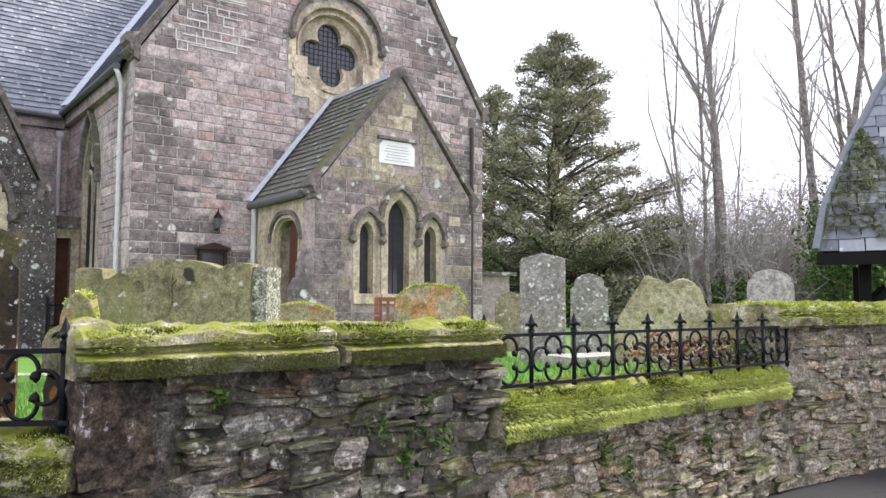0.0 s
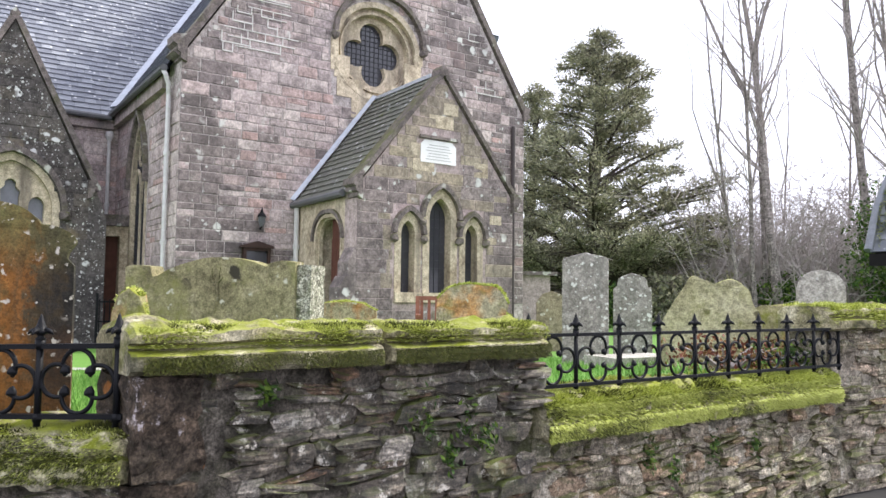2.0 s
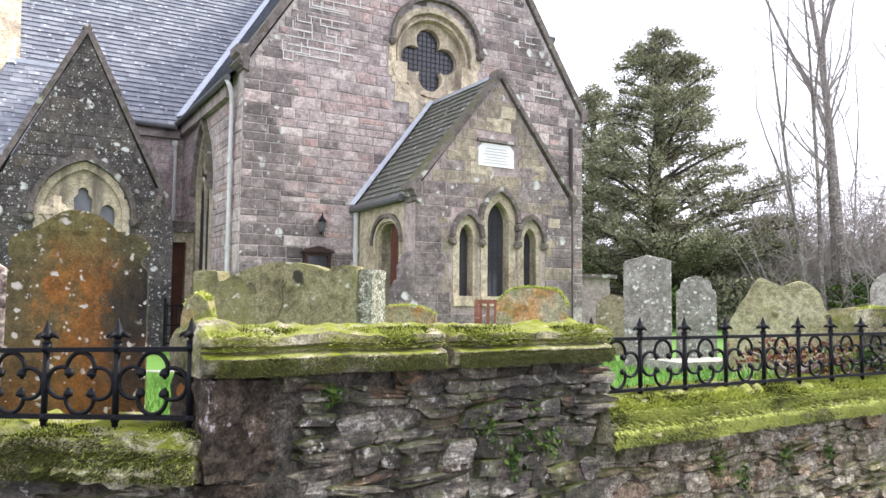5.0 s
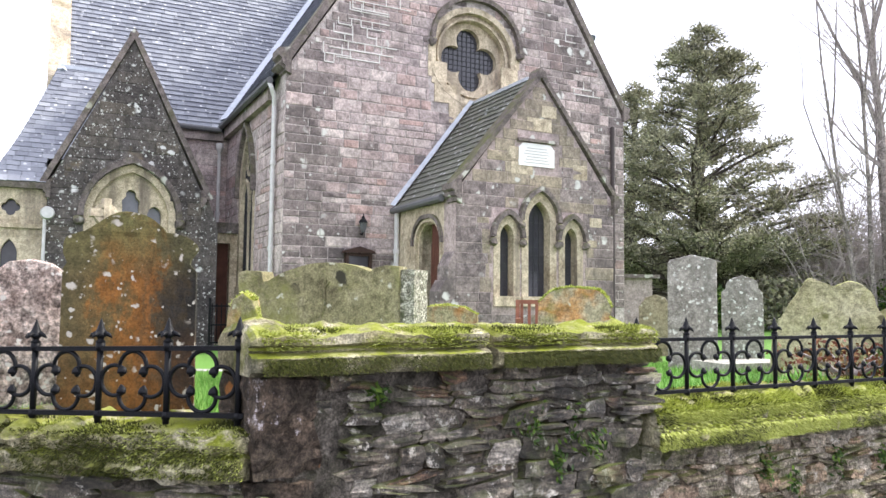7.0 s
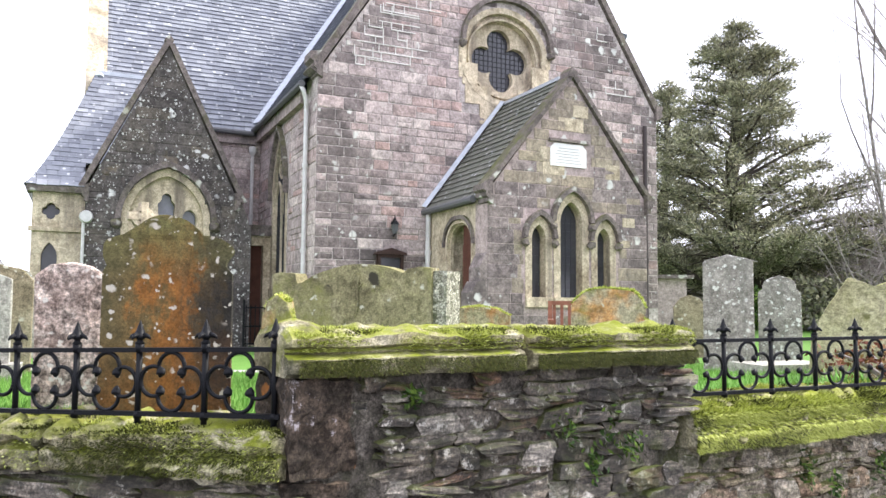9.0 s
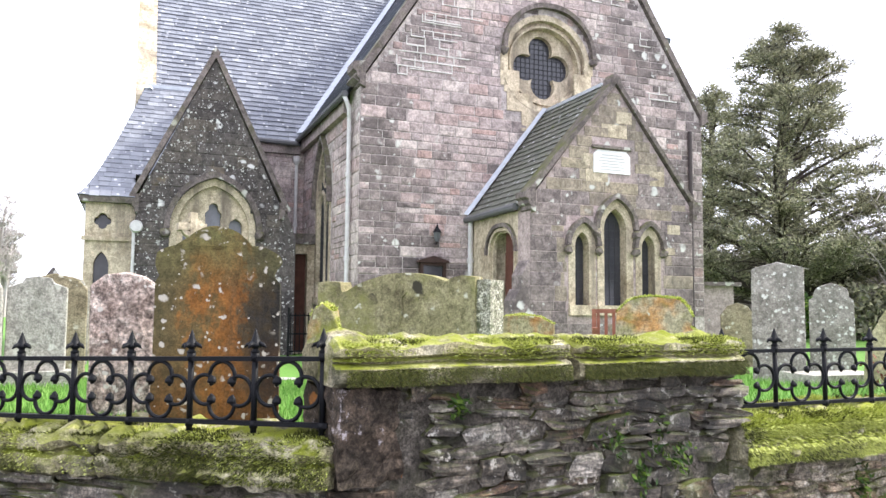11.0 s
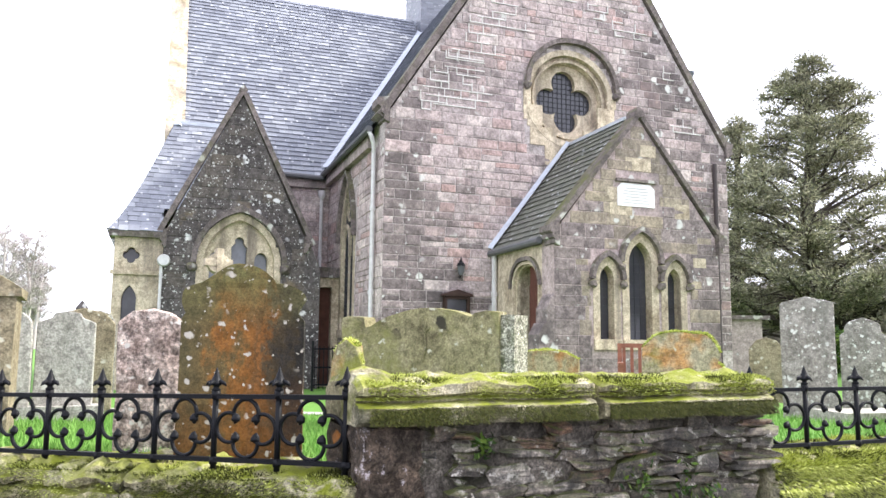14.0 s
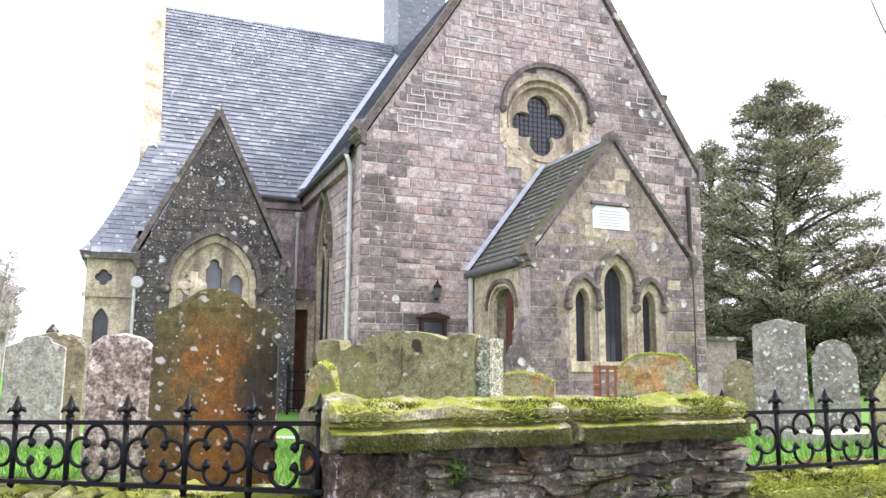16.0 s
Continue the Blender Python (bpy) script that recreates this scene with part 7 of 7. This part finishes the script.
M_PBLOCK = stone("grey_pink_porch_block", [(0.17, 0.145, 0.118), (0.27, 0.228, 0.178), (0.23, 0.197, 0.143)], ("object", 0.3, [(0.24, 0.205, 0.165), (0.34, 0.285, 0.225), (0.19, 0.16, 0.135), (0.29, 0.24, 0.19), (0.44, 0.385, 0.27), (0.26, 0.225, 0.18), (0.37, 0.315, 0.21)]), [((0.5, 0.5, 0.46), 3.2, 0.16)],
                 ((0.11, 0.10, 0.09), 1.1, 0.52), grain=24, bump=0.4, speck=0.35, mottle=0.45)
porch_wall = next(o for o in CH.children if o.name == "porch")
# darker blocks grow likelier away from the porch's middle
lay(porch_wall, Matrix.Translation((0, PV, 0)), porch_span, 0.22, PA - 0.25, (0.16, 0.24), (0.28, 0.6), 0.008, 0.007, M_PBLOCK, M_GREYASH, 300, 6, porch_taken,
    other=(M_DBLOCK, M_DBLOCKS, lambda x, z: min(0.85, max(0.05, (abs(x - 3.6) - 0.45 + 0.25 * math.sin(z * 3.1)) / 1.0))))
side_wall = next(o for o in CH.children if o.name == "side_wall")


def side_taken(x0, x1, z0, z1):
    return x1 > 2.62 - 0.74 and x0 < 2.62 + 0.74 and z1 > 0.7 and z0 < 2.75 + max(0.0, 1.55 - 1.1 * max(0, (abs((x0 + x1) / 2 - 2.62) - 0.2)))


lay(side_wall, SIDE, lambda z: [(0.0, NV)], 0.3, 4.2, (0.17, 0.26), (0.3, 0.6), 0.012, 0.014, M_BLOCK, M_BLOCKS, 200, 8, side_taken)
nave_wall = next(o for o in CH.children if o.name == "nave_wall")
lay(nave_wall, Matrix.Translation((0, NV, 0)), lambda z: [(-1.3, 0.0)], 2.2, NEAVE - 0.3, (0.2, 0.28), (0.35, 0.6), 0.01, 0.012, M_BLOCK, M_BLOCKS, 60, 9)


def chapel_span(z):
    if z < LK:
        return [(LMID - LHALF, LMID + LHALF)]
    k = (z - LK) / (LA - LK) * LHALF
    return [(LMID - LHALF + k + 0.07, LMID + LHALF - k - 0.07)]


def chapel_taken(x0, x1, z0, z1):
    c = LMID + 0.06
    return x1 > c - 0.95 and x0 < c + 0.95 and z0 < 3.1 - G + max(0.0, 1.2 - 1.05 * max(0, abs((x0 + x1) / 2 - c) - 0.15))


M_SOOTBLOCK = stone("blackened_block", [(0.05, 0.045, 0.045), (0.095, 0.085, 0.08), (0.13, 0.115, 0.10)], ("object", 0.35, [(0.05, 0.045, 0.045), (0.12, 0.105, 0.095), (0.075, 0.065, 0.06), (0.15, 0.125, 0.09)]),
                    [((0.60, 0.60, 0.58), 4.2, 0.22), ((0.55, 0.55, 0.52), 11.0, 0.22), ((0.5, 0.5, 0.47), 19.0, 0.2)], ((0.22, 0.17, 0.10), 1.4, 0.62), grain=26, speck=0.4)
lay(chapel, Matrix.Translation((0, LV, 0)), chapel_span, 1.2, LA - 0.3, (0.18, 0.26), (0.3, 0.6), 0.01, 0.012, M_SOOTBLOCK, M_SOOT, 200, 10, chapel_taken)


# ---- rubble of the boundary wall, stone by stone ----
def rubble_meshes(mat, n, seed, flat):
    r = random.Random(seed)
    out = []
    for k in range(n):
        bm = bmesh.new()
        bmesh.ops.create_cube(bm, size=1.0)
        bmesh.ops.subdivide_edges(bm, edges=bm.edges, cuts=2, use_grid_fill=True)
        off = Vector((r.uniform(0, 50), r.uniform(0, 50), 0))
        skew = r.uniform(-0.22, 0.22)
        for v in bm.verts:
            edge = (abs(v.co.x) > 0.4) + (abs(v.co.z) > 0.4) + (abs(v.co.y) > 0.4)
            v.co *= 1.0 - 0.05 * max(0, edge - 1)
            v.co += 0.15 * noise.noise_vector(v.co * 1.9 + off) + 0.10 * noise.noise_vector(v.co * 5.5 + off)
            v.co.x += skew * v.co.z
            v.co.z *= 1.0 - 0.3 * abs(v.co.x) * r.random()
        out.append(link_mesh("rubble_stone", bm, mat))
    return out


def rubble(wall, length, z0, z1, heights, lengths, mat, seed, tilt=3.0, x_start=0.0, density=1.0, limit=300):
    r = random.Random(seed)
    meshes = rubble_meshes(mat, 16, seed, 1)
    z, count, rest = z1, 0, bmesh.new()
    while z > z0 + 0.02:
        h = min(r.uniform(*heights), z - z0)
        z -= h
        x = x_start - r.uniform(0, 0.15)
        while x < length:
            w = r.uniform(*lengths) * (0.6 + 0.6 * h / heights[1])
            if r.random() < density and x < length - 0.05 and x > x_start - 0.04:
                wav = 0.02 * noise.noise(Vector((x * 1.4 + seed, z * 3, 0)))
                split = r.random() < 0.3
                for k in range(2 if split else 1):
                    hh = h * (0.5 if split else 1.0)
                    mm = Matrix.Translation((x + w / 2 + (r.uniform(-0.04, 0.04) if split else 0), 0.048 + r.uniform(-0.034, 0.03), z + hh * (k + 0.5) + wav)) @ pose(0, 0, 0, r.uniform(-6, 6), r.gauss(0, tilt), r.uniform(-5, 5)) @ Matrix.Diagonal((w * 1.04, r.uniform(0.07, 0.13), hh * r.uniform(0.9, 1.15), 1))
                    if count < limit:
                        ob = new("rubble_stone", meshes[r.randrange(len(meshes))])
                        ob.parent, ob.matrix_basis = wall, mm
                    else:
                        start = len(rest.verts)
                        rest.from_mesh(meshes[r.randrange(len(meshes))])
                        rest.verts.ensure_lookup_table()
                        for v in rest.verts[start:]:
                            v.co = mm @ v.co
                    count += 1
            x += w + r.uniform(0.0, 0.012)
    if len(rest.verts):
        tagged(part("rubble", rest, mat, wall), kind="stuff")
    else:
        rest.free()


(w_raised, _, n_raised, _), (w_left, _, n_left, _), (w_right, _, n_right, _), (w_pier, _, n_pier, _) = WALLS
rubble(w_raised, n_raised, 0.5, 1.27, (0.03, 0.12), (0.08, 0.30), M_WALLSTONE, 41, 4.5, 0.2)
# big dark corner blocks of the raised part
for i, (z, h, w) in enumerate(((0.86, 0.40, 0.25), (0.54, 0.31, 0.22), (0.2, 0.33, 0.26))):
    bm = bmesh.new()
    box(bm, -0.05, w - 0.02, -0.03, 0.4, z, z + h - 0.01)
    bmesh.ops.subdivide_edges(bm, edges=bm.edges, cuts=9, use_grid_fill=True)
    rough_up(bm, 0.04, 5, i * 3.3)
    rough_up(bm, 0.022, 17, i * 5.1)
    part("corner_stone", bm, M_CORNER, w_raised, "large dark corner stone")
rubble(w_right, n_right, 0.0, 0.77, (0.04, 0.13), (0.09, 0.30), M_PALESTONE, 42, 6.0)
rubble(w_left, n_left, 0.5, 0.855, (0.05, 0.11), (0.15, 0.4), M_WALLSTONE, 43, 3.0, n_left - 3.6)
rubble(w_pier, 3.2, -0.05, 1.36, (0.05, 0.12), (0.15, 0.4), M_PALESTONE, 44, 4.0)


def wall_ferns():
    """Small ferns and creeping plants rooted in the joints."""
    r = random.Random(8)
    for a, b, spots in ((P0, P1, ((1.32, 1.0, 0.08), (1.62, 0.95, 0.07), (1.75, 0.86, 0.06), (1.5, 0.8, 0.05), (0.5, 1.17, 0.04))), (P1, R1, ((1.0, 0.62, 0.06), (1.7, 0.6, 0.06), (1.25, 0.5, 0.07), (2.2, 0.55, 0.06)))):
        m, _ = run(a, b)
        for x, z, s in spots:
            bm = bmesh.new()
            for _ in range(55):
                p = Vector((r.gauss(0, s * 0.6), r.uniform(-0.05, -0.01), r.gauss(0, s * 0.8)))
                e = Vector((r.gauss(0, 0.6), -0.5, r.gauss(-0.3, 0.5))).normalized() * 0.022
                q = e.cross(Vector((r.gauss(0, 1), r.gauss(0, 1), r.gauss(0, 1)))).normalized() * 0.009
                bm.faces.new([bm.verts.new(p - e), bm.verts.new(p + q), bm.verts.new(p + e), bm.verts.new(p - q)])
            tagged(part("wall_fern", bm, M_IVY, None, "", False, m @ pose(x, 0.0, z)), "small green fern rooted in the wall joints", "fern", "wall ferns", "stuff")


wall_ferns()


def church_gate():
    """A low iron gate before the corner entry."""
    t = thing("iron_gate", pose(-4.97, 12.37, lie(-6, 12), 0, 0, 37.5) @ pose(-0.75, 1.9, 0), "low black iron gate before the corner entry", "gate")
    for i in range(10):
        bm = bmesh.new()
        tube(bm, [(i * 0.085, 0, 0.05), (i * 0.085, 0, 0.85)], 0.01, 5)
        part("bar", bm, M_IRON, t)
    for z in (0.12, 0.45, 0.8):
        bm = bmesh.new()
        box(bm, -0.02, 0.79, -0.012, 0.012, z - 0.015, z + 0.015)
        part("rail", bm, M_IRON, t)
    for x in (-0.04, 0.81):
        bm = bmesh.new()
        tube(bm, [(x, 0, 0), (x, 0, 0.95)], 0.025, 6)
        part("post", bm, M_IRON, t)


church_gate()
